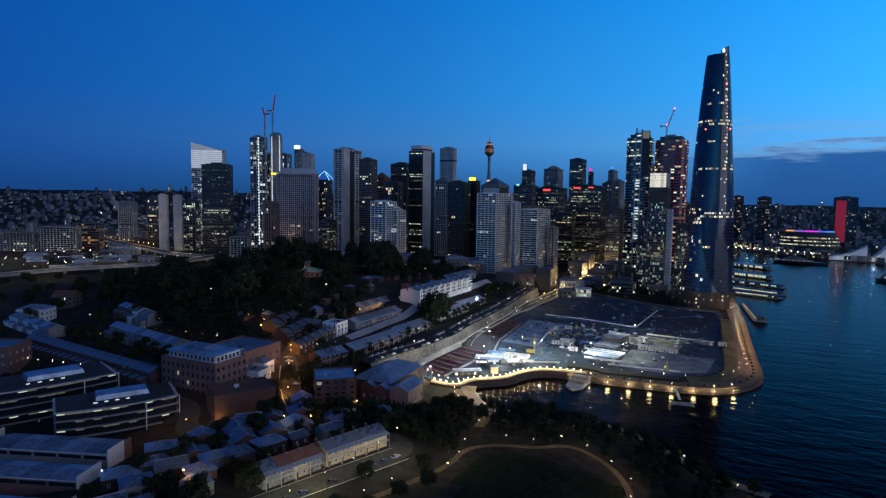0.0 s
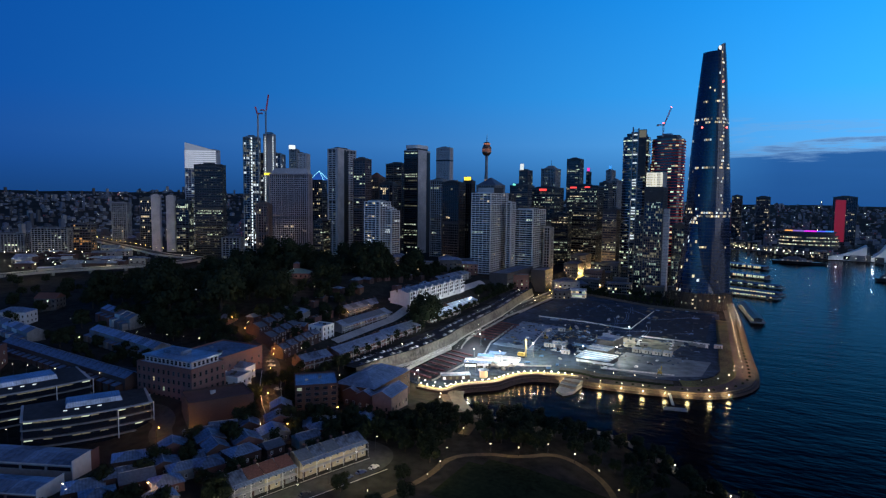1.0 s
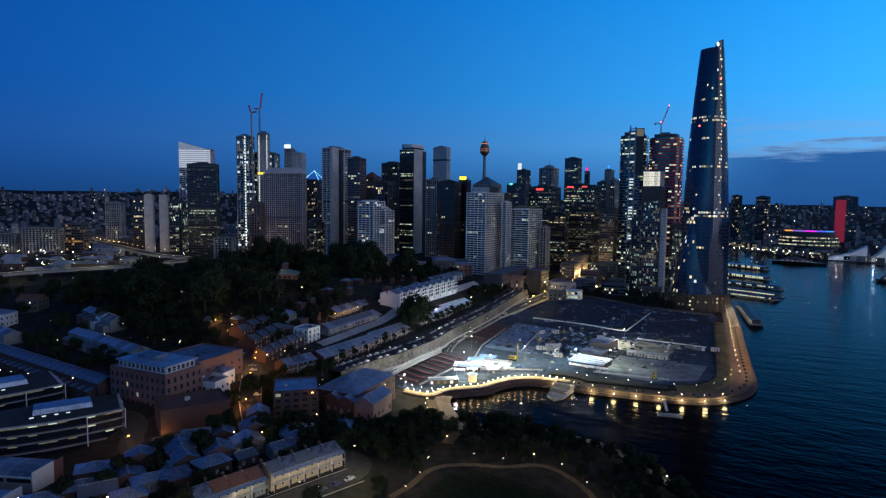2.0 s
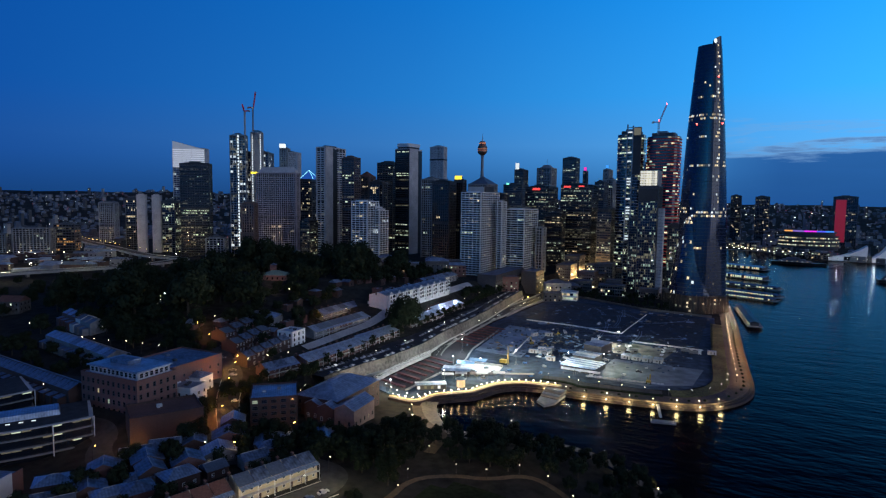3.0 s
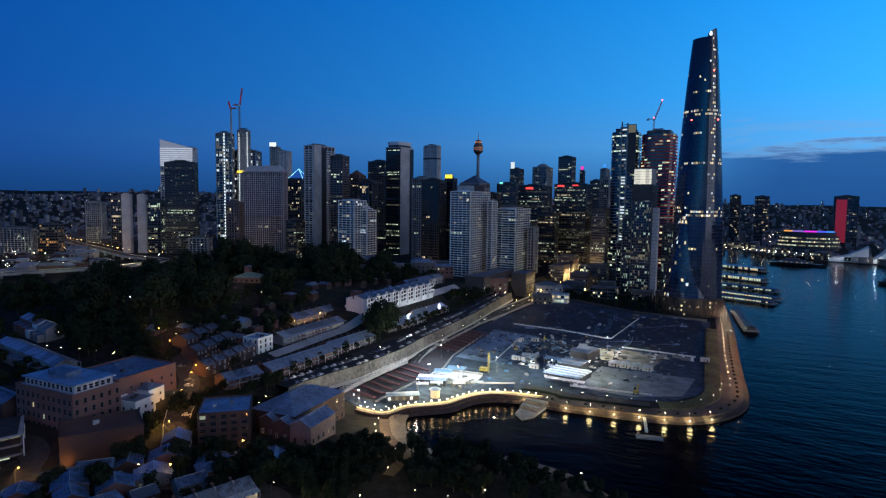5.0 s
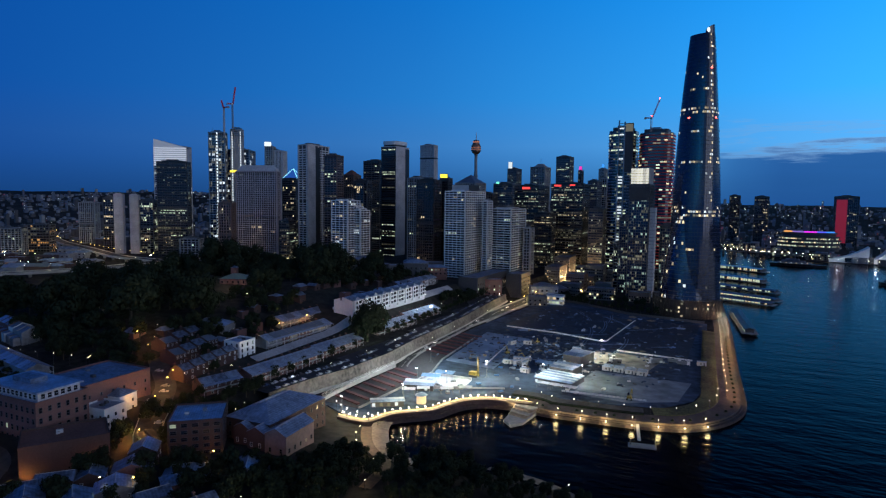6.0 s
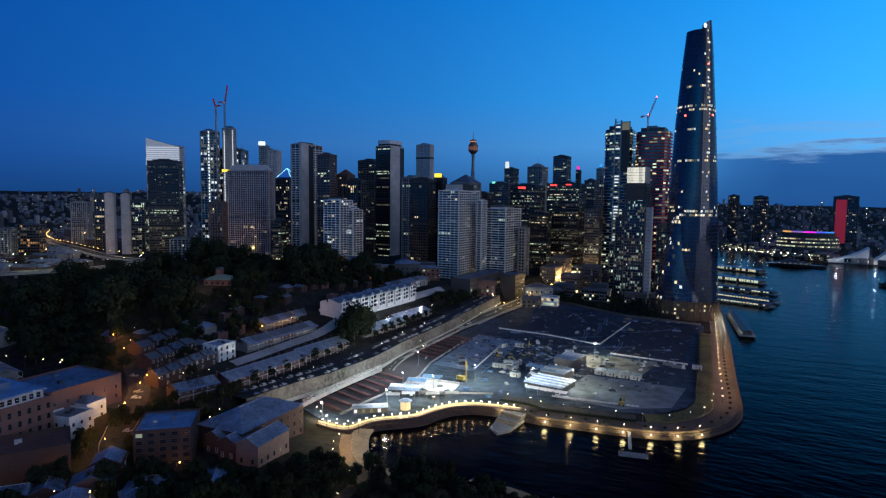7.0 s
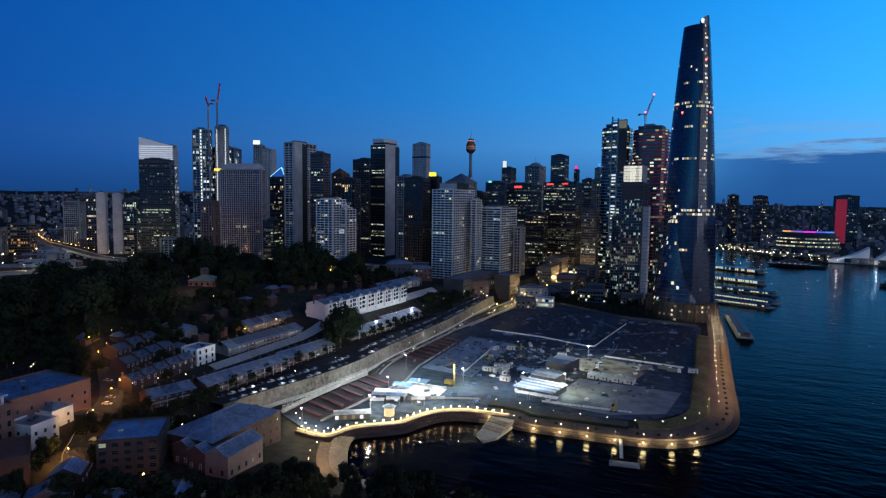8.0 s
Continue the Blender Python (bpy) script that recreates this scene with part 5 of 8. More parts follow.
def terrace_house(label, w, d, storeys, wall, roof, rng, at, gable_front=False, verandah=True, group="", name="terrace_house", near=True, stack=True):
    """A narrow row house: front to -y, ridge across the row, party walls, chimneys, verandah."""
    t = thing(name, label, "house", at, group)
    h = 3.2 * storeys
    b = Build()
    b.box(0, 0, -4, w, d, h, wall)
    b.ob("wall", t)
    b = Build()
    b.gable(0.15, 0, w - 0.15, d, h, 2.4, roof, "x", 0.0)
    b.ob("roof", t)
    b = Build()
    c = d / 2
    b.face([(-0.15, -0.1, h), (-0.15, d + 0.1, h), (-0.15, c, h + 2.55)], wall)
    b.prism([(-0.15, -0.1), (0.15, -0.1), (0.15, d + 0.1), (-0.15, d + 0.1)], h - 0.3, h + 0.1, wall, [(-0.15, -0.1), (0.15, -0.1), (0.15, d + 0.1), (-0.15, d + 0.1)])
    b.prism([(-0.15, c - 2.5), (0.15, c - 2.5), (0.15, c + 2.5), (-0.15, c + 2.5)], h, h + 2.55, wall, [(-0.15, c - 0.3), (0.15, c - 0.3), (0.15, c + 0.3), (-0.15, c + 0.3)])
    b.ob("party_wall", t)
    if stack:
        yy = c + 1.2
        b = Build()
        b.box(-0.35, yy, h, 0.35, yy + 1.1, h + 2.9, BRICK_DARK)
        b.box(-0.45, yy - 0.1, h + 2.9, 0.45, yy + 1.2, h + 3.1, BRICK)
        for q in (0.25, 0.75):
            b.rod((0, yy + q, h + 3.1), (0, yy + q, h + 3.5), 0.14, TILE_RED, 6)
        b.ob("chimney", t)
    front = lambda u, v, o: (u, -o, v)
    back = lambda u, v, o: (w - u, d + o, v)
    n = 2 if w < 8 else 3
    for s in range(storeys):
        for k in range(n):
            u = w * (k + 0.5) / n
            if s == 0 and k == 0:
                dd = Build()
                dd.box(u - 0.5, -0.08, 0, u + 0.5, 0.0, 2.2, BRICK_DARK)
                dd.ob("door", t)
                continue
            lit = rng.choice((LIT_WARM, LIT_DIM, LIT_WARM)) if rng.random() < 0.05 else None
            window_parts(t, u, 3.2 * s + 0.9, 1.1, 1.8, front, lit, WHITE, near)
    if verandah:
        b = Build()
        b.box(0.1, -1.8, 2.9, w - 0.1, -0.0, 3.05, CONC_PALE)
        b.face([(0, -2.0, h - 0.7), (w, -2.0, h - 0.7), (w, 0, h - 0.1), (0, 0, h - 0.1)], TIN)
        for u in (0.15, w - 0.15):
            b.rod((u, -1.8, 0), (u, -1.8, h - 0.6), 0.07, WHITE, 5)
        b.ob("verandah", t, label="iron-roofed verandah")
    if gable_front:
        # projecting gabled bay and deep balconies
        b = Build()
        b.box(w * 0.08, -1.6, -2, w * 0.48, 0, h + 0.6, wall)
        b.gable(w * 0.08, -1.6, w * 0.48, d * 0.4, h + 0.6, 2.4, roof, "y", 0.2)
        b.face([(w * 0.08, -1.62, h + 0.6), (w * 0.48, -1.62, h + 0.6), (w * 0.28, -1.85, h + 3.2)], wall)
        b.ob("gabled_bay", t, label="projecting gabled bay")
        bayput = lambda u, v, o: (w * 0.08 + u, -1.6 - o, v)
        for s in range(storeys):
            window_parts(t, w * 0.2, 3.2 * s + 0.8, 2.0, 2.0, bayput, rng.choice((None, None, None, LIT_DIM)), CONC_DARK, near)
            b = Build()
            b.box(w * 0.5, -1.5, 3.2 * s - 0.1, w * 0.98, 0, 3.2 * s + 0.12, wall)
            b.box(w * 0.5, -1.5, 3.2 * s + 0.12, w * 0.98, -1.4, 3.2 * s + 1.0, wall)
            b.box(w * 0.5, -0.1, 3.2 * s + 0.3, w * 0.96, -0.02, 3.2 * s + 2.7, GLASS)
            b.ob("balcony", t)
    b = Build()
    b.box(w * 0.3, d, -4, w - 0.2, d + 4, 3.0, wall)
    b.face([(w * 0.3, d, 3.9), (w * 0.3, d + 4.1, 3.1), (w, d + 4.1, 3.1), (w, d, 3.9)], TIN_DARK)
    b.ob("rear_wing", t)
    return t


def row_of_houses(label, x, y, heading, count, w, d, storeys, walls, roofs, seed, base=None, group="", gable_every=0, verandah=True, stack=True):
    """Terrace houses side by side; heading: the way their fronts face, degrees from -y."""
    rng = random.Random(seed)
    made = {}
    a = radians(heading)
    for k in range(count):
        px, py = x + math.cos(a) * w * k, y + math.sin(a) * w * k
        z = (land_z(px, py) if base is None else base) + 0.05
        key = (rng.randrange(3), rng.randrange(len(walls)), rng.randrange(len(roofs)))
        m = pose(px, py, z, 0, 0, heading)
        if key in made:
            copy_thing(made[key], m)
        else:
            made[key] = terrace_house(label, w, d, storeys, walls[key[1]], roofs[key[2]], random.Random(seed + key[0]), m, bool(gable_every), verandah and not gable_every, group, near=abs(x) < 200, stack=stack)


CREAM = mat("cream_render", (0.50, 0.42, 0.30), 0.85)
PINKISH = mat("pink_render", (0.22, 0.16, 0.145), 0.85)
GREY_R = mat("grey_render", (0.24, 0.24, 0.25), 0.85)

# low terraces on the street above the stone face, then the upper rows
row_of_houses("two-storey brick terrace house with iron roof and chimneys", -236.5, 322, 90, 9, 6.4, 13, 2, [BRICK, PINKISH, BRICK], [TIN, TIN], 1, 11.3, "lower terrace row")
row_of_houses("two-storey brick terrace house with iron roof and chimneys", -239.5, 380, 90, 7, 6.4, 13, 2, [BRICK, PINKISH], [TIN, TIN], 2, 11.3, "lower terrace row")
row_of_houses("two-storey brick terrace house with iron roof and chimneys", -245, 452, 90, 8, 6.4, 13, 2, [PINKISH, BRICK], [TIN, TIN], 3, 11.3, "lower terrace row")
row_of_houses("two-storey brick terrace house with iron roof and chimneys", -251.5, 504, 90, 8, 6.4, 13, 2, [PINKISH, BRICK], [TIN, TIN], 4, 11.3, "lower terrace row")
row_of_houses("three-storey white rendered terrace house with front gable", -263, 446, 92, 9, 12.2, 17, 3, [WHITE, WHITE], [TIN, TIN], 5, 27.5, "white terrace row", 1)
row_of_houses("two-storey rendered terrace house with slate roof", -265, 362, 92, 9, 7.2, 12, 2, [GREY_R, PINKISH, CREAM, BRICK], [SLATE, TIN, SLATE], 6, 18.3, "upper terrace row")
row_of_houses("two-storey rendered terrace house with slate roof", -288, 398, 92, 9, 8, 11, 2, [GREY_R, BRICK], [SLATE, TIN], 7, 22, "upper terrace row")
row_of_houses("two-storey rendered terrace house with slate roof", -296, 560, 92, 9, 8, 12, 2, [GREY_R, BRICK, WHITE], [SLATE, TIN], 8, 27, "upper terrace row")
row_of_houses("small brick corner house with dark iron roof", -262, 300, 92, 5, 7.5, 10, 2, [BRICK_DARK, BRICK_DARK, GREY_R], [TIN_DARK, TIN_DARK], 61, None, "junction row", 0, False)
row_of_houses("small brick house with iron roof above the cutting", -243, 296, 80, 3, 7.5, 10, 2, [BRICK, BRICK_DARK], [TIN, TIN_DARK], 62, 11.3, "lower terrace row")
# long rows on the far side of the junction
row_of_houses("two-storey terrace house with iron roof and pale party walls", -318, 263, 172, 12, 7.0, 11, 2, [GREY_R, PINKISH, GREY_R], [TIN, TIN_DARK], 9, 18.0, "hill terrace row", 0, True, False)
row_of_houses("two-storey terrace house with iron roof and pale party walls", -286, 222, 176, 20, 7.0, 10, 2, [BRICK_DARK, BRICK_DARK], [TIN_DARK, TIN_DARK], 10, 15, "hill terrace row", 0, True, False)
# cream terraces on the park street
row_of_houses("cream two-storey terrace house lit by street lamps", -155.5, 163, 75, 4, 6.2, 10, 2, [CREAM, CREAM, GREY_R], [SLATE, TIN_DARK, TILE_RED], 11, None, "park street row", 0)
row_of_houses("cream two-storey terrace house lit by street lamps", -148.5, 189, 75, 5, 6.2, 10, 2, [CREAM, CREAM, GREY_R], [TIN_DARK, SLATE], 12, None, "park street row", 0)
row_of_houses("two-storey brick house with slate roof", -395, 300, 170, 6, 8, 11, 2, [GREY_R, BRICK, WHITE], [SLATE, TIN], 15, None, "hill terrace row", 0, False, False)
row_of_houses("two-storey house with iron roof", -430, 250, 172, 8, 9, 11, 2, [WHITE, GREY_R], [TIN, SLATE], 16, None, "hill terrace row", 0, False, False)
row_of_houses("two-storey house with iron roof", -300, 318, 95, 3, 9, 12, 2, [BRICK_DARK, BRICK_DARK], [TIN_DARK, SLATE], 17, None, "junction row", 0, False)
row_of_houses("two-storey house with iron roof", -284, 312, 95, 4, 8, 12, 2, [BRICK_DARK, BRICK_DARK], [TIN_DARK, SLATE], 18, None, "junction row", 0, False)


def block(name, label, x, y, rot, w, d, z, h, wall, roof_kind, roofm, win=(1.3, 1.7), bay=3.4, storey=3.5, lit=0.06, frame=WHITE, sides="fr", rng_seed=1, parapet=True, near=True):
    """A free-standing building with framed windows of its own on the sides that show; x, y: front left corner."""
    t = thing(name, label, "building", pose(x, y, z, 0, 0, rot))
    near = near and math.hypot(x, y - 100) < 420
    rng = random.Random(rng_seed)
    b = Build()
    b.box(0, 0, -5, w, d, h, wall)
    b.ob("wall", t)
    b = Build()
    if roof_kind == "flat":
        b.box(0.3, 0.3, h, w - 0.3, d - 0.3, h + 0.25, roofm)
        b.ob("roof", t)
        if parapet:
            for q in ((-0.1, -0.1, w + 0.1, 0.3), (-0.1, d - 0.3, w + 0.1, d + 0.1), (-0.1, 0.3, 0.3, d - 0.3), (w - 0.3, 0.3, w + 0.1, d - 0.3)):
                b = Build()
                b.box(q[0], q[1], h, q[2], q[3], h + 0.9, wall)
                b.ob("parapet", t)
    elif roof_kind == "hip":
        b.hip(0, 0, w, d, h, min(w, d) * 0.22, roofm)
        b.ob("roof", t)
    else:
        b.gable(0, 0, w, d, h, min(w, d) * 0.28, roofm, roof_kind)
        b.ob("roof", t)
        if roof_kind == "y":
            g = Build()
            g.face([(0, -0.32, h), (w, -0.32, h), (w / 2, -0.32, h + min(w, d) * 0.28 - 0.1)], wall)
            g.ob("gable_wall", t)
    if near:
        q = rng.choice((0.25, 0.5, 0.7))
        if roof_kind == "flat":
            for k in range(2):
                b = Build()
                u, v = w * (q if k else 1 - q) * 0.8, d * rng.uniform(0.25, 0.65)
                b.box(u, v, h + 0.2, u + rng.uniform(1.2, 2.6), v + rng.uniform(1.0, 2.0), h + rng.uniform(0.9, 1.7), rng.choice((STEEL, CONC_PALE, CONC_DARK)))
                b.ob("roof_unit", t)
        else:
            b = Build()
            rise = min(w, d) * (0.22 if roof_kind == "hip" else 0.28)
            if roof_kind == "y" or (roof_kind == "hip" and d > w):
                e = w / 2 if roof_kind == "hip" else 0
                b.rod((w / 2, e, h + rise), (w / 2, d - e, h + rise), 0.13, CONC_PALE, 5)
            else:
                e = d / 2 if roof_kind == "hip" else 0
                b.rod((e, d / 2, h + rise), (w - e, d / 2, h + rise), 0.13, CONC_PALE, 5)
            b.ob("ridge_cap", t)
    near = near and math.hypot(x, y - 100) < 215
    faces = {"f": (w, lambda u, v, o: (u, -o, v)), "r": (d, lambda u, v, o: (w + o, u, v)), "l": (d, lambda u, v, o: (-o, d - u, v))}
    far_panes = Build()
    for s in sides:
        L, put = faces[s]
        n = max(1, int(L / bay))
        if math.hypot(x, y - 100) > 480:
            # too far off to pick windows apart
            for f in range(max(1, int(h / storey))):
                for k in range(n):
                    u, v = L * (k + 0.5) / n, storey * f + 1.0
                    m = rng.choice((LIT_WARM, LIT_DIM, LIT_COOL)) if rng.random() < lit else GLASS
                    far_panes.face([put(u - win[0] / 2, v, 0.06), put(u + win[0] / 2, v, 0.06), put(u + win[0] / 2, v + win[1], 0.06), put(u - win[0] / 2, v + win[1], 0.06)], m)
            continue
        for f in range(max(1, int(h / storey))):
            for k in range(n):
                window_parts(t, L * (k + 0.5) / n, storey * f + 1.0, win[0], win[1], put, rng.choice((LIT_WARM, LIT_DIM, LIT_COOL)) if rng.random() < lit else None, frame, near)
            if not near:
                continue
            b = Build()
            c = [put(0, storey * f + storey - 0.25, 0.0), put(L, storey * f + storey - 0.25, 0.0), put(L, storey * f + storey - 0.25, 0.16), put(0, storey * f + storey - 0.25, 0.16)]
            e = [tuple(Vector(p) + Vector((0, 0, 0.28))) for p in c]
            b.face(c[::-1], wall)
            b.face(e, wall)
            b.face([c[3], c[2], e[2], e[3]], wall)
            b.ob("string_course", t)
    if far_panes.f:
        far_panes.ob("glazing", t, kind="stuff")
    return t


# the large brick hotel with a pale set-back storey
hotel = block("brick_hotel", "large red-brown brick hotel with a pale glazed top storey", -281, 215, 4, 38, 22, 13, 17.5, BRICK, "flat", TIN, (1.5, 2.3), 3.2, 4.2, 0.04, CONC_DARK, "frl", 21)
b = Build()
b.box(3, 2.5, 17.7, 35.5, 20, 21, CONC_PALE)
b.box(2, 1.5, 21, 36.5, 21, 21.6, TIN)
b.box(10, 8, 21.6, 22, 15, 23.5, TIN_DARK)
b.ob("top_storey", hotel)
put = lambda u, v, o: (3 + u, 2.5 - o, v)
for k in range(11):
    window_parts(hotel, 2.0 + 2.85 * k, 18.2, 2.1, 2.3, put, None, WHITE)
put = lambda u, v, o: (35.5 + o, 2.5 + u, v)
for k in range(6):
    window_parts(hotel, 2.0 + 2.7 * k, 18.2, 2.0, 2.3, put, None, WHITE)
block("brick_wing", "plain brick rear wing with an iron roof", -283, 240, 4, 30, 34, 14, 15, BRICK, "flat", TIN_DARK, (1.1, 1.6), 5, 4.2, 0.02, CONC_DARK, "r", 22)
block("white_house", "small white rendered house with an iron roof", -252, 240, 12, 13, 12, 13, 8.0, WHITE, "flat", TIN, (1.1, 1.5), 3.8, 3.4, 0.0, CONC_DARK, "fr", 23)
block("white_house", "small white house with a grey iron roof", -261, 252, 12, 14, 10, 14, 8.5, WHITE, "hip", TIN, (1.0, 1.4), 3.8, 3.4, 0.0, CONC_DARK, "fr", 24)
block("brick_warehouse", "plain dark brick warehouse with orange-lit base", -227, 203, 61, 29, 20, 9, 12, BRICK_DARK, "flat", TILE_RED, (1.2, 1.4), 7, 6, 0.0, BRICK_DARK, "r", 25)
block("white_corner_house", "three-storey white corner house with a parapet", -276, 339, 4, 12, 13, 17.5, 10, WHITE, "flat", TIN, (1.2, 2.0), 3.5, 3.2, 0.08, CONC_DARK, "fr", 26)
block("brick_apartments", "dark brick apartment block with recessed balconies", -203, 246, 43, 21, 22, 4, 17.5, BRICK_DARK, "flat", TIN, (2.6, 1.7), 4.2, 2.9, 0.05, CONC_DARK, "fr", 27)
# dock warehouses with iron roofs and gabled fronts
block("dock_warehouse", "brick dock warehouse with a large iron roof", -199, 272, 5, 24, 40, 4, 13.5, BRICK_DARK, "hip", TIN, (1.2, 2.0), 4.2, 4.3, 0.03, CONC_DARK, "fr", 28)
block("gabled_warehouse", "gabled brick warehouse wing with iron roof", -191, 269, 8, 8, 12, 4, 11.5, BRICK_DARK, "y", TIN, (1.2, 1.9), 3.6, 4.2, 0.03, WHITE, "fr", 29)
block("gabled_warehouse", "gabled brick warehouse wing with iron roof", -182, 268, 8, 8.5, 16, 4, 11.5, BRICK_DARK, "y", TIN, (1.2, 1.9), 3.6, 4.2, 0.03, WHITE, "fr", 29)
block("gabled_warehouse", "gabled pale warehouse wing with an iron roof", -172, 268, 8, 10.5, 20, 4, 12.5, PINKISH, "y", TIN, (1.2, 1.9), 3.6, 4.2, 0.08, CONC_DARK, "fr", 30)
block("low_shed", "low shed with a bright iron roof beside the park", -180, 226, 40, 16, 12, 8, 4.5, GREY_R, "hip", TIN, (1.0, 1.2), 4, 4, 0, WHITE, "f", 31)
block("low_shed", "low shed with a bright iron roof beside the park", -164, 240, 40, 15, 14, 6, 4.5, GREY_R, "y", TIN, (1.0, 1.2), 4, 4, 0, WHITE, "f", 32)
cot = random.Random(51)
cottages = ((-200, 207, 50), (-193, 216, 50), (-203, 229, 45), (-186, 192, 60), (-176, 182, 75), (-172, 196, 75), (-166, 208, 70), (-178, 168, 70), (-190, 176, 60), (-182, 152, 65), (-172, 143, 70), (-196, 160, 60), (-206, 172, 55), (-200, 146, 60), (-214, 158, 55), (-190, 132, 62), (-176, 126, 70), (-168, 218, 60), (-208, 198, 50), (-184, 204, 55), (-188, 180, 65), (-198, 184, 60), (-208, 186, 58), (-194, 148, 62), (-186, 162, 66), (-204, 134, 60), (-184, 118, 66))
for x, y, r in cottages:
    block("cottage", "small house with a blue-grey iron roof", x, y, r, cot.uniform(8, 13), cot.uniform(7, 10), land_z(x, y), cot.uniform(3.2, 5.2), cot.choice((BRICK_DARK, BRICK_DARK, BRICK, GREY_R)), cot.choice(("hip", "x", "y", "hip")), cot.choice((TIN, TIN, TIN_DARK, TIN_DARK, SLATE)), (1.0, 1.4), 3.6, 3.2, 0.06, WHITE, "fr", cot.randrange(999))
# houses and sheds crowding the slope behind the rows
hs = random.Random(64)
slope = [(-306 - hs.uniform(0, 12), 386 + 13 * k) for k in range(13)] + [(-284 - hs.uniform(0, 6), 470 + 12 * k) for k in range(8)] + [(-286, 346), (-290, 362), (-292, 378), (-318, 330), (-330, 318)]
for x, y in slope:
    wide = hs.uniform(6, 10) if y > 440 or x < -270 else 6
    block("hill_house", "small terrace-side house with an iron roof", x, y, 92 + hs.uniform(-4, 4), wide, hs.uniform(5, 9), max(land_z(x, y), 11), hs.uniform(3.5, 6.5), hs.choice((BRICK, BRICK_DARK, BRICK_DARK, GREY_R if x > -270 else BRICK)), hs.choice(("hip", "x", "y", "flat")), hs.choice((TIN, TIN, TIN_DARK)), (1.0, 1.4), 4.5, 3.2, 0.12, CONC_DARK, "f", hs.randrange(999))
block("clubhouse", "low clubhouse with a long iron roof beside the green", -345, 338, 50, 26, 12, 22, 6, GREY_R, "hip", TIN, (1.4, 1.4), 4, 4, 0.1, WHITE, "fr", 33)
block("clubhouse", "low pale hall with an iron roof", -322, 352, 20, 24, 14, 24, 6.5, GREY_R, "hip", TIN, (1.4, 1.4), 4, 4, 0.1, WHITE, "fr", 34)
obs = block("observatory", "brick observatory building with a copper-green roof", -384, 430, 25, 22, 16, 38, 9, BRICK, "hip", mat("copper_green", (0.16, 0.26, 0.22), 0.6), (1.2, 1.8), 4, 4.5, 0.03, WHITE, "fr", 35)
b = Build()
b.box(6, 8, 9, 10.5, 12.5, 17, BRICK)
b.hip(6, 8, 10.5, 12.5, 17, 1.5, TIN_DARK)
b.ob("time_ball_tower", obs)
block("stone_house", "dark gabled stone house among trees", -540, 300, 30, 18, 14, 20, 8, SANDSTONE, "x", TILE_RED, (1.2, 1.6), 4, 4, 0.05, WHITE, "fr", 36)
block("grand_house", "white house with an iron roof", -505, 255, 30, 22, 14, 18, 9, WHITE, "hip", TIN, (1.2, 1.6), 4, 4, 0.1, WHITE, "fr", 37)
block("brick_hall", "wide brick hall with a flat iron roof", -420, 175, 30, 36, 22, 14, 11, BRICK, "flat", TIN_DARK, (1.2, 1.6), 5, 5, 0.03, WHITE, "fr", 38)


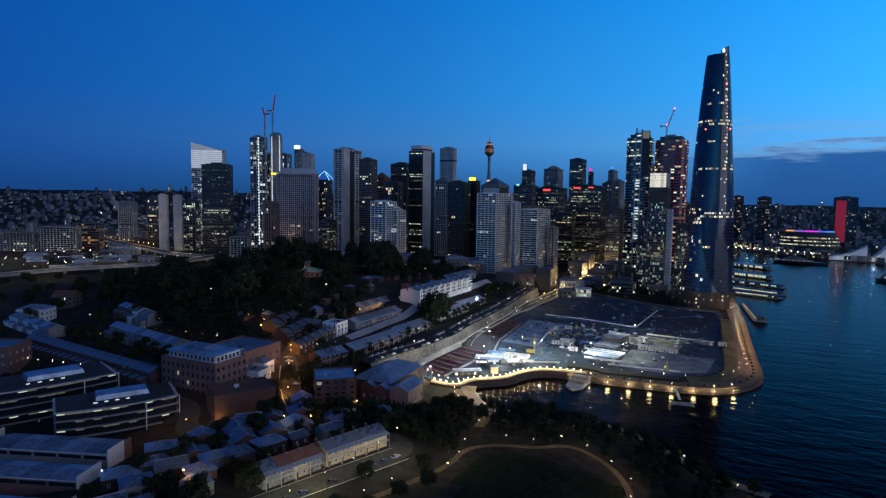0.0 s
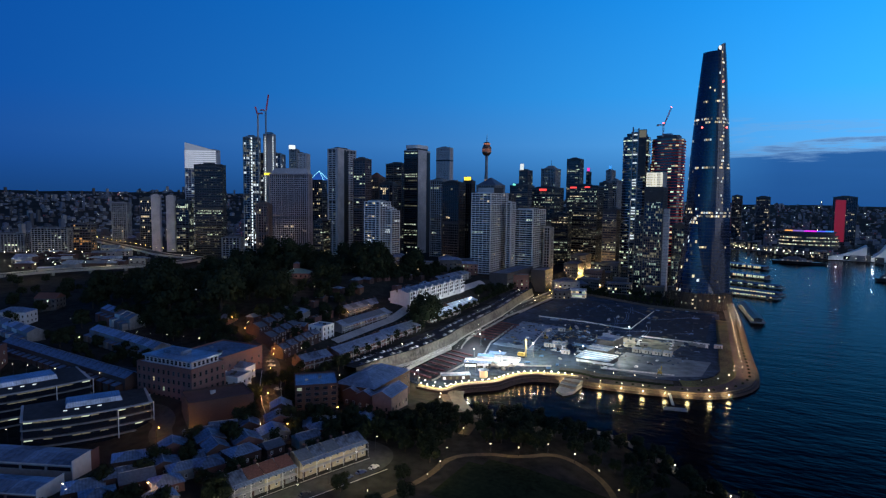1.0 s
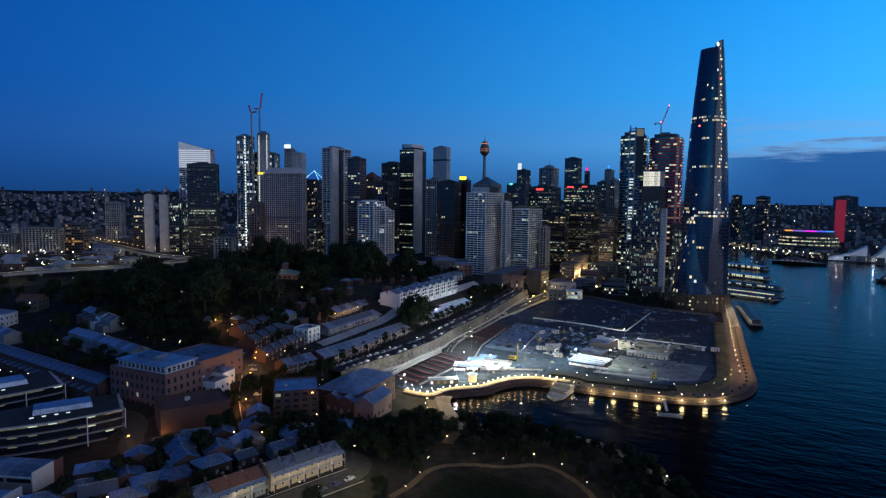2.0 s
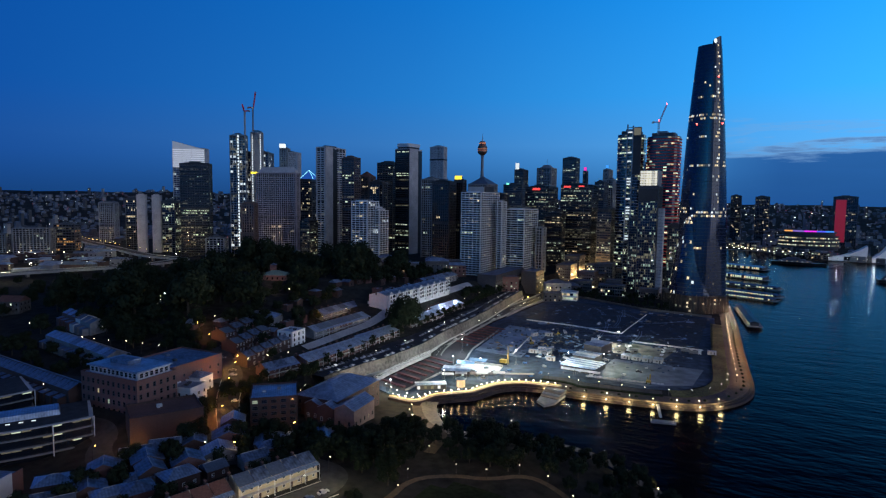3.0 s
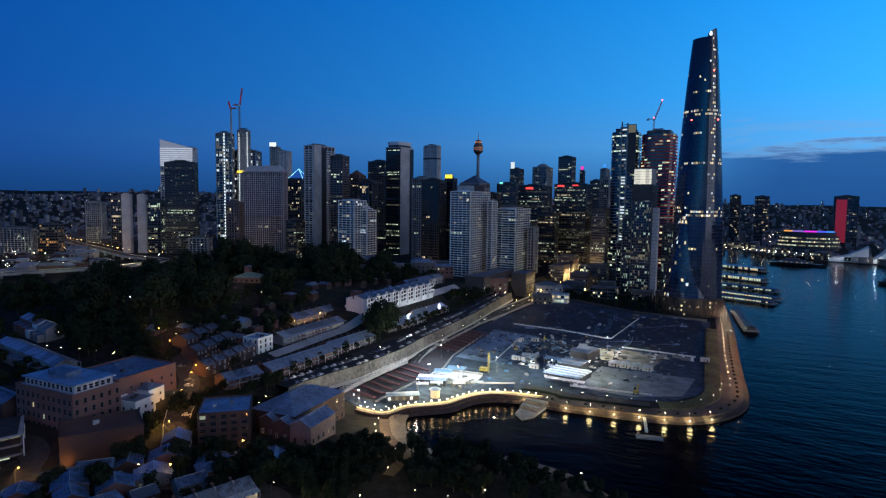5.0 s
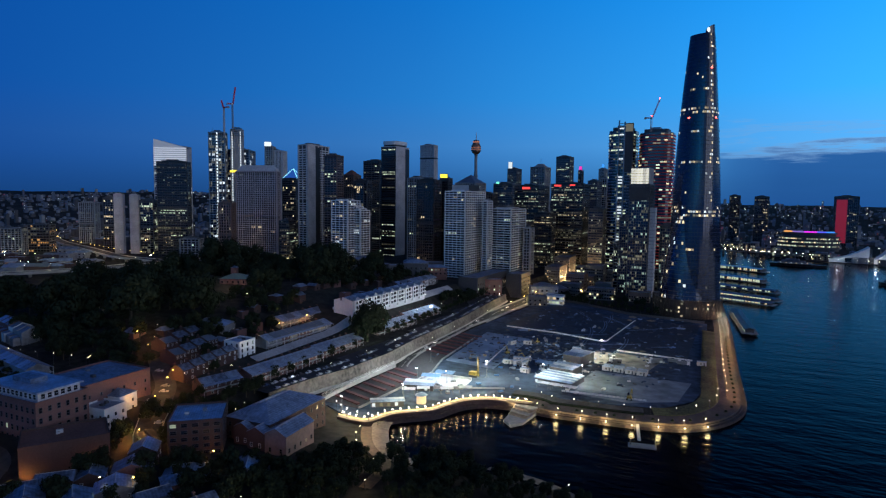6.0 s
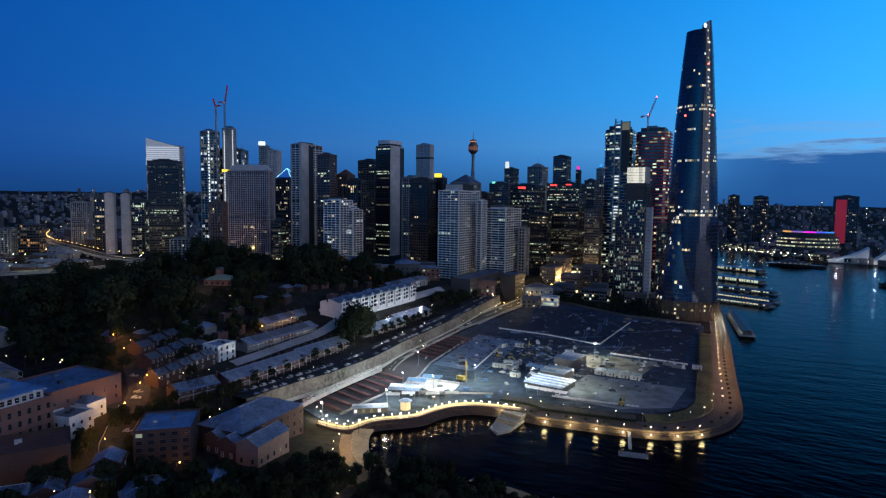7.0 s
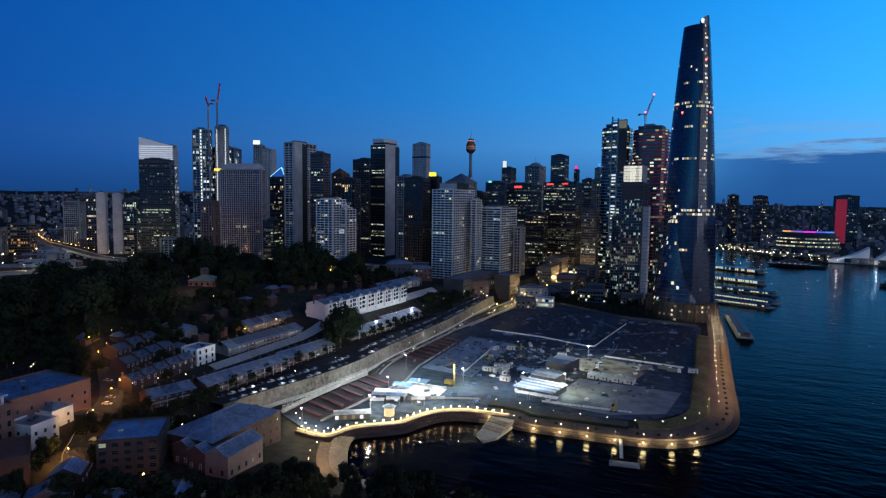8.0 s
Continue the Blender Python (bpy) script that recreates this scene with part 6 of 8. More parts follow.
def band_office(label, x, y, rot, w, d, z, floors, seed, bow=0.0):
    """A modern office: white floor slabs, recessed glazed storeys with lit strips, roof plant."""
    t = thing("office_building", label, "building", pose(x, y, z, 0, 0, rot))
    rng = random.Random(seed)
    n = 14
    fh = 3.9
    fx = [w * k / n for k in range(n + 1)]
    fy = [-bow * (1 - (2 * k / n - 1) ** 2) for k in range(n + 1)]
    for f in range(floors + 1):
        b = Build()
        ring = [(u, v - 0.9) for u, v in zip(fx, fy)] + [(w + 0.9, 0), (w + 0.9, d), (-0.9, d), (-0.9, 0)]
        b.prism(ring, f * fh, f * fh + (0.42 if f == floors else 0.3), CONC_PALE if f == floors else CONCRETE)
        if f == floors:
            b.prism([(0.2 + 0.98 * u, v + 0.3) for u, v in zip(fx, fy)] + [(w - 0.2, d - 0.6), (0.2, d - 0.6)], f * fh + 0.5, f * fh + 0.62, ASPHALT)
        b.ob("floor_slab", t)
    b = Build()
    b.prism([(u, v + 0.6) for u, v in zip(fx, fy)] + [(w, d), (0, d)], -6, floors * fh, GLASS)
    b.ob("glazed_body", t)
    for f in range(floors):
        for k in range(n):
            p = 0.8 if f == floors - 1 else (0.1, 0.35, 0.15, 0.3, 0.25)[f % 5]
            b = Build()
            if rng.random() < p:
                b.face([(fx[k] + 0.2, fy[k] + 0.42, f * fh + 2.9), (fx[k + 1] - 0.1, fy[k + 1] + 0.42, f * fh + 2.9), (fx[k + 1] - 0.1, fy[k + 1] + 0.42, f * fh + 3.4), (fx[k] + 0.2, fy[k] + 0.42, f * fh + 3.4)], rng.choice((LIT_COOL, LIT_DIM, LIT_DIM)))
            m = GLASS
            b.face([(fx[k] + 0.1, fy[k] + 0.5, f * fh + 0.6), (fx[k + 1] - 0.1, fy[k + 1] + 0.5, f * fh + 0.6), (fx[k + 1] - 0.1, fy[k + 1] + 0.5, f * fh + fh), (fx[k] + 0.1, fy[k] + 0.5, f * fh + fh)], m)
            b.ob("window", t)
    b = Build()
    b.box(w * 0.32, d * 0.35, floors * fh + 0.6, w * 0.78, d * 0.8, floors * fh + 2.8, TIN, 0.6)
    b.ob("roof_plant", t, label="blue-grey metal roof plant")
    # slim white portal frame round the end bay, roof lights beside the plant
    for u, v in ((w + 1.1, -0.6), (w + 1.1, d * 0.5), (w * 0.72, fy[10] - 1.1)):
        b = Build()
        b.box(u - 0.2, v - 0.2, 0, u + 0.2, v + 0.2, floors * fh + 0.5, WHITE)
        b.ob("portal_post", t, label="slim white portal post")
    for k in range(4):
        b = Build()
        b.box(w * (0.3 + 0.09 * k), d * 0.2, floors * fh + 0.62, w * (0.3 + 0.09 * k) + 1.6, d * 0.2 + 0.7, floors * fh + 0.9, LIT_WHITE)
        b.ob("roof_light", t, label="lit skylight")
    return t


band_office("modern office with white floor bands and lit top storey", -276, 158, 62, 50, 24, 2.5, 4, 41, 3.0)
band_office("modern office with white floor bands and roof plant", -322, 152, 73, 56, 30, 0.5, 5, 42, 2.0)
def metal_hall(label, x, y, rot, w, d, z, h, bays, end_wall, wall, red=0.0):
    """A long hall under ribbed metal roof bays, with a plain rendered end wall."""
    t = thing("metal_hall", label, "building", pose(x, y, z, 0, 0, rot))
    b = Build()
    b.box(0, 0, -4, w, d, h, wall)
    b.ob("wall", t)
    for k in range(bays):
        b = Build()
        x0, x1 = w * k / bays, w * (k + 1) / bays
        b.gable(x0, 0, x1, d, h, 1.4, TIN if k % 2 else TIN_DARK, "x", 0.05)
        b.ob("roof_bay", t, label="ribbed blue-grey metal roof bay")
        for q in range(5):
            b = Build()
            u = x0 + (x1 - x0) * (q + 0.5) / 5
            b.rod((u, 0, h + 0.08), (u, d / 2, h + 1.46), 0.09, STEEL, 4)
            b.ob("roof_rib", t)
        b = Build()
        b.box(x0 + 0.6, -0.1, h - 2.2, x1 - 0.6, -0.02, h - 0.8, GLASS)
        b.ob("window", t)
    b = Build()
    b.prism([(w, -0.2), (w + 0.35, -0.2), (w + 0.35, d * (1 - red)), (w, d * (1 - red))], -4, h + 1.9, end_wall)
    b.ob("end_wall", t, label="pale rendered end wall")
    if red:
        b = Build()
        b.prism([(w, d * (1 - red)), (w + 0.3, d * (1 - red)), (w + 0.3, d + 0.2), (w, d + 0.2)], -4, h + 1.4, BRICK)
        b.ob("end_wall", t, label="red brick end wall")
    b = Build()
    b.box(-0.1, -0.25, h - 0.25, w, 0.0, h + 0.15, CONC_PALE)
    b.ob("gutter", t)
    return t


metal_hall("long hall with ribbed blue metal roof and white end wall", -276, 130, 23, 53, 15, 4, 9, 5, WHITE, GREY_R, 0.32)
metal_hall("hall with blue metal roof, pale end wall and red base", -258, 114, 23, 46, 13, 4, 8.6, 4, WHITE, BRICK)
metal_hall("low metal-roofed hall behind pale halls", -240, 96, 23, 44, 13, 4, 7.5, 4, CONC_PALE, GREY_R)
metal_hall("wide blue metal-roofed hall in the old port", -322, 108, 23, 44, 20, 4, 8.5, 4, CONC_PALE, GREY_R)
# dark stone stores along the wharf road towards the city
block("stone_store", "long dark stone store along the wharf road", -262, 655, 92, 90, 22, 5, 26, CONC_DARK, "flat", TIN_DARK, (1.4, 1.8), 4.5, 4.4, 0.08, CONC_DARK, "f", 45)
block("stone_store", "grey concrete store block above the wharf road", -243, 728, 92, 32, 18, 5, 24, CONC_DARK, "flat", TIN_DARK, (1.4, 1.8), 4.5, 4.4, 0.05, CONC_DARK, "f", 46)
block("site_office", "two-storey glazed site office with lit rooms", -205, 704, 5, 18, 10, 3.4, 9, WHITE, "flat", TIN, (3.0, 2.4), 3.6, 4.4, 0.9, STEEL, "fr", 47)


# ---- lamps ----
def lamp_post(label, h, bulb, size, arm=0.0, pole=DARK_STEEL, name="street_lamp", group=""):
    """A post with a glowing head, at the origin."""
    t = thing(name, label, "lamp", None, group)
    b = Build()
    b.rod((0, 0, 0), (0, 0, h), 0.11, pole, 6, 0.07)
    b.rod((0, 0, 0), (0, 0, 0.5), 0.2, pole, 6)
    if arm:
        b.rod((0, 0, h), (arm, 0, h + 0.25), 0.06, pole, 5)
    b.ob("pole", t)
    b = Build()
    b.ball((arm, 0, h + 0.25), size, bulb, 4, 8, 0.8)
    b.ob("lamp_head", t, label="glowing lamp head")
    return t


def line_up(master, spots):
    """The first spot takes the master, the rest copies of it."""
    for k, (x, y, z, a) in enumerate(spots):
        if k == 0:
            master.matrix_basis = pose(x, y, z, 0, 0, math.degrees(a))
        else:
            copy_thing(master, pose(x, y, z, 0, 0, math.degrees(a)))


cove_lamps = along(offset(cove, 3.0), 4.4, 1.0)
line_up(lamp_post("warm globe lamp on the curved cove walk", 1.1, BULB_WARM, 0.40, name="promenade_lamp", group="cove walk lamps"), [(x, y, 4.0, a) for x, y, a in cove_lamps])
for k, (x, y, a) in enumerate(cove_lamps):
    lamp(x + 0.9 * math.sin(a), y - 0.9 * math.cos(a), 6.2, COVE_W, WARM, 0.4)
back_lamps = [(-187, 333), (-181, 329), (-175, 326), (-168, 325), (-162, 326), (-157, 327)]
line_up(lamp_post("cool white lamp by the site entrance", 5.0, BULB_COOL, 0.26, name="promenade_lamp", group="site entrance lamps"), [(x, y, 3.6, 0) for x, y in back_lamps])
for x, y in back_lamps[::2]:
    lamp(x, y, 8.2, 1100, WARM, 0.5)
# glowing strip under the handrail of the cove walk
rail = thing("handrail", "steel handrail with a glowing warm light strip", "handrail")
tube("light_strip", [(x, y, 4.9) for x, y in offset(cove, 1.0)], 0.14, STRIP, rail, "glowing strip")
tube("top_rail", [(x, y, 5.15) for x, y in offset(cove, 1.0)], 0.06, STEEL, rail)
for x, y, a in along(offset(cove, 1.0), 2.5, 0.3):
    b = Build()
    b.rod((x, y, 4.0), (x, y, 5.15), 0.05, STEEL, 5)
    b.ob("post", rail)

low_quay = [q for q in quay if q[1] < 450 and q[0] < -12]
spots = along(offset(low_quay, 3.2), 12.5, 5.0)
line_up(lamp_post("low warm lamp on the quay edge", 1.2, BULB_WARM, 0.2, name="promenade_lamp", group="quay edge lamps"), [(x, y, 3.2, a) for x, y, a in spots])
t = thing("wall_lamp", "small warm wall lamp on the quay face", "lamp", None, "quay wall lamps")
b = Build()
b.box(-0.12, -0.05, 2.2, 0.12, 0.4, 2.4, DARK_STEEL)
b.ob("bracket", t)
b = Build()
b.ball((0, -0.15, 2.3), 0.2, BULB_WARM, 4, 7)
b.ob("lamp_head", t, label="glowing lamp head")
wall_lamps = along(offset(low_quay, -0.9), 12.5, 5.0)
line_up(t, [(x, y, 0, a) for x, y, a in wall_lamps])
for x, y, a in wall_lamps:
    lamp(x + 0.5 * math.sin(a), y - 0.5 * math.cos(a), 2.5, 3200, (1.0, 0.80, 0.36), 1.3)
for x, y, a in spots:
    lamp(x, y, 5.6, 120, (1.0, 0.62, 0.36), 0.3)
upper_quay = along(offset([q for q in quay if q[1] < 470], 14.2), 13.0, 4.0)
line_up(lamp_post("warm lamp on the upper promenade", 3.4, BULB_WARM, 0.21, name="promenade_lamp", group="upper promenade lamps"), [(x, y, 3.5, a) for x, y, a in upper_quay])
west_quay = along(offset([q for q in quay if 455 < q[1] < 800], 9.5), 15.0, 3.0)
line_up(lamp_post("warm lamp on the western promenade", 3.8, BULB_WARM, 0.24, name="promenade_lamp", group="western promenade lamps"), [(x, y, 3.2, a) for x, y, a in west_quay])
for x, y, a in west_quay[::1]:
    lamp(x + 5, y - 1, 7.0, 1500, (1.0, 0.56, 0.28), 0.4)
plaza_quay = [q for q in quay if 600 < q[1] < 800]
plaza = [(x, y, 3.2, a) for d in (3.5, 6.5) for x, y, a in along(offset(plaza_quay, d), 13.0, 1.0 + d)]
line_up(lamp_post("bright white lamp on the plaza beside the skyscraper", 4.2, BULB_COOL, 0.17, name="promenade_lamp", group="plaza lamps"), plaza)
for x, y, z, a in plaza[:12:4]:
    lamp(x + 1, y, 8.0, 900, (1.0, 0.86, 0.6), 0.4)
# park path lamps
park = [(-118, 263), (-100, 253), (-88, 255), (-79, 266), (-67, 265), (-55, 258), (-45, 248), (-42, 234), (-37, 226), (-114, 240), (-110, 227), (-109, 215), (-113, 203), (-120, 192), (-123, 179), (-133, 196), (-126, 280), (-142, 268), (-128, 246), (-153, 304), (-146, 295), (-148, 284), (-136, 275), (-158, 314), (-56, 306), (-30, 284), (-8, 266)]
line_up(lamp_post("small warm lamp beside the park path", 3.6, BULB_WARM, 0.2, name="park_lamp", group="park path lamps"), [(x, y, land_z(x, y), 0) for x, y in park])
for x, y in park:
    lamp(x, y, land_z(x, y) + 4.2, 420, (1.0, 0.70, 0.36), 0.3)

# sodium lamps in the port streets
sodium = [(-272, 279, 1800), (-258, 286, 2600), (-243, 268, 2400), (-238, 210, 2600), (-232, 190, 2400), (-222, 246, 3600), (-178, 214, 200), (-200, 236, 2400), (-180, 150, 700), (-306, 312, 700), (-324, 318, 1500), (-282, 392, 1500), (-283, 420, 1500), (-388, 604, 12000), (-362, 610, 5000), (-399, 334, 3000), (-268, 297, 500), (-178, 246, 800)]
line_up(lamp_post("orange sodium street lamp", 6.5, BULB_ORANGE, 0.3, 1.2, group="sodium street lamps"), [(x, y, land_z(x, y), 0.4 * k) for k, (x, y, w) in enumerate(sodium)])
for x, y, w in sodium:
    lamp(x + 0.6, y, land_z(x, y) + 6.2, 1.7 * w, SODIUM if x != -399 else COOL, 0.4)
rng = random.Random(21)
whites = [(edge_x(y) - 2.2, y) for y in range(330, 690, 34)] + [(-138 + rng.uniform(-2, 2), y) for y in range(160, 235, 16)] + [(rng.uniform(-330, -180), rng.uniform(110, 330)) for _ in range(14)] + [(rng.uniform(-560, -330), rng.uniform(200, 620)) for _ in range(18)] + [(-250 - rng.uniform(0, 80), rng.uniform(560, 720)) for _ in range(10)]
whites += [(-300 - 11.5 * k, 214 - 1.2 * k) for k in range(9)] + [(-318 - 12 * k, 282 - 2 * k) for k in range(8)] + [(-260 + 4 * k, 300 + 11 * k) for k in range(3)]
line_up(lamp_post("white street lamp among the houses", 6.0, BULB_WARM, 0.18, 1.0, group="town street lamps"), [(x, y, max(land_z(x, y), 11.3 if x > -250 and y > 330 else 0), rng.uniform(0, 6)) for x, y in whites])
for x, y in ((-139, 172), (-133, 194), (-128, 214), (-148, 150)):
    lamp(x, y, land_z(x, y) + 7, 2600, (1.0, 0.84, 0.48), 0.4)
# low wall lamps at the brick warehouse, and a warm lamp at the site entrance
lamp(-185, 331, 6.5, 1400, SODIUM, 0.3)
# added lights without posts brighten the shore path
for x, y, w in ((-157, 318, 900), (-150, 306, 1100), (-140, 298, 900)):
    lamp(x, y, 7.5, w, (1.0, 0.66, 0.36), 0.3)
for x, y, w in ((-224.2, 202.6, 900), (-213.5, 223, 600), (-240, 212, 900)):
    lamp(x, y, land_z(x, y) + 2.2, w, SODIUM, 0.3)
# added light without a fitting warms the observatory wall
lamp(-366, 414, land_z(-366, 414) + 9, 5000, (1.0, 0.72, 0.55), 0.5)
# street glow between the towers
for x, y, z, w in ((-712, 676, 26, 26000), (-238, 905, 8, 34000), (-240, 960, 8, 44000), (-232, 830, 8, 16000), (-240, 1020, 9, 44000), (-190, 790, 8, 4000), (-150, 765, 8, 3000), (-330, 850, 18, 14000), (-420, 780, 22, 16000), (-500, 745, 24, 16000), (-600, 690, 24, 14000)):
    lamp(x, y, z, w, (1.0, 0.58, 0.22), 1.0)
# wharf road lamps wash the stone face
for y in (352, 378, 404, 430):
    lamp(edge_x(y) + 5.5, y, 8.5, 520, (0.95, 0.92, 0.88), 0.5)
for y in list(range(470, 640, 40)):
    k = [q for q in road_line if q[1] <= y][-1]
    lamp(k[0] + 1, y, 9.5, 1300, (0.95, 0.92, 0.88), 0.5)
line_up(lamp_post("tall white lamp on the wharf road", 8.0, BULB_WARM, 0.14, 1.5, group="wharf road lamps"), [([q for q in road_line if q[1] <= y][-1][0] + 7.5, y, 3.9, math.pi) for y in range(470, 640, 40)])
for y in range(650, 960, 38):
    k = [q for q in road_line if q[1] <= y][-1]
    lamp(k[0] + 3, y, 7, 7500, (1.0, 0.74, 0.34), 0.6)
line_up(lamp_post("tall yellow lamp on the wharf road", 8.0, BULB_ORANGE, 0.5, 1.5, group="wharf road lamps"), [([q for q in road_line if q[1] <= y][-1][0] + 7, y, 3.9, math.pi) for y in range(650, 960, 38)])


# ---- the building site ----
def flood_mast(x, y, h, watts, colour=COOL, heads=2):
    t = thing("floodlight_mast", "site floodlight mast with bright white heads", "floodlight", pose(x, y, 3.3))
    b = Build()
    b.rod((0, 0, 0), (0, 0, h), 0.16, STEEL, 6, 0.1)
    for k in range(3):
        w = 2 * math.pi * k / 3
        b.rod((1.4 * math.cos(w), 1.4 * math.sin(w), 0), (0, 0, 2.2), 0.08, STEEL, 4)
    b.ob("mast", t)
    for k in range(heads):
        b = Build()
        b.box(-0.7 + 0.75 * k, -0.3, h - 0.1, -0.1 + 0.75 * k, 0.1, h + 0.4, BULB_COOL)
        b.box(-0.75 + 0.75 * k, 0.1, h - 0.15, -0.05 + 0.75 * k, 0.25, h + 0.45, DARK_STEEL)
        b.ob("flood_head", t)
    lamp(x, y - 1.2, 3.3 + h + 0.3, 1.3 * watts, colour, 0.5)


for x, y, h, w, c in [(-98, 518, 11, SITE_W * 1.2, (1.0, 0.95, 0.70)), (-92, 449, 10, SITE_W * 0.8, (1.0, 0.96, 0.72)), (-112, 436, 11, SITE_W * 0.5, COOL), (-193, 440, 9, SITE_W * 0.4, COOL), (-146, 428, 10, SITE_W * 1.6, (1.0, 0.98, 0.80)), (-178, 398, 8, SITE_W * 1.3, COOL), (-160, 402, 8, SITE_W * 1.3, (0.92, 1.0, 0.92)), (-166, 364, 9, SITE_W * 0.9, (1.0, 0.97, 0.85)), (-186, 336, 7, SITE_W * 0.25, COOL)]:
    flood_mast(x, y, h, w, c, 1)

SHEET = mat("white_sheet_roof", (0.62, 0.66, 0.70), 0.45, 0.1, vary=0.3, grain=0.5)


def site_shed(x, y, rot, w, d, h, bays, label):
    """A site shed: ribbed sheet roof in bays over framed walls with lit openings."""
    t = thing("site_shed", label, "shed", pose(x, y, 3.3, 0, 0, rot))
    b = Build()
    b.box(0.3, 0.3, 0, w - 0.3, d - 0.3, h, CONC_DARK)
    b.ob("wall", t)
    for k in range(bays):
        b = Build()
        y0, y1 = d * k / bays, d * (k + 1) / bays
        b.gable(0, y0, w, y1, h, 0.9, SHEET if k % 2 else TIN, "x", 0.1)
        b.ob("roof_bay", t)
    for k in range(int(w / 4)):
        b = Build()
        b.box(4 * k + 0.8, 0.2, 0.4, 4 * k + 2.4, 0.26, 2.2, LIT_DIM if k % 3 else LIT_WHITE)
        b.ob("lit_opening", t)


site_shed(-117, 433, -6, 24, 20, 3.4, 8, "large site shed with ribbed pale roof and lit front")
site_shed(-116, 457, -6, 16, 16, 4.5, 3, "pale site shed with a ribbed roof")
site_shed(-116, 484, -10, 14, 20, 6.5, 2, "tall pale site shed with a sheet roof")
site_shed(-175, 346, 38, 18, 6, 2.8, 2, "long pale site shed beside the cove walk")
site_shed(-177, 380, 20, 18, 12, 3.2, 2, "blue-grey sheet roofed site shed")


def crew_hut(label):
    t = thing("crew_hut", label, "hut", None, "row of crew huts")
    b = Build()
    b.box(0, 0, 0.3, 6, 2.6, 3.0, APTWALL)
    b.box(-0.08, -0.08, 3.0, 6.08, 2.68, 3.15, TIN)
    b.ob("cabin", t)
    for u in (0.3, 5.4):
        b = Build()
        b.box(u, 0.2, 0, u + 0.3, 2.4, 0.3, CONC_DARK)
        b.ob("skid", t)
    b = Build()
    b.box(2.0, -0.06, 1.2, 3.2, 0.0, 2.2, LIT_DIM)
    b.ob("window", t)
    b = Build()
    b.box(4.2, -0.06, 0.4, 5.0, 0.0, 2.4, CONC_DARK)
    b.ob("door", t)
    return t


hut_spots = [(-88 + 7.2 * (k % 4), 480 + 4.2 * (k // 4), 3.4, 0) for k in range(8)] + [(-150 + 4 * k, 462 + 9 * (k % 2), 3.4, 0.4 * k) for k in range(5)] + [(-165, 512, 3.4, 1.2), (-158, 520, 3.4, 0.2), (-120, 520, 3.4, 0.1), (-132, 448, 3.4, 0.0), (-36, 524, 3.6, 0.1)]
line_up(crew_hut("white portable crew hut on the building site"), hut_spots)


def excavator(label):
    """Tracks, house, boom, stick and bucket."""
    t = thing("excavator", label, "excavator", None, "site machines")
    for s in (-1.2, 1.2):
        b = Build()
        b.box(-1.9, s - 0.35, 0, 1.9, s + 0.35, 0.9, RUBBER, 0.12)
        b.ob("track", t)
    b = Build()
    b.box(-1.8, -1.3, 1.0, 1.2, 1.3, 2.1, YELLOW, 0.1)
    b.ob("house", t)
    b = Build()
    b.box(0.2, 0.3, 2.1, 1.5, 1.3, 3.4, GLASS, 0.12)
    b.ob("cab", t)
    b = Build()
    b.rod((1.0, -0.3, 1.9), (3.6, -0.3, 4.8), 0.28, YELLOW, 5)
    b.rod((3.6, -0.3, 4.8), (5.6, -0.3, 4.2), 0.24, YELLOW, 5)
    b.ob("boom", t)
    b = Build()
    b.rod((5.5, -0.3, 4.4), (6.2, -0.3, 1.6), 0.2, YELLOW, 5)
    b.ob("stick", t)
    b = Build()
    b.box(5.6, -0.8, 0.6, 6.7, 0.2, 1.6, STEEL, 0.15)
    b.ob("bucket", t)
    return t


line_up(excavator("yellow tracked excavator on the building site"), [(-157, 487, 3.5, 2.2), (-140, 480, 3.4, 4.0), (-60, 430, 3.45, 1.6), (-150, 530, 3.4, 5.0)])

t = thing("piling_rig", "tall yellow piling rig under floodlight", "rig", pose(-153, 425, 3.3))
for s in (-1.6, 1.6):
    b = Build()
    b.box(-2.6, s - 0.5, 0, 2.6, s + 0.5, 1.1, RUBBER, 0.15)
    b.ob("track", t)
b = Build()
b.box(-3.2, -1.7, 1.2, 1.5, 1.7, 3.2, YELLOW, 0.1)
b.ob("house", t)
b = Build()
for i, j in ((-0.4, -0.4), (0.4, -0.4), (0.4, 0.4), (-0.4, 0.4)):
    b.rod((2.4 + i, j, 0.5), (2.4 + i, j, 13), 0.09, YELLOW, 4)
    for k in range(10):
        b.rod((2.4 + i, j, 0.6 + 1.2 * k), (2.4 - j, i, 1.8 + 1.2 * k), 0.05, YELLOW, 3)
b.ob("leader_mast", t)
b = Build()
b.rod((2.4, 0, 0.2), (2.4, 0, 11), 0.22, STEEL, 6)
b.ob("auger", t)

# round lit kiosk at the cove
t = thing("lit_kiosk", "small octagonal kiosk glowing warm on the cove walk", "kiosk", pose(-156, 366, 3.4))
b = Build()
b.prism(ringed(8, lambda w: (2.6 * math.cos(w), 2.6 * math.sin(w))), 0, 4.5, glow("kiosk_wall", (1.0, 0.62, 0.30), 0.5, 0, (0.5, 0.4, 0.3)))
b.ob("wall", t)
b = Build()
b.prism(ringed(8, lambda w: (3.6 * math.cos(w), 3.6 * math.sin(w))), 4.5, 5.8, TIN, ringed(8, lambda w: (0.6 * math.cos(w), 0.6 * math.sin(w))))
b.ob("roof", t)

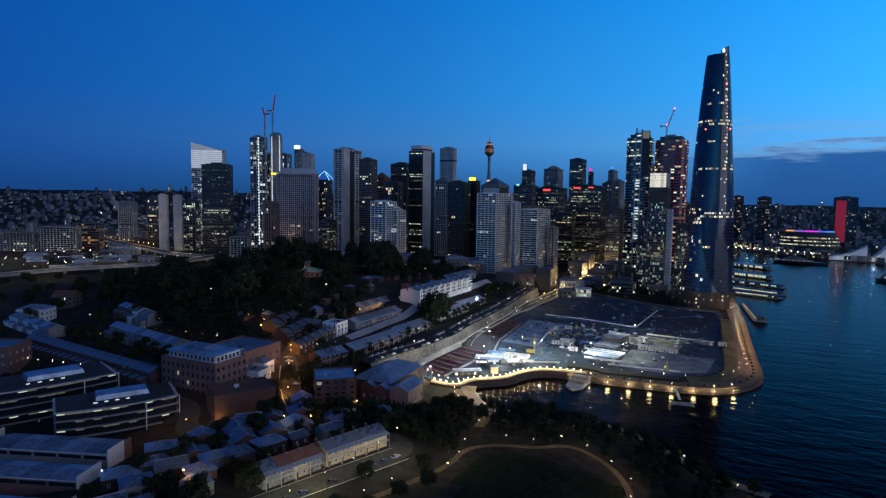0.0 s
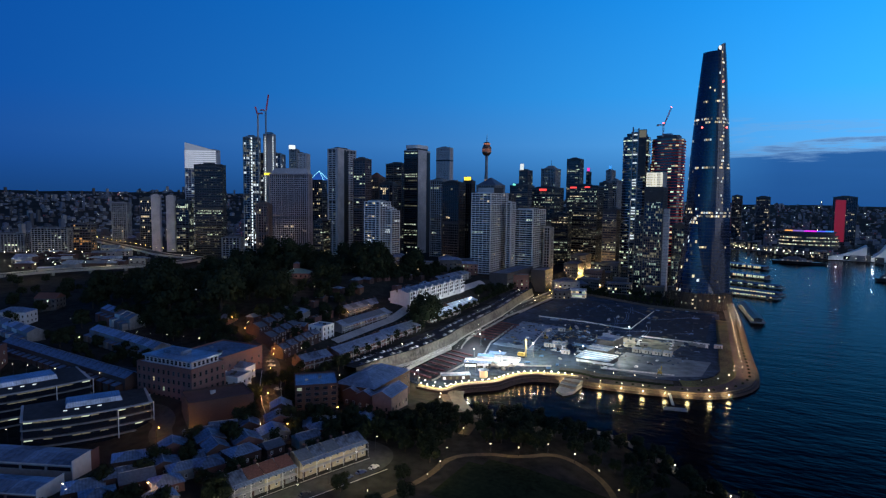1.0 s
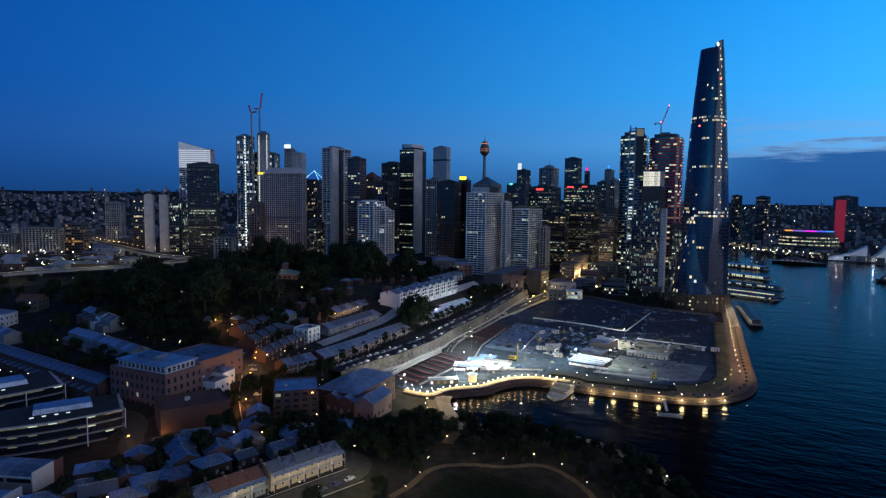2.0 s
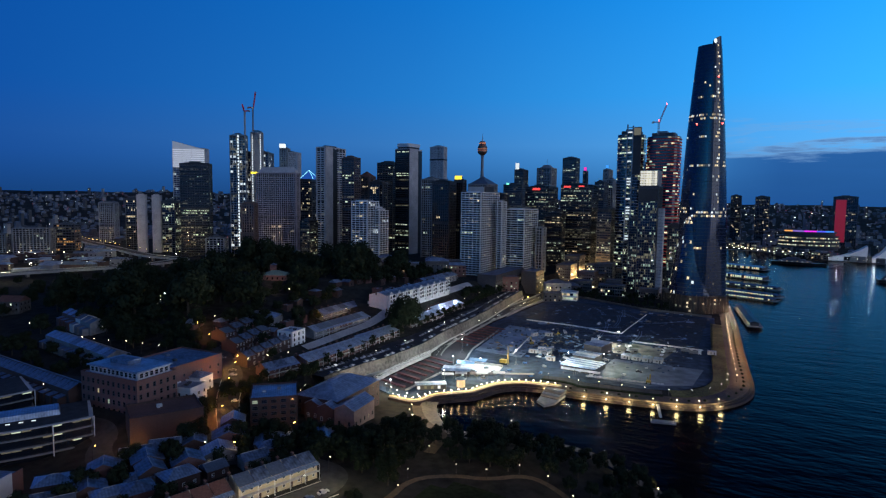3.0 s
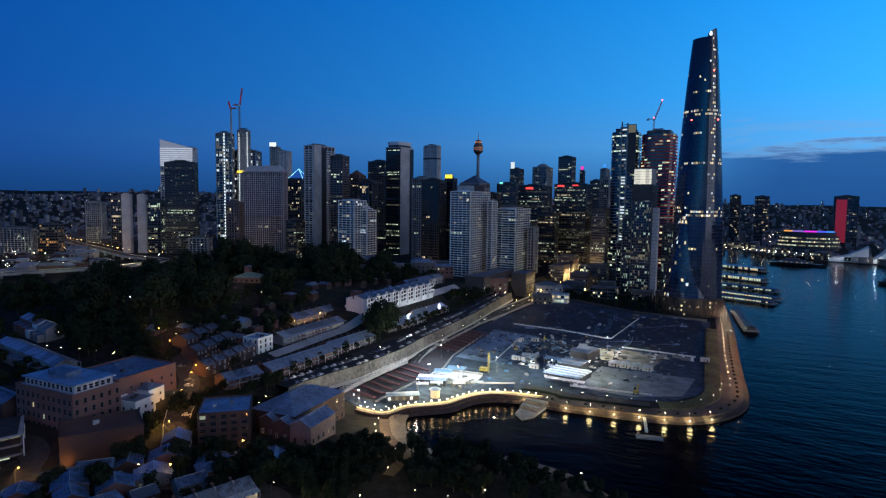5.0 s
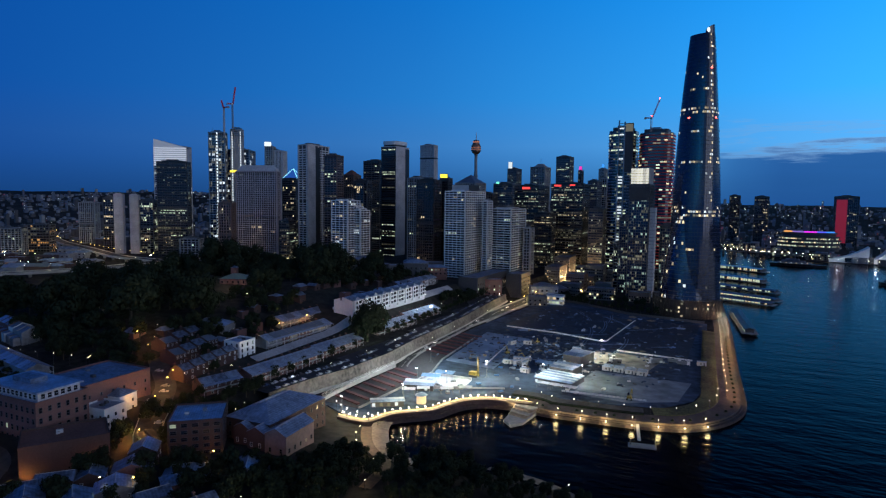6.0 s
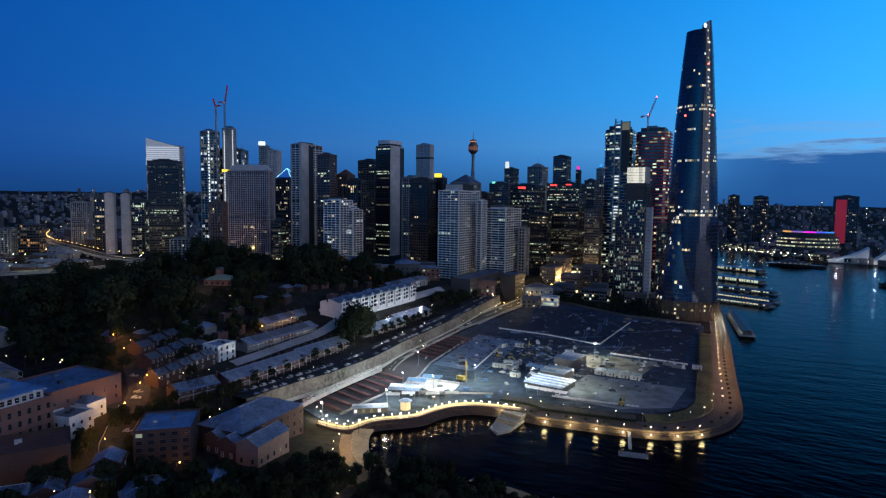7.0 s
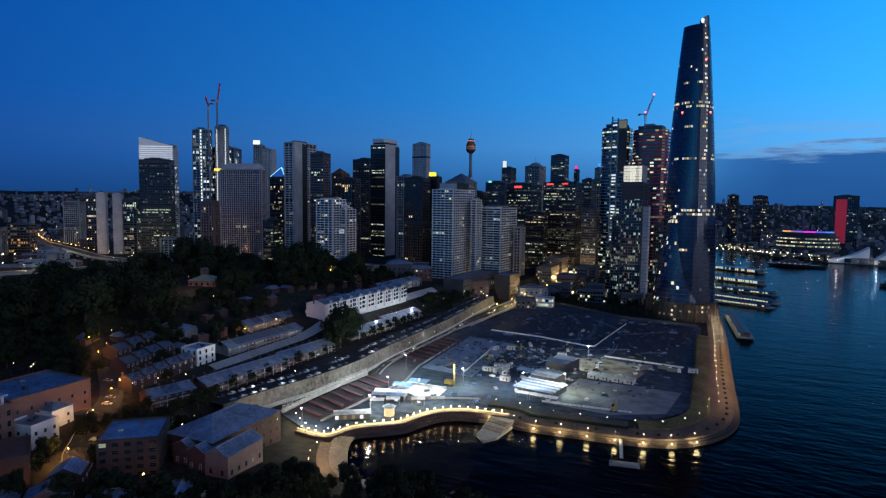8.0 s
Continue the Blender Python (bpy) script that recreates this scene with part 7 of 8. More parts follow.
# floodlit concrete pit and its low walls
slab([(-178, 383), (-148, 399), (-151, 417), (-178, 414)], 3.6, CONC_PALE, "floodlit pale concrete slab")
for a, c in (((-178, 383), (-148, 399)), ((-151, 417), (-178, 414)), ((-178, 383), (-178, 414))):
    w = Build()
    L = math.hypot(c[0] - a[0], c[1] - a[1])
    w.box(0, -0.3, 0, L, 0.3, 1.7, CONC_PALE)
    o = w.ob("wall_pit", label="low pale concrete wall of the site pit", kind="structure", at=pose(a[0], a[1], 3.3, 0, 0, math.degrees(math.atan2(c[1] - a[1], c[0] - a[0]))))
    o["category"] = "wall"


# canopies, formwork and crates crowding the floodlit pit
def site_canopy(label, w, d, h, m):
    t = thing("site_canopy", label, "canopy", None, "pit canopies")
    for x in (0.15, w - 0.15):
        for y in (0.15, d - 0.15):
            b = Build()
            b.rod((x, y, 0), (x, y, h), 0.09, STEEL, 5)
            b.ob("leg", t)
    b = Build()
    b.gable(0, 0, w, d, h, 0.9, m, "x", 0.2)
    b.ob("roof", t)
    return t


line_up(site_canopy("white sheet canopy on four steel legs", 7, 4, 3.0, WHITE), [(-172, 372, 3.4, 0.5), (-166, 378, 3.4, 0.5), (-154, 384, 3.4, 0.6), (-146, 391, 3.4, 0.5), (-171, 388, 3.6, 0.4), (-112, 424, 3.4, 0.0), (-104, 424, 3.4, 0.0), (-96, 424, 3.4, 0.0)])
line_up(site_canopy("blue sheet canopy on four steel legs", 11, 7, 3.4, mat("blue_sheet", (0.16, 0.30, 0.50), 0.5)), [(-176, 399, 3.4, 0.3), (-172, 409, 3.6, 0.2), (-128, 466, 3.4, -0.15)])

# trench with maroon struts beside the road
b = Build()
b.prism([(-180, 342), (-180, 418), (-190, 450), (-199, 520), (-216, 535), (-212, 450), (-205, 418), (-203, 342)], 3.0, 3.34, mat("trench_floor", (0.055, 0.052, 0.062), 0.9))
b.ob("ground_trench", label="dark strip of excavated trench beside the road", kind="structure")["category"] = "ground"
b = Build()
b.box(0, -0.9, 0, 20, 0.9, 0.7, MAROON)
b.box(0, -1.15, 0.7, 20, 1.15, 0.85, MAROON)
strut = b.ob("trench_strut", at=pose(-202.5, 352, 3.4, 0, 0, -16))
tagged(strut, "maroon steel strut lying across the trench", "beam", "trench struts")
for k in range(1, 21):
    y = 352 + 8.8 * k
    x = -202.5 - 0.2 * k if y < 425 else -211 - 0.4 * (k - 10)
    if 420 < y < 458:
        continue
    copy_thing(strut, pose(x, y, 3.4, 0, 0, -16 if y < 425 else -10))
b = Build()
ribbon(b, [(-203.6, 341), (-206, 365), (-207, 390), (-207, 418)], -0.5, 0.5, 5.4, CONCRETE, 2.2)
ribbon(b, [(-210.5, 450), (-214.5, 492), (-219, 540)], -0.4, 0.4, 4.6, CONCRETE, 1.6)
b.ob("wall_trench", label="pale concrete capping beam along the trench", kind="structure")["category"] = "wall"
b = Build()
ribbon(b, [(-179.5, 342), (-179.5, 418), (-189.5, 450), (-199, 520)], -0.4, 0.4, 4.2, CONCRETE, 1.0)
b.ob("wall_trench_site", label="pale concrete edge beam on the site side", kind="structure")["category"] = "wall"


def fence(name, label, pts, h, m, gap=4.0, z=3.3):
    t = thing(name, label, "fence")
    for (x0, y0), (x1, y1) in zip(pts, pts[1:]):
        L = math.hypot(x1 - x0, y1 - y0)
        n = max(1, round(L / gap))
        for k in range(n):
            a, c = k / n, (k + 0.97) / n
            p = Build()
            X0, Y0, X1, Y1 = x0 + (x1 - x0) * a, y0 + (y1 - y0) * a, x0 + (x1 - x0) * c, y0 + (y1 - y0) * c
            ux, uy = -(y1 - y0) / L * 0.06, (x1 - x0) / L * 0.06
            p.prism([(X0 - ux, Y0 - uy), (X1 - ux, Y1 - uy), (X1 + ux, Y1 + uy), (X0 + ux, Y0 + uy)], z, z + h, m)
            p.ob("panel", t)


fence("site_fence", "white barrier line across the building site", [(-195, 575), (-150, 572), (-112, 562), (-106, 563), (-105, 612), (-104, 662)], 1.1, WHITE, 6)
fence("site_fence", "white barrier line across the building site", [(-92, 538), (-40, 536)], 1.1, WHITE, 5)
fence("site_fence", "pale barrier line across the building site", [(-158, 452), (-168, 514)], 1.0, WHITE, 6)
fence("site_hoarding", "dark hoarding along the southern edge of the site", [(-215, 727), (-181, 726), (-113, 688), (-47, 681)], 2.4, CONC_DARK, 5)
fence("site_hoarding", "pale hoarding between site and wharf road", [(-219.5, 545), (-219, 620), (-217, 715)], 1.8, GREY_R, 6)
fence("site_hoarding", "grassy-green hoarding beside the planted bank", [(-28, 470), (-33, 533), (-43, 640)], 1.6, DRYGRASS, 6)


lattice = thing("lattice_fence", "white steel lattice fence along the edge of the trench", "fence")
fence_line = [(-203.6, 341), (-206, 365), (-207, 390), (-207, 418)]
posts = along(fence_line, 4.0, 0.5)
for (x0, y0, a0), (x1, y1, a1) in zip(posts, posts[1:]):
    b = Build()
    b.rod((x0, y0, 5.4), (x0, y0, 7.4), 0.08, WHITE, 5)
    b.ob("post", lattice)
    b = Build()
    for z in (5.6, 6.5, 7.35):
        b.rod((x0, y0, z), (x1, y1, z), 0.07, WHITE, 4)
    b.rod((x0, y0, 5.6), (x1, y1, 7.35), 0.05, WHITE, 4)
    b.rod((x0, y0, 7.35), (x1, y1, 5.6), 0.05, WHITE, 4)
    b.ob("lattice_panel", lattice)


def heap(x, y, r, h, m):
    b = Build()
    rng = random.Random(int(x * 3 + y))
    rings = [[(x + r * f * (1 + rng.uniform(-.2, .2)) * math.cos(w), y + r * f * (1 + rng.uniform(-.2, .2)) * math.sin(w), 3.2 + h * (1 - f ** 1.3) + rng.uniform(-.1, .1) * h) for w in [2 * math.pi * k / 14 for k in range(14)]] for f in (1.0, 0.7, 0.4, 0.15)]
    for a, c in zip(rings, rings[1:]):
        for k in range(14):
            j = (k + 1) % 14
            b.face([a[k], a[j], c[j], c[k]], m)
    b.face(rings[-1], m)
    tagged(b.ob("spoil_mound"), "low mound of excavated spoil", "mound", "spoil mounds")


for k in range(26):
    heap(dice.uniform(-195, -45), dice.uniform(455, 690), dice.uniform(1.5, 5), dice.uniform(0.5, 2.0), dice.choice((GRAVEL, SLABGREY, SAND)))


# loose rubble, offcuts and wheel ruts over the fill
rb, rub = Build(), random.Random(33)
for _ in range(650):
    x, y = rub.uniform(-200, -46), rub.uniform(452, 690)
    if rub.random() < 0.35:
        x, y = rub.gauss(-140, 16), rub.gauss(500, 24)
    if not (-205 < x < -46 and 440 < y < 690 and x < -40 - 0.04 * (y - 470)):
        continue
    a, w, d = rub.uniform(0, 3.14), rub.uniform(0.4, 2.4), rub.uniform(0.3, 1.0)
    c, n = math.cos(a), math.sin(a)
    ring = [(x + c * u - n * v, y + n * u + c * v) for u, v in ((-w, -d), (w, -d), (w, d), (-w, d))]
    top = [(x + 0.6 * (qx - x), y + 0.6 * (qy - y)) for qx, qy in ring]
    rb.prism(ring, 3.2, 3.5 + rub.uniform(0.1, 0.6), rub.choice((GRAVEL, GRAVEL, GRAVEL, SLABGREY, CONC_DARK, CONC_DARK)), top)
rb.ob("rubble", label="loose rubble and offcuts strewn over the site", kind="stuff")["category"] = "rubble"
ruts = Build()
for k in range(14):
    x, y, a = rub.uniform(-190, -60), rub.uniform(455, 660), rub.uniform(-0.5, 0.6) + (1.57 if k % 2 else 0.1)
    line = [(x + 9 * j * math.cos(a + 0.03 * j), y + 9 * j * math.sin(a + 0.03 * j)) for j in range(7)]
    line = [q for q in line if -198 < q[0] < -52 and 440 < q[1] < 680]
    if len(line) > 2:
        for d in (-1.0, 1.0):
            ribbon(ruts, line, d - 0.25, d + 0.25, 3.50, SLABGREY, 0.05)
ruts.ob("ground_ruts", label="pale wheel tracks pressed into the fill", kind="structure")["category"] = "ground"


# stacked materials and barriers about the site
TARP = mat("blue_tarp", (0.05, 0.16, 0.36), 0.6)


def pallet_stack(label, m):
    t = thing("material_stack", label, "stack", None, "site materials")
    b = Build()
    b.box(-1.6, -0.9, 0, 1.6, 0.9, 0.16, SAND)
    b.ob("pallet", t)
    for k in range(3):
        b = Build()
        b.box(-1.5 + 0.05 * k, -0.85, 0.16 + 0.32 * k, 1.5 - 0.04 * k, 0.8, 0.45 + 0.32 * k, m)
        b.ob("panel_layer", t)
    return t


def pipe_stack(label):
    t = thing("pipe_stack", label, "stack", None, "site materials")
    for r in range(3):
        for k in range(5 - r):
            b = Build()
            b.rod((-3, -1 + 0.5 * k + 0.25 * r, 0.25 + 0.43 * r), (3, -1 + 0.5 * k + 0.25 * r, 0.25 + 0.43 * r), 0.24, CONC_PALE, 7)
            b.ob("pipe", t)
    return t


def barrier(label):
    t = thing("water_barrier", label, "barrier", None, "site barriers")
    b = Build()
    b.prism([(-1, -0.3), (1, -0.3), (1, 0.3), (-1, 0.3)], 0, 0.9, WHITE, [(-1, -0.1), (1, -0.1), (1, 0.1), (-1, 0.1)])
    b.ob("shell", t)
    return t


def truck(label):
    t = thing("site_truck", label, "truck", None, "site machines")
    b = Build()
    b.box(2.2, -1.2, 0.6, 4.2, 1.2, 3.0, WHITE, 0.1)
    b.ob("cab", t)
    b = Build()
    b.box(4.16, -1.0, 1.7, 4.24, 1.0, 2.6, GLASS)
    b.ob("windscreen", t)
    b = Build()
    b.prism([(-4, -1.25), (2, -1.25), (2, 1.25), (-4, 1.25)], 0.9, 2.6, STEEL, [(-4.3, -1.35), (2.1, -1.35), (2.1, 1.35), (-4.3, 1.35)])
    b.ob("tipper_body", t)
    for x in (-3, -1.7, 3.1):
        for y in (-1.15, 1.15):
            b = Build()
            b.rod((x, y - 0.15, 0.5), (x, y + 0.15, 0.5), 0.5, RUBBER, 9)
            b.ob("wheel", t)
    return t


cl = random.Random(90)


def site_spots(n, x0, x1, y0, y1):
    return [(cl.uniform(x0, x1), cl.uniform(y0, y1), 3.46, cl.uniform(0, 6.28)) for _ in range(n)]


line_up(pallet_stack("stack of blue tarped material on a pallet", TARP), site_spots(12, -150, -118, 400, 520))
line_up(pallet_stack("stack of pale timber on a pallet", SAND), site_spots(12, -185, -125, 455, 560))
line_up(pallet_stack("stack of white panels on a pallet", WHITE), site_spots(14, -140, -60, 425, 520))
line_up(pallet_stack("stack of grey formwork panels on a pallet", STEEL), [(cl.uniform(-176, -150), 386 + cl.uniform(0, 26), 3.6, cl.uniform(0, 3)) for _ in range(14)])
line_up(pipe_stack("stack of pale concrete pipes"), site_spots(7, -185, -110, 450, 640))
line_up(truck("white tipper truck parked on the site"), site_spots(8, -150, -60, 430, 540) + [(-44, 521, 3.46, 0.2), (-50, 524, 3.46, 0.1)])
line_up(barrier("white plastic barrier on the site"), [(-96 + 2.3 * k, 425 + 0.35 * k, 3.4, 0.15) for k in range(20)] + [(-145 + 1.9 * k, 402 + 1.0 * k, 3.4, 0.45) for k in range(10)] + site_spots(14, -190, -60, 450, 600))

# ---- jetty, steps and wharves ----
t = thing("jetty", "slim gangway and floating pontoon off the quay", "jetty")
b = Build()
b.prism([(-50.5, 400), (-49, 400), (-43.5, 377), (-45, 377)], 1.8, 2.1, CONC_PALE)
b.ob("gangway", t)
b = Build()
b.prism([(-48, 371), (-36, 374), (-36.8, 378), (-48.8, 375)], 0.1, 0.9, CONCRETE)
b.ob("pontoon", t)
for x, y in ((-47.5, 373), (-37, 376), (-49.5, 393)):
    b = Build()
    b.rod((x, y, -2), (x, y, 3.4), 0.25, DARK_STEEL, 7)
    b.ob("pile", t)
b = Build()
b.prism([(-110, 371), (-104, 365.5), (-100, 372), (-99, 392), (-112, 393)], -2, 1.4, CONCRETE)
for k in range(4):
    b.prism([(-111 - 0.3 * k, 379 + 3.5 * k), (-100.5, 377 + 3.5 * k), (-99.5, 392.4), (-112.2, 393.4)], 1.4 + 0.45 * k, 1.85 + 0.45 * k, CONCRETE if k % 2 else SAND)
b.ob("pier_steps", label="stone boat steps between cove and quay", kind="structure")["category"] = "pier"
# stones at the cove's foot
rocks = random.Random(8)
b = Build()
b.ball((0, 0, 0), 1.0, SAND, 3, 6, 0.6)
rock = tagged(b.ob("boulder", at=pose(-150, 318, 0.2)), "rough sandstone boulder on the shore", "boulder", "shore boulders")
for x, y, a in along(refine(HEAD[2:], 2), 4.0, 1.0):
    o = copy_thing(rock, pose(x + rocks.uniform(-2.5, 2.5), y + rocks.uniform(-2, 2), rocks.uniform(0, 0.7), 0, 0, rocks.uniform(0, 360)))
    o.scale = [rocks.uniform(0.4, 1.3), rocks.uniform(0.4, 1.1), rocks.uniform(0.4, 0.9)]
b = Build()
drape(b, refine(HEAD[2:8], 3), 0.6, 6.0, SAND, 0.5, 2)
b.ob("shore_shelf", label="pale sandstone shelf along the headland shore", kind="structure")["category"] = "shore"
b = Build()
drape(b, refine([(-116, 294), (-128, 294), (-136, 300), (-146, 312), (-155, 325), (-158, 334)], 3), -4.5, 4.5, SAND, 0.45, 3)
b.ob("beach", label="pale sandstone shelf beside the cove", kind="structure")["category"] = "shore"


def wharf(label, x0, y0, x1, y1, w, h, lit, roofm):
    """A finger wharf: deck on piles, shed with a long pitched roof, lit edges."""
    L = math.hypot(x1 - x0, y1 - y0)
    t = thing("finger_wharf", label, "wharf", pose(x0, y0, 0, 0, 0, math.degrees(math.atan2(y1 - y0, x1 - x0))))
    b = Build()
    b.box(0, -w / 2 - 3, 1.4, L + 4, w / 2 + 3, 2.2, CONCRETE)
    b.ob("deck", t)
    for k in range(int(L / 9)):
        for s in (-w / 2 - 2, w / 2 + 2):
            b = Build()
            b.rod((3 + 9 * k, s, -3), (3 + 9 * k, s, 1.4), 0.5, DARK_STEEL, 6)
            b.ob("pile", t)
    b = Build()
    b.box(0, -w / 2, 2.2, L, w / 2, h, CONC_DARK)
    b.ob("shed", t)
    b = Build()
    b.gable(0, -w / 2, L, w / 2, h, 1.4, roofm, "x", 1.6)
    b.ob("roof", t)
    rng = random.Random(int(L * 10 + y0))
    for k in range(int(L / 3.5)):
        if rng.random() < lit + 0.2:
            b = Build()
            b.box(3.5 * k + 0.3, -w / 2 - 0.12, 2.4, 3.5 * k + rng.uniform(2.2, 3.4), -w / 2 - 0.04, h - 0.3, rng.choice((LIT_COOL, LIT_WARM, LIT_COOL)))
            b.ob("lit_shopfront", t)


wharf("dark ferry wharf building with lit windows", -27, 770, -10, 668, 7, 5.0, 0.4, DARK_STEEL)
wharf("finger wharf with lit shopfronts", -50, 862, 4, 842, 9, 4.0, 0.6, TIN_DARK)
wharf("finger wharf with bright lit shopfronts", -55, 905, 9, 878, 12, 4.0, 0.8, TIN_DARK)
wharf("finger wharf with bright lit shopfronts", -58, 975, 8, 950, 12, 4.2, 0.6, TIN_DARK)
wharf("finger wharf with a grey roof", -68, 1080, -8, 1050, 16, 6, 0.5, TIN)
wharf("finger wharf with moored ferries", -82, 1240, -12, 1200, 18, 6, 0.4, TIN)
for k in range(5):
    block("waterfront_block", "low waterfront restaurant block with lit windows", -78 - 14 * k, 850 + 85 * k, 96, 60, 26, 3, 19 + 3 * (k % 3), CONC_DARK, "flat", TIN_DARK, (1.8, 1.8), 2.8, 3.8, 0.3, STEEL, "f", 60 + k)


# far shore: museum roofs, stadium with coloured lights, bridge
def sail_roof(x, y, w, d, h, label):
    t = thing("museum_hall", label, "building", pose(x, y, 1.5))
    b = Build()
    n = 10
    for k in range(n):
        u0, u1 = k / n, (k + 1) / n
        z = lambda u: 6 + h * u ** 1.8
        b.face([(-w / 2 + w * u0, 0, z(u0)), (-w / 2 + w * u1, 0, z(u1)), (-w / 2 + w * u1, d, z(u1)), (-w / 2 + w * u0, d, z(u0))], WHITE)
        b.face([(-w / 2 + w * u0, 0, 0), (-w / 2 + w * u1, 0, 0), (-w / 2 + w * u1, 0, z(u1)), (-w / 2 + w * u0, 0, z(u0))], WHITE)
    b.face([(w / 2, 0, 0), (w / 2, d, 0), (w / 2, d, 6 + h), (w / 2, 0, 6 + h)], GLASS)
    b.ob("sail_roof", t)
    b = Build()
    b.box(-w * 0.1, -0.3, 1, w * 0.1, -0.1, 9, GLASS)
    b.ob("glazed_bay", t)
    lamp(x - w * 0.3, y - 12, 16, 5000, (0.9, 0.95, 1.0), 1.0)


sail_roof(126, 1476, 64, 30, 25, "white museum hall with a curved sail roof")
sail_roof(177, 1470, 32, 34, 31, "white museum hall with a tall curved roof")
t = thing("stadium", "low oval exhibition hall with lit terraces and coloured light band", "stadium", pose(68, 1760, 3))
for k, (r, z, m) in enumerate(((62, 0, CONC_DARK), (62, 9, LIT_COOL), (63, 18, LIT_COOL), (60, 26, LIT_COOL), (55, 35, CONC_DARK))):
    b = Build()
    b.prism(ringed(40, lambda w: (r * math.cos(w), 0.5 * r * math.sin(w))), z, z + 5, CONC_DARK)
    if m is not CONC_DARK:
        for q in range(80):
            p0, p1 = 2 * math.pi * q / 80, 2 * math.pi * (q + 0.8) / 80
            if dice.random() < 0.9:
                b.face([((r + 0.4) * math.cos(p0), 0.5 * (r + 0.6) * math.sin(p0), z + 1), ((r + 0.4) * math.cos(p1), 0.5 * (r + 0.6) * math.sin(p1), z + 1), ((r + 0.4) * math.cos(p1), 0.5 * (r + 0.6) * math.sin(p1), z + 4), ((r + 0.4) * math.cos(p0), 0.5 * (r + 0.6) * math.sin(p0), z + 4)], dice.choice((LIT_COOL, LIT_COOL, LIT_WARM, LIT_DIM)))
    b.prism(ringed(40, lambda w: ((r + 3) * math.cos(w), 0.5 * (r + 3) * math.sin(w))), z + 5, z + 8, CONC_DARK)
    b.ob("terrace", t)
for a0, a1, c in ((-150, -125, (1.0, 0.45, 0.12)), (-125, -100, (0.25, 0.15, 0.6)), (-100, -75, (0.9, 0.03, 1.0)), (-75, -55, (0.10, 0.12, 1.0)), (-55, -30, (0.05, 0.3, 1.0))):
    b = Build()
    g = glow("coloured_band", c, 0.9)
    for w in range(a0, a1, 5):
        p0, p1 = radians(w), radians(w + 5)
        q = lambda p, z: (59 * math.cos(p), 30 * math.sin(p) - 0.5, z)
        b.face([q(p0, 43), q(p1, 43), q(p1, 46.5), q(p0, 46.5)], g)
        b.face([q(p1, 43), q(p0, 43), tuple(Vector(q(p0, 43)) * 0.98), tuple(Vector(q(p1, 43)) * 0.98)], CONC_DARK)
    b.ob("light_band", t, label="glowing coloured light band")
t = thing("footbridge", "low bridge across the bay with lamps", "bridge", pose(-110, 1560, 0, 0, 0, -22))
b = Build()
b.box(0, -4, 8, 190, 4, 9.4, CONC_DARK)
b.ob("deck", t)
for k in range(8):
    b = Build()
    b.box(12 + 24 * k, -3, -3, 15 + 24 * k, 3, 8, SANDSTONE)
    b.ob("pier", t)
for k in range(15):
    b = Build()
    b.rod((6 + 13 * k, -3.5, 9.4), (6 + 13 * k, -3.5, 13), 0.15, DARK_STEEL, 4)
    b.ball((6 + 13 * k, -3.5, 13.3), 0.7, BULB_WARM if k % 3 else BULB_COOL)
    b.ob("lamp", t)
def ship(label, x, y, rot, L, w, tall):
    """A dark moored vessel: raked hull, deckhouse, mast and a few lit ports."""
    t = thing("ship", label, "ship", pose(x, y, 0, 0, 0, rot))
    hull = [(-L / 2, -w / 2), (L * 0.3, -w / 2), (L / 2, 0), (L * 0.3, w / 2), (-L / 2, w / 2)]
    b = Build()
    b.prism([(u * 0.94, v * 0.8) for u, v in hull], -1, 5.0, BLACK, hull)
    b.ob("hull", t)
    for k in range(3):
        b = Build()
        b.box(-L * (0.36 - 0.07 * k), -w * 0.36, 5 + 2.8 * k, L * (0.22 - 0.1 * k), w * 0.36, 7.8 + 2.8 * k, GREYWALL, 0.3)
        b.ob("deckhouse", t)
    b = Build()
    b.rod((-L * 0.05, 0, 13), (-L * 0.05, 0, 13 + tall), 0.35, STEEL, 5, 0.1)
    b.ob("mast", t)
    for k in range(6):
        b = Build()
        b.box(-L * 0.3 + k * L * 0.09, -w * 0.36 - 0.4, 6.0, -L * 0.3 + k * L * 0.09 + 1.6, -w * 0.36 - 0.1, 7.0, LIT_WARM if k % 2 else LIT_WHITE)
        b.ob("lit_port", t)


ship("dark warship moored off the far shore", 40, 1352, -8, 92, 12, 16)
ship("dark vessel moored at the far side of the bay", 156, 1130, 12, 46, 10, 8)
quay_lights = [(p[0], p[1] + 8) for p in along(FAR[:4], 16, 4)]
line_up(lamp_post("bright quay lamp on the far shore", 6.0, BULB_WARM, 0.36, group="far quay lamps"), [(x, y, 2.5, 0) for x, y in quay_lights])
for k, (x, y) in enumerate([q for q in quay_lights[::3] if q[0] < 70]):
    block("waterfront_block", "low lit block on the far shore", x, y + 18, -20, 34, 16, 2, 9 + 4 * (k % 3), CONC_DARK, "flat", TIN_DARK, (3, 2.2), 5, 4, 0.6, STEEL, "f", 80 + k)

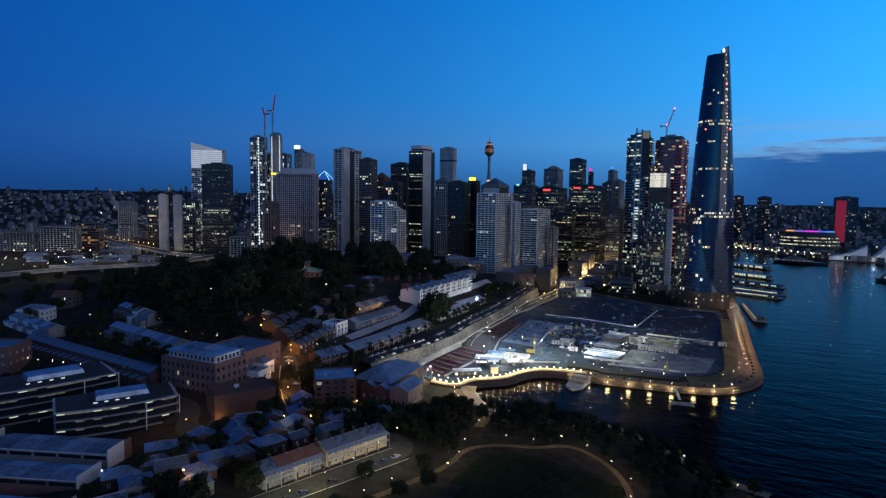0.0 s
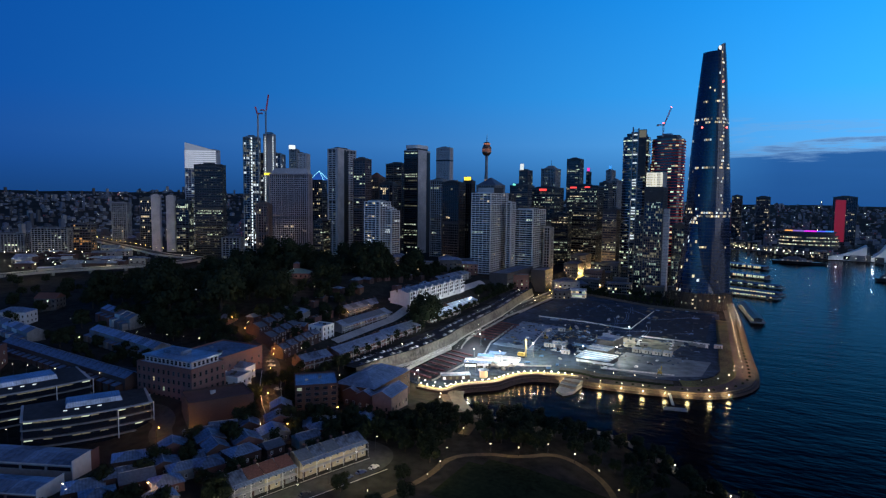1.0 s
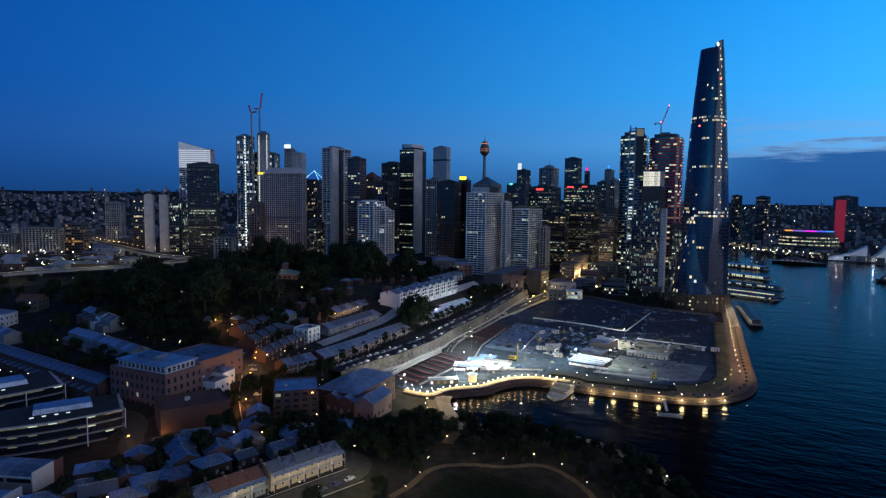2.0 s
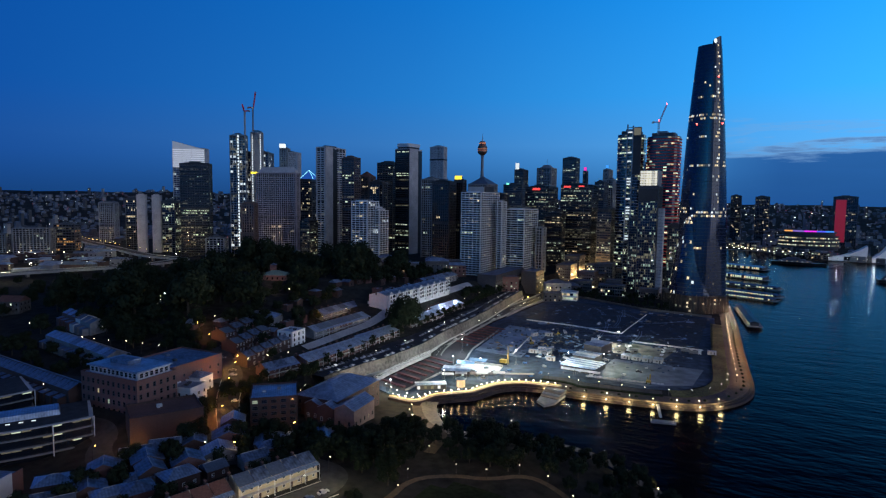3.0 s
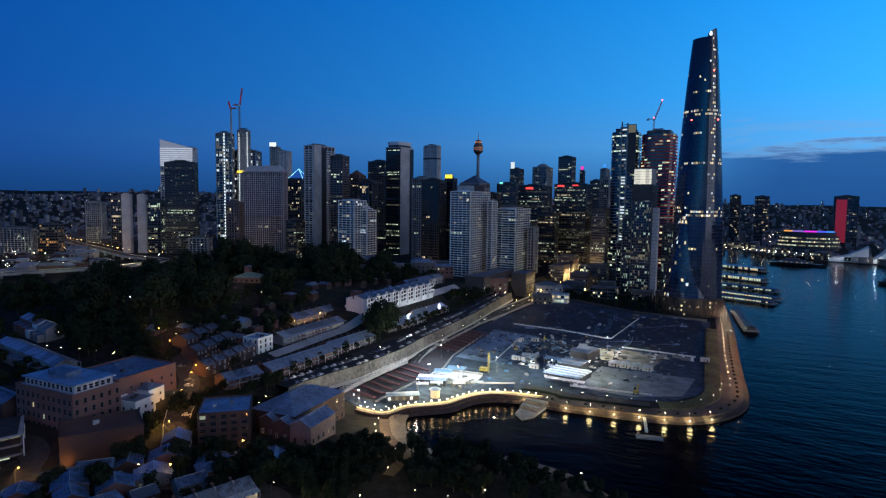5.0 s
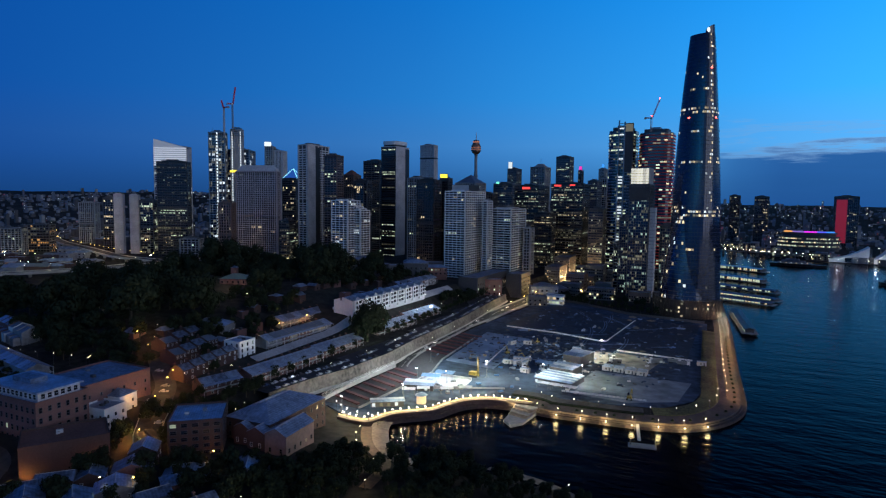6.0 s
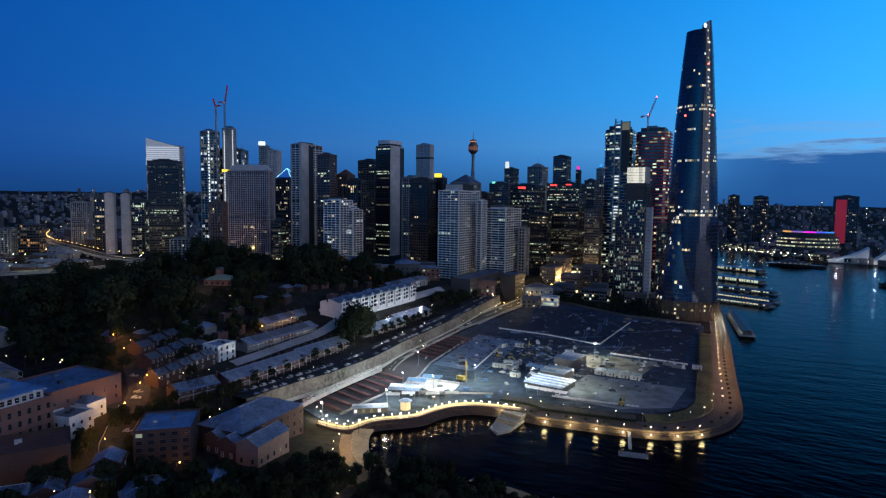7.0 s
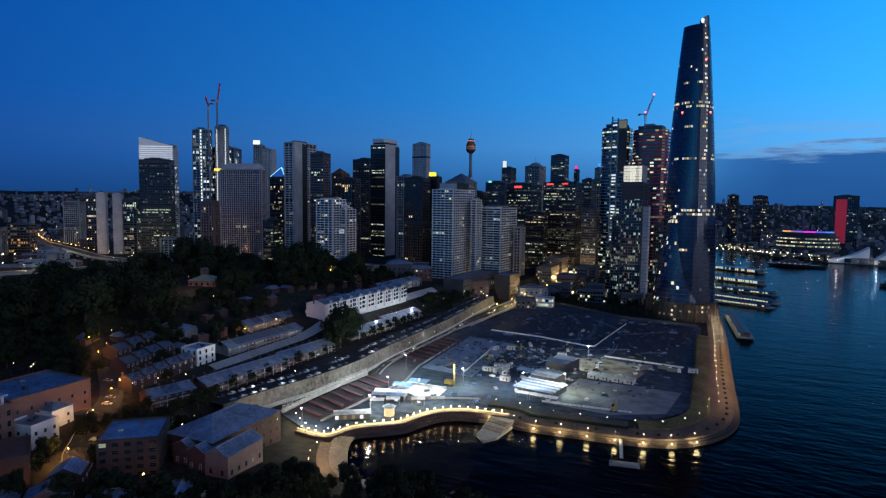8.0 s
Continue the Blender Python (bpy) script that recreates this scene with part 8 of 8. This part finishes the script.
# elevated roads and yards east of the hill
def viaduct(name, label, line, heights):
    """A road deck on piers with pale edge beams; heights: deck level at each end."""
    b = Build()
    n = len(line) - 1
    for k in range(n):
        z0, z1 = (heights[0] + (heights[1] - heights[0]) * q / n for q in (k, k + 1))
        for d0, d1, up, m in ((-8, 8, 0, ASPHALT), (-8.6, -8, 1.0, CONCRETE), (8, 8.6, 1.0, CONCRETE)):
            p0, p1 = offset(line[k:k + 2], d0), offset(line[k:k + 2], d1)
            for ring in ([(*p0[0], z0 + up), (*p0[1], z1 + up), (*p1[1], z1 + up), (*p1[0], z0 + up)], [(*p0[0], z0 - 2), (*p0[1], z1 - 2), (*p0[1], z1 + up), (*p0[0], z0 + up)], [(*p1[1], z1 - 2), (*p1[0], z0 - 2), (*p1[0], z0 + up), (*p1[1], z1 + up)]):
                b.face(ring, m)
    for x, y, w in along(line, 40, 5):
        b.box(x - 1.5, y - 1.5, 5, x + 1.5, y + 1.5, min(heights) - 1, CONCRETE)
    b.ob(name, label=label, kind="structure")["category"] = "road"


ramp = refine([(-1400, 860), (-1272, 783), (-1151, 726), (-1051, 695), (-945, 666), (-844, 634), (-805, 627), (-740, 632)], 2)
approach = refine([(-740, 230), (-763, 303), (-757, 363), (-759, 399), (-756, 430), (-736, 481), (-717, 536), (-720, 578), (-735, 630)], 2)
viaduct("road_ramp", "curving elevated ramp with lamps", ramp, (30, 24))
viaduct("road_approach", "lit elevated road east of the hill", approach, (24, 24))
ex, ey = along(ramp, 24, 3), along(approach, 26, 6)
line_up(lamp_post("tall orange lamp on an elevated road", 8.0, BULB_ORANGE, 0.42, 1.5, group="elevated road lamps"), [(x, y, 26, w + 1.57) for x, y, w in ex])
line_up(lamp_post("tall pale lamp on an elevated road", 8.0, BULB_WARM, 0.3, 1.5, group="elevated road lamps"), [(x, y, 24, w + 1.57) for x, y, w in ey])
for x, y, w in ex[2::4]:
    lamp(x, y, 33, 16000, (1.0, 0.60, 0.25), 0.8)
for x, y, w in ey[1::3]:
    lamp(x, y, 30, 15000, (1.0, 0.80, 0.42), 0.6)
rng = random.Random(41)
for k in range(34):
    u, v = rng.uniform(0, 1), rng.uniform(0, 1)
    x, y = -775 - 250 * v + 40 * u, 400 + 150 * u + 100 * v
    block("low_warehouse", rng.choice(("low warehouse with a pale metal roof in the yards", "low dark workshop in the yards", "low brick depot in the yards")), x, y, 36 + rng.choice((0, 0, 20, -15)), rng.uniform(12, 30), rng.uniform(9, 16), land_z(x, y), rng.uniform(4, 9), rng.choice((CONCRETE, BRICK_DARK, GREY_R, CONC_DARK)), rng.choice(("flat", "hip", "x")), rng.choice((TIN, TIN, TIN_DARK, SLATE)), (2.4, 1.6), 6, 4, 0.2, CONC_DARK, "f", 100 + k)
yard = [(-775 - 290 * rng.random(), 380 + 290 * rng.random()) for _ in range(34)]
line_up(lamp_post("white yard lamp on a pole", 8.0, BULB_COOL, 0.42, 0.0, group="yard lamps"), [(x, y, land_z(x, y), 0) for x, y in yard[:16]])
line_up(lamp_post("warm yard lamp on a pole", 7.0, BULB_WARM, 0.38, 0.0, group="yard lamps"), [(x, y, land_z(x, y), 0) for x, y in yard[16:]])
for x, y in yard[::4]:
    lamp(x, y, land_z(x, y) + 8.4, 10000, (1.0, 0.92, 0.75), 0.5)
# lit ground floors of the blocks of flats, stood in for by added lamps
for x, y, w in ((-1010, 592, 3000), (-1040, 570, 3000), (-1100, 558, 2600), (-1150, 520, 2600), (-690, 690, 9000)):
    lamp(x, y, 22, w, (1.0, 0.86, 0.55), 0.8)
line_up(lamp_post("warm lamp standing in for the lit ground floors of flats", 5.0, BULB_WARM, 0.62, group="flats lamps"), [(-1075 + 13.5 * k, 533 + 9.6 * k, 17.5, 0) for k in range(9)])
# cool lamps on the green, and white lamps before the white terraces
for x, y, w in ((-392, 340, 2600), (-378, 350, 2600), (-404, 352, 1800)):
    lamp(x, y, land_z(x, y) + 5.5, w, (0.85, 1.0, 0.62), 0.4)
line_up(lamp_post("cool white lamp on the hill green", 5.0, BULB_COOL, 0.3, group="hill green lamps"), [(-392, 340, land_z(-392, 340), 0), (-378, 350, land_z(-378, 350), 0), (-404, 352, land_z(-404, 352), 0)])
terrace_lamps = [(-250 - 0.06 * (y - 450), y) for y in (462, 492, 522, 548)]
line_up(lamp_post("white street lamp before the white terraces", 7.0, BULB_WARM, 0.12, 0.8, group="terrace street lamps"), [(x, y, land_z(x, y), 0) for x, y in terrace_lamps])
for x, y in terrace_lamps:
    lamp(x + 0.8, y, land_z(x, y) + 7.6, 3200, (0.86, 0.93, 1.0), 0.4)
rng = random.Random(43)
for k in range(16):
    a, r = rng.uniform(18, 44), rng.uniform(640, 740)
    x, y = -r * math.sin(radians(a)), 70 + r * math.cos(radians(a))
    block("low_building", "low town building below the towers", x, y, 30, rng.uniform(18, 34), rng.uniform(12, 20), land_z(x, y), rng.uniform(8, 16), rng.choice((CONCRETE, BRICK, GREY_R, CONC_DARK)), rng.choice(("flat", "hip")), rng.choice((TIN, TIN_DARK, SLATE)), (1.6, 1.6), 4.5, 4, 0.2, CONC_DARK, "fr", 150 + k)


# clipped shrubs in the promenade beds
sr = random.Random(19)
t = thing("shrub", "small dark shrub in a promenade bed", "shrub", None, "promenade shrubs")
b = Build()
for _ in range(70):
    d = Vector((sr.gauss(0, 1), sr.gauss(0, 1), abs(sr.gauss(0, 1)))).normalized()
    u = d.cross(Vector((sr.gauss(0, 1), sr.gauss(0, 1), sr.gauss(0, 1)))).normalized()
    v = d.cross(u)
    p = d * 0.95 * sr.uniform(0.7, 1.0) + Vector((0, 0, 0.35))
    b.face([tuple(p - u * 0.3), tuple(p + v * 0.25), tuple(p + u * 0.3), tuple(p - v * 0.25)], LEAF)
b.ob("foliage", t)
b = Build()
b.rod((0, 0, -0.1), (0, 0, 0.7), 0.08, BARK, 5)
b.ob("stem", t)
shrubs = [(x, y, 3.2, a) for x, y, a in along(offset([q for q in quay if q[1] < 690], 5.6), 9.4, 2.0)]
line_up(t, shrubs)

# lit pavilion and kiosks south of the site
block("pavilion", "low pavilion with warm lit floors among trees", -178, 762, 8, 30, 16, 3.2, 12, CONC_DARK, "flat", TIN_DARK, (1.9, 2.0), 2.6, 3.9, 0.4, STEEL, "fr", 201)
block("pavilion", "low waterfront pavilion with warm lit floors", -232, 905, 8, 34, 18, 3.2, 20, CONC_DARK, "flat", TIN_DARK, (1.9, 2.0), 2.6, 3.9, 0.45, STEEL, "fr", 202)
for x, y, w, d, h in ((-216, 776, 26, 18, 13), (-216, 806, 22, 22, 21), (-214, 842, 22, 20, 15), (-212, 872, 24, 22, 26), (-176, 790, 18, 14, 15), (-134, 772, 22, 14, 10), (-108, 768, 20, 14, 12), (-262, 860, 20, 40, 22), (-268, 915, 22, 40, 30), (-190, 900, 20, 18, 18), (-130, 880, 26, 20, 24)):
    block("city_block", "low city block with scattered lit windows", x, y, 4, w, d, 3.0, h, dice.choice((CONC_DARK, CONC_DARK, BROWN)), "flat", TIN_DARK, (1.3, 1.2), 2.6, 3.8, 0.2, STEEL, "fr", int(abs(x) + y))


# ---- trees ----
def tree(label, h, r, seed, leaves=1500, leaf=0.55):
    """A tapered trunk with limbs and a ragged crown of small leaf clumps."""
    rng = random.Random(seed)
    t = thing("tree", label, "tree", None, "trees")
    b = Build()
    b.rod((0, 0, -1.5), (0.2, 0, h * 0.32), 0.035 * h, BARK, 7, 0.022 * h)
    tips = []
    for k in range(7):
        w, e = rng.uniform(0, 6.28), rng.uniform(0.5, 1.1)
        L = r * rng.uniform(0.55, 0.95)
        p = (L * math.cos(w) * math.cos(e), L * math.sin(w) * math.cos(e), h * 0.34 + (h * 0.5) * math.sin(e) * rng.uniform(0.5, 1))
        b.rod((0.2, 0, h * 0.3), p, 0.014 * h, BARK, 5, 0.004 * h)
        tips.append(p)
    b.ob("trunk", t)
    clumps = [(Vector(p), r * rng.uniform(0.32, 0.5)) for p in tips] + [(Vector((rng.uniform(-.55, .55) * r, rng.uniform(-.55, .55) * r, h * rng.uniform(0.55, 0.88))), r * rng.uniform(0.28, 0.48)) for _ in range(7)]
    for k in range(6):
        w = 6.28 * (k + rng.random() * 0.6) / 6
        clumps.append((Vector((r * 0.62 * math.cos(w), r * 0.62 * math.sin(w), h * rng.uniform(0.32, 0.46))), r * rng.uniform(0.30, 0.42)))
    b = Build()
    for _ in range(int(leaves * 1.2)):
        c, cr = rng.choice(clumps)
        d = Vector((rng.gauss(0, 1), rng.gauss(0, 1), rng.gauss(0, 0.8))).normalized()
        p = c + d * cr * rng.uniform(0.55, 1.05)
        u = Vector((rng.gauss(0, 1), rng.gauss(0, 1), rng.gauss(0, 1))).normalized()
        v = u.cross(d).normalized() if abs(u.dot(d)) < 0.98 else Vector((1, 0, 0))
        u = v.cross(d)
        s = leaf * rng.uniform(0.6, 1.4)
        b.face([tuple(p - u * s), tuple(p + v * s * 0.7 - d * 0.1), tuple(p + u * s), tuple(p - v * s * 0.7 - d * 0.1)], LEAF)
    b.ob("crown", t, label="dark ragged crown")
    return t


masters = [tree("dark broad-crowned park tree", 13, 6.5, 1), tree("dark spreading fig tree", 15, 8.5, 2, 2200, 0.6), tree("dark slender street tree", 9, 3.6, 3, 800, 0.42), tree("dark rounded park tree", 11, 5.2, 4, 1200, 0.5)]
spots, rng = [], random.Random(77)


def wood(n, x0, x1, y0, y1, keep, kinds=(0, 1, 3), gap=5.0, big=1.0):
    made, tries = 0, 0
    while made < n and tries < n * 40:
        tries += 1
        x, y = rng.uniform(x0, x1), rng.uniform(y0, y1)
        if not keep(x, y) or any((x - a) ** 2 + (y - c) ** 2 < gap * gap for a, c, *_ in spots):
            continue
        spots.append((x, y, rng.choice(kinds), rng.uniform(0.75, 1.2) * big))
        made += 1




def open_view(x, y):
    """Lawn falling away before the observatory, and the lamp-lit lane behind the hill."""
    u, v = 0.77 * (x + 380) - 0.637 * (y - 434), 0.637 * (x + 380) + 0.77 * (y - 434)
    return not (-12 < u < 88 and abs(v) < 19) and math.hypot(x + 378, (y - 596) * 0.8) > 34


on_hill = lambda x, y: open_view(x, y) and ((x + 420) / 135) ** 2 + ((y - 470) / 175) ** 2 < 1 and x < -318 and abs(x + 376) + abs(y - 436) > 26
wood(26, -560, -318, 300, 650, on_hill, (1, 1, 0), gap=26, big=2.0)
wood(50, -560, -318, 300, 650, on_hill, gap=10, big=1.25)
lawn_free = lambda x, y: math.hypot((x + 76) / 34, (y - 218) / 36) > 1 and min((x - a) ** 2 + (y - c) ** 2 for a, c in path_line) > 14
in_park = lambda x, y: lawn_free(x, y) and shore_distance(np.array([(x, y)]))[0] > 4
not_beach = lambda x, y: not (x < -116 and y > 290) and not (x < -152 and y > 256) and not (x < -124 and y > 284)
belt = lambda x, y: in_park(x, y) and not_beach(x, y) and y > 236 + 0.12 * abs(x + 70)
wood(50, -116, 0, 262, 303, belt, (0, 3, 3), 6.2, 0.68)
wood(20, -40, 8, 185, 275, in_park, (0, 3), 7.0, 0.75)
wood(34, -132, 0, 150, 262, in_park, (0, 3, 2), 8, 0.7)
wood(40, -172, -118, 232, 316, lambda x, y: in_park(x, y) and not_beach(x, y) and y < 296, (0, 3, 3), 6.2, 0.72)
taken = [(-205, 258, 16), (-245, 246, 12), (-254, 258, 11), (-188, 292, 30), (-262, 255, 20)]
taken += [(x + 4 * math.cos(radians(r)), y + 4 * math.sin(radians(r)) + 3, 7.0) for x, y, r in cottages]
taken += [(x, y, 7.5) for x, y, a in along([(-186, 208), (-194, 226), (-214, 244), (-232, 258), (-248, 276), (-264, 292)], 5)]
free = lambda x, y: all((x - a) ** 2 + (y - c) ** 2 > r * r for a, c, r in taken)
wood(22, -205, -165, 120, 240, free, (0, 3, 2), 8.0, 0.75)
wood(24, -255, -205, 240, 330, lambda x, y: free(x, y) and not (x < -232 and y > 284), (0, 3, 2), 6.0, 0.7)
# street trees along the terrace street, and round the junction
for y in list(range(338, 430, 13)) + list(range(460, 690, 12)):
    spots.append((wall_x(y) - 13.6, y, 2, rng.uniform(0.6, 0.9)))
spots.append((-241, 434, 1, 1.75))
spots.append((-246, 441, 1, 1.3))
for x, y in ((-160, 160), (-163, 172), (-158, 186), (-155, 205), (-150, 214), (-146, 222), (-170, 228), (-185, 238), (-192, 198), (-176, 205), (-208, 190), (-184, 140), (-236, 262), (-232, 270), (-243, 294), (-252, 300), (-260, 318), (-270, 322), (-278, 330), (-224, 282), (-230, 300), (-215, 262), (-210, 252), (-296, 330), (-308, 338), (-300, 356), (-306, 372), (-305, 390), (-225, 235), (-228, 243), (-205, 214), (-163, 225), (-158, 240), (-190, 226), (-150, 228), (-156, 216), (-283, 288), (-300, 276), (-312, 296), (-330, 300), (-345, 310), (-300, 240), (-310, 236), (-330, 232), (-350, 232), (-366, 236), (-345, 285), (-360, 288)):
    spots.append((x, y, rng.choice((0, 3, 3, 2)), rng.uniform(0.7, 0.95)))
wood(26, -345, -284, 330, 440, lambda x, y: not (-300 < x and y > 392) and not (-350 < x < -318 and 330 < y < 365), (0, 3), 8, 0.85)
wood(24, -235, -95, 738, 770, lambda x, y: True, (2, 3), 5, 0.8)
wood(20, -620, -330, 180, 330, lambda x, y: y < 300 and x < -330, (0, 3), 14, 0.9)
wood(34, -432, -292, 282, 332, lambda x, y: y > 284 - 0.14 * (x + 300) and not (x > -325 and y > 308), (0, 3), 6.5, 0.85)
wood(22, -430, -290, 236, 259, lambda x, y: y > 238 - 0.08 * (x + 286) and y < 257 - 0.14 * (x + 312), (0, 3), 6.0, 0.7)
wood(14, -560, -280, 600, 720, lambda x, y: x < -300 and open_view(x, y), (0, 3), 10, 0.9)
wood(26, -735, -545, 290, 480, lambda x, y: x > -742 + 0.05 * y, (0, 3), 9, 0.95)
for k in range(16):
    spots.append((-205 + 7.5 * k, 736 - 2.4 * k, 2, rng.uniform(0.7, 1.0)))
for k in range(12):
    spots.append((-262 - rng.uniform(0, 10), 590 + 8 * k, 3, 0.9))
wood(60, -560, -322, 300, 650, on_hill, gap=7, big=1.1)
wood(30, -340, -268, 470, 640, lambda x, y: x < -312, (0, 3), 7, 0.9)
spots.sort(key=lambda q: math.hypot(q[0], q[1] - 100))
first = set()
for x, y, k, s in spots[:295]:
    z = land_z(x, y)
    if k in first:
        o = copy_thing(masters[k], pose(x, y, z, 0, 0, rng.uniform(0, 360)))
    else:
        first.add(k)
        o = masters[k]
        o.matrix_basis = pose(x, y, z, 0, 0, rng.uniform(0, 360))
    o.scale = (s, s, s * rng.uniform(0.9, 1.1))
# the farther trees stand too close together to be told apart
wv, wf, wi, at = [], [], [], 0
for x, y, k, s in spots[295:]:
    turn = rng.uniform(0, 6.28)
    c, n = math.cos(turn) * s, math.sin(turn) * s
    for slot, piece in enumerate(("trunk", "crown")):
        me = [o for o in masters[k].children if o.name.startswith(piece)][0].data
        co = np.empty(len(me.vertices) * 3)
        me.vertices.foreach_get("co", co)
        co = co.reshape(-1, 3)
        wv.append(np.column_stack((x + co[:, 0] * c - co[:, 1] * n, y + co[:, 0] * n + co[:, 1] * c, land_z(x, y) + co[:, 2] * s)))
        wf += [tuple(v + at for v in p.vertices) for p in me.polygons]
        wi += [slot] * len(me.polygons)
        at += len(me.vertices)
me = bpy.data.meshes.new("woodland")
me.from_pydata(np.concatenate(wv).tolist(), [], wf)
me.materials.append(BARK)
me.materials.append(LEAF)
me.polygons.foreach_set("material_index", wi)
tagged(new("woodland", me), "dark dense trees covering the hill and far streets", "trees", kind="stuff")


# ---- parked cars ----
def car(label, paint, lit=False):
    """Body with cabin glass, four wheels and lamps."""
    t = thing("car", label, "car", None, "parked cars")
    b = Build()
    b.box(-2.1, -0.85, 0.3, 2.1, 0.85, 0.85, paint, 0.06)
    b.prism([(-1.5, -0.8), (1.0, -0.8), (1.0, 0.8), (-1.5, 0.8)], 0.85, 1.45, paint, [(-1.1, -0.66), (0.35, -0.66), (0.35, 0.66), (-1.1, 0.66)])
    b.ob("body", t)
    b = Build()
    b.prism([(-1.53, -0.72), (1.03, -0.72), (1.03, 0.72), (-1.53, 0.72)], 0.88, 1.36, GLASS, [(-1.16, -0.6), (0.44, -0.6), (0.44, 0.6), (-1.16, 0.6)])
    b.ob("windscreen", t)
    for x in (-1.3, 1.3):
        for y in (-0.8, 0.8):
            b = Build()
            b.rod((x, y - 0.1, 0.33), (x, y + 0.1, 0.33), 0.33, RUBBER, 9)
            b.ob("wheel", t)
    for y in (-0.6, 0.6):
        b = Build()
        b.box(2.06, y - 0.18, 0.55, 2.14, y + 0.18, 0.72, BULB_WARM if lit else WHITE)
        b.ob("headlight", t)
    return t


cars = [car("white parked hatchback car at the kerb", CAR_PAINTS[0]), car("silver parked sedan car at the kerb", CAR_PAINTS[1]), car("dark parked sedan car at the kerb", CAR_PAINTS[2]), car("blue parked hatchback car at the kerb", CAR_PAINTS[3]), car("white car driving with lit lamps", CAR_PAINTS[0], True)]
used, rng = set(), random.Random(5)


def park(k, x, y, z, a):
    m = pose(x, y, z, 0, 0, a)
    if k in used:
        copy_thing(cars[k], m)
    else:
        used.add(k)
        cars[k].matrix_basis = m


for y in np.arange(326, 690, 6.2):
    for off in (-3.0, -11.2):
        if rng.random() < 0.72:
            park(rng.choice((0, 0, 1, 1, 2, 3)), edge_x(y) + off, y, 11.27, 90 + rng.uniform(-3, 3) + (180 if off < -5 else 0))
for y in np.arange(150, 214, 6.0):
    if rng.random() < 0.7:
        park(rng.choice((0, 1, 2, 3)), -146 + (y - 165) * 0.28 + 3.4, y, land_z(-142, y) + 0.35, 75)
for y in (470, 560, 640, 700, 742, 780, 815):
    k = [q for q in road_line if q[1] <= y][-1]
    park(4, k[0] + 1.2, y, 3.77, 90)
    park(4, k[0] - 1.2, y + 18, 3.77, -90)
for x, y, a in ((-255, 283, 30), (-230, 262, 40), (-262, 289, 210), (-286, 303, 30), (-120, 452, 10), (-128, 470, 60), (-96, 470, 0), (-88, 500, 20), (-142, 506, 80), (-176, 470, 30), (-70, 452, 5), (-58, 520, 170)):
    on_site = x > -200
    park(rng.choice((0, 1, 2)), x, y, 3.45 if on_site else land_z(x, y) + 0.35, a)
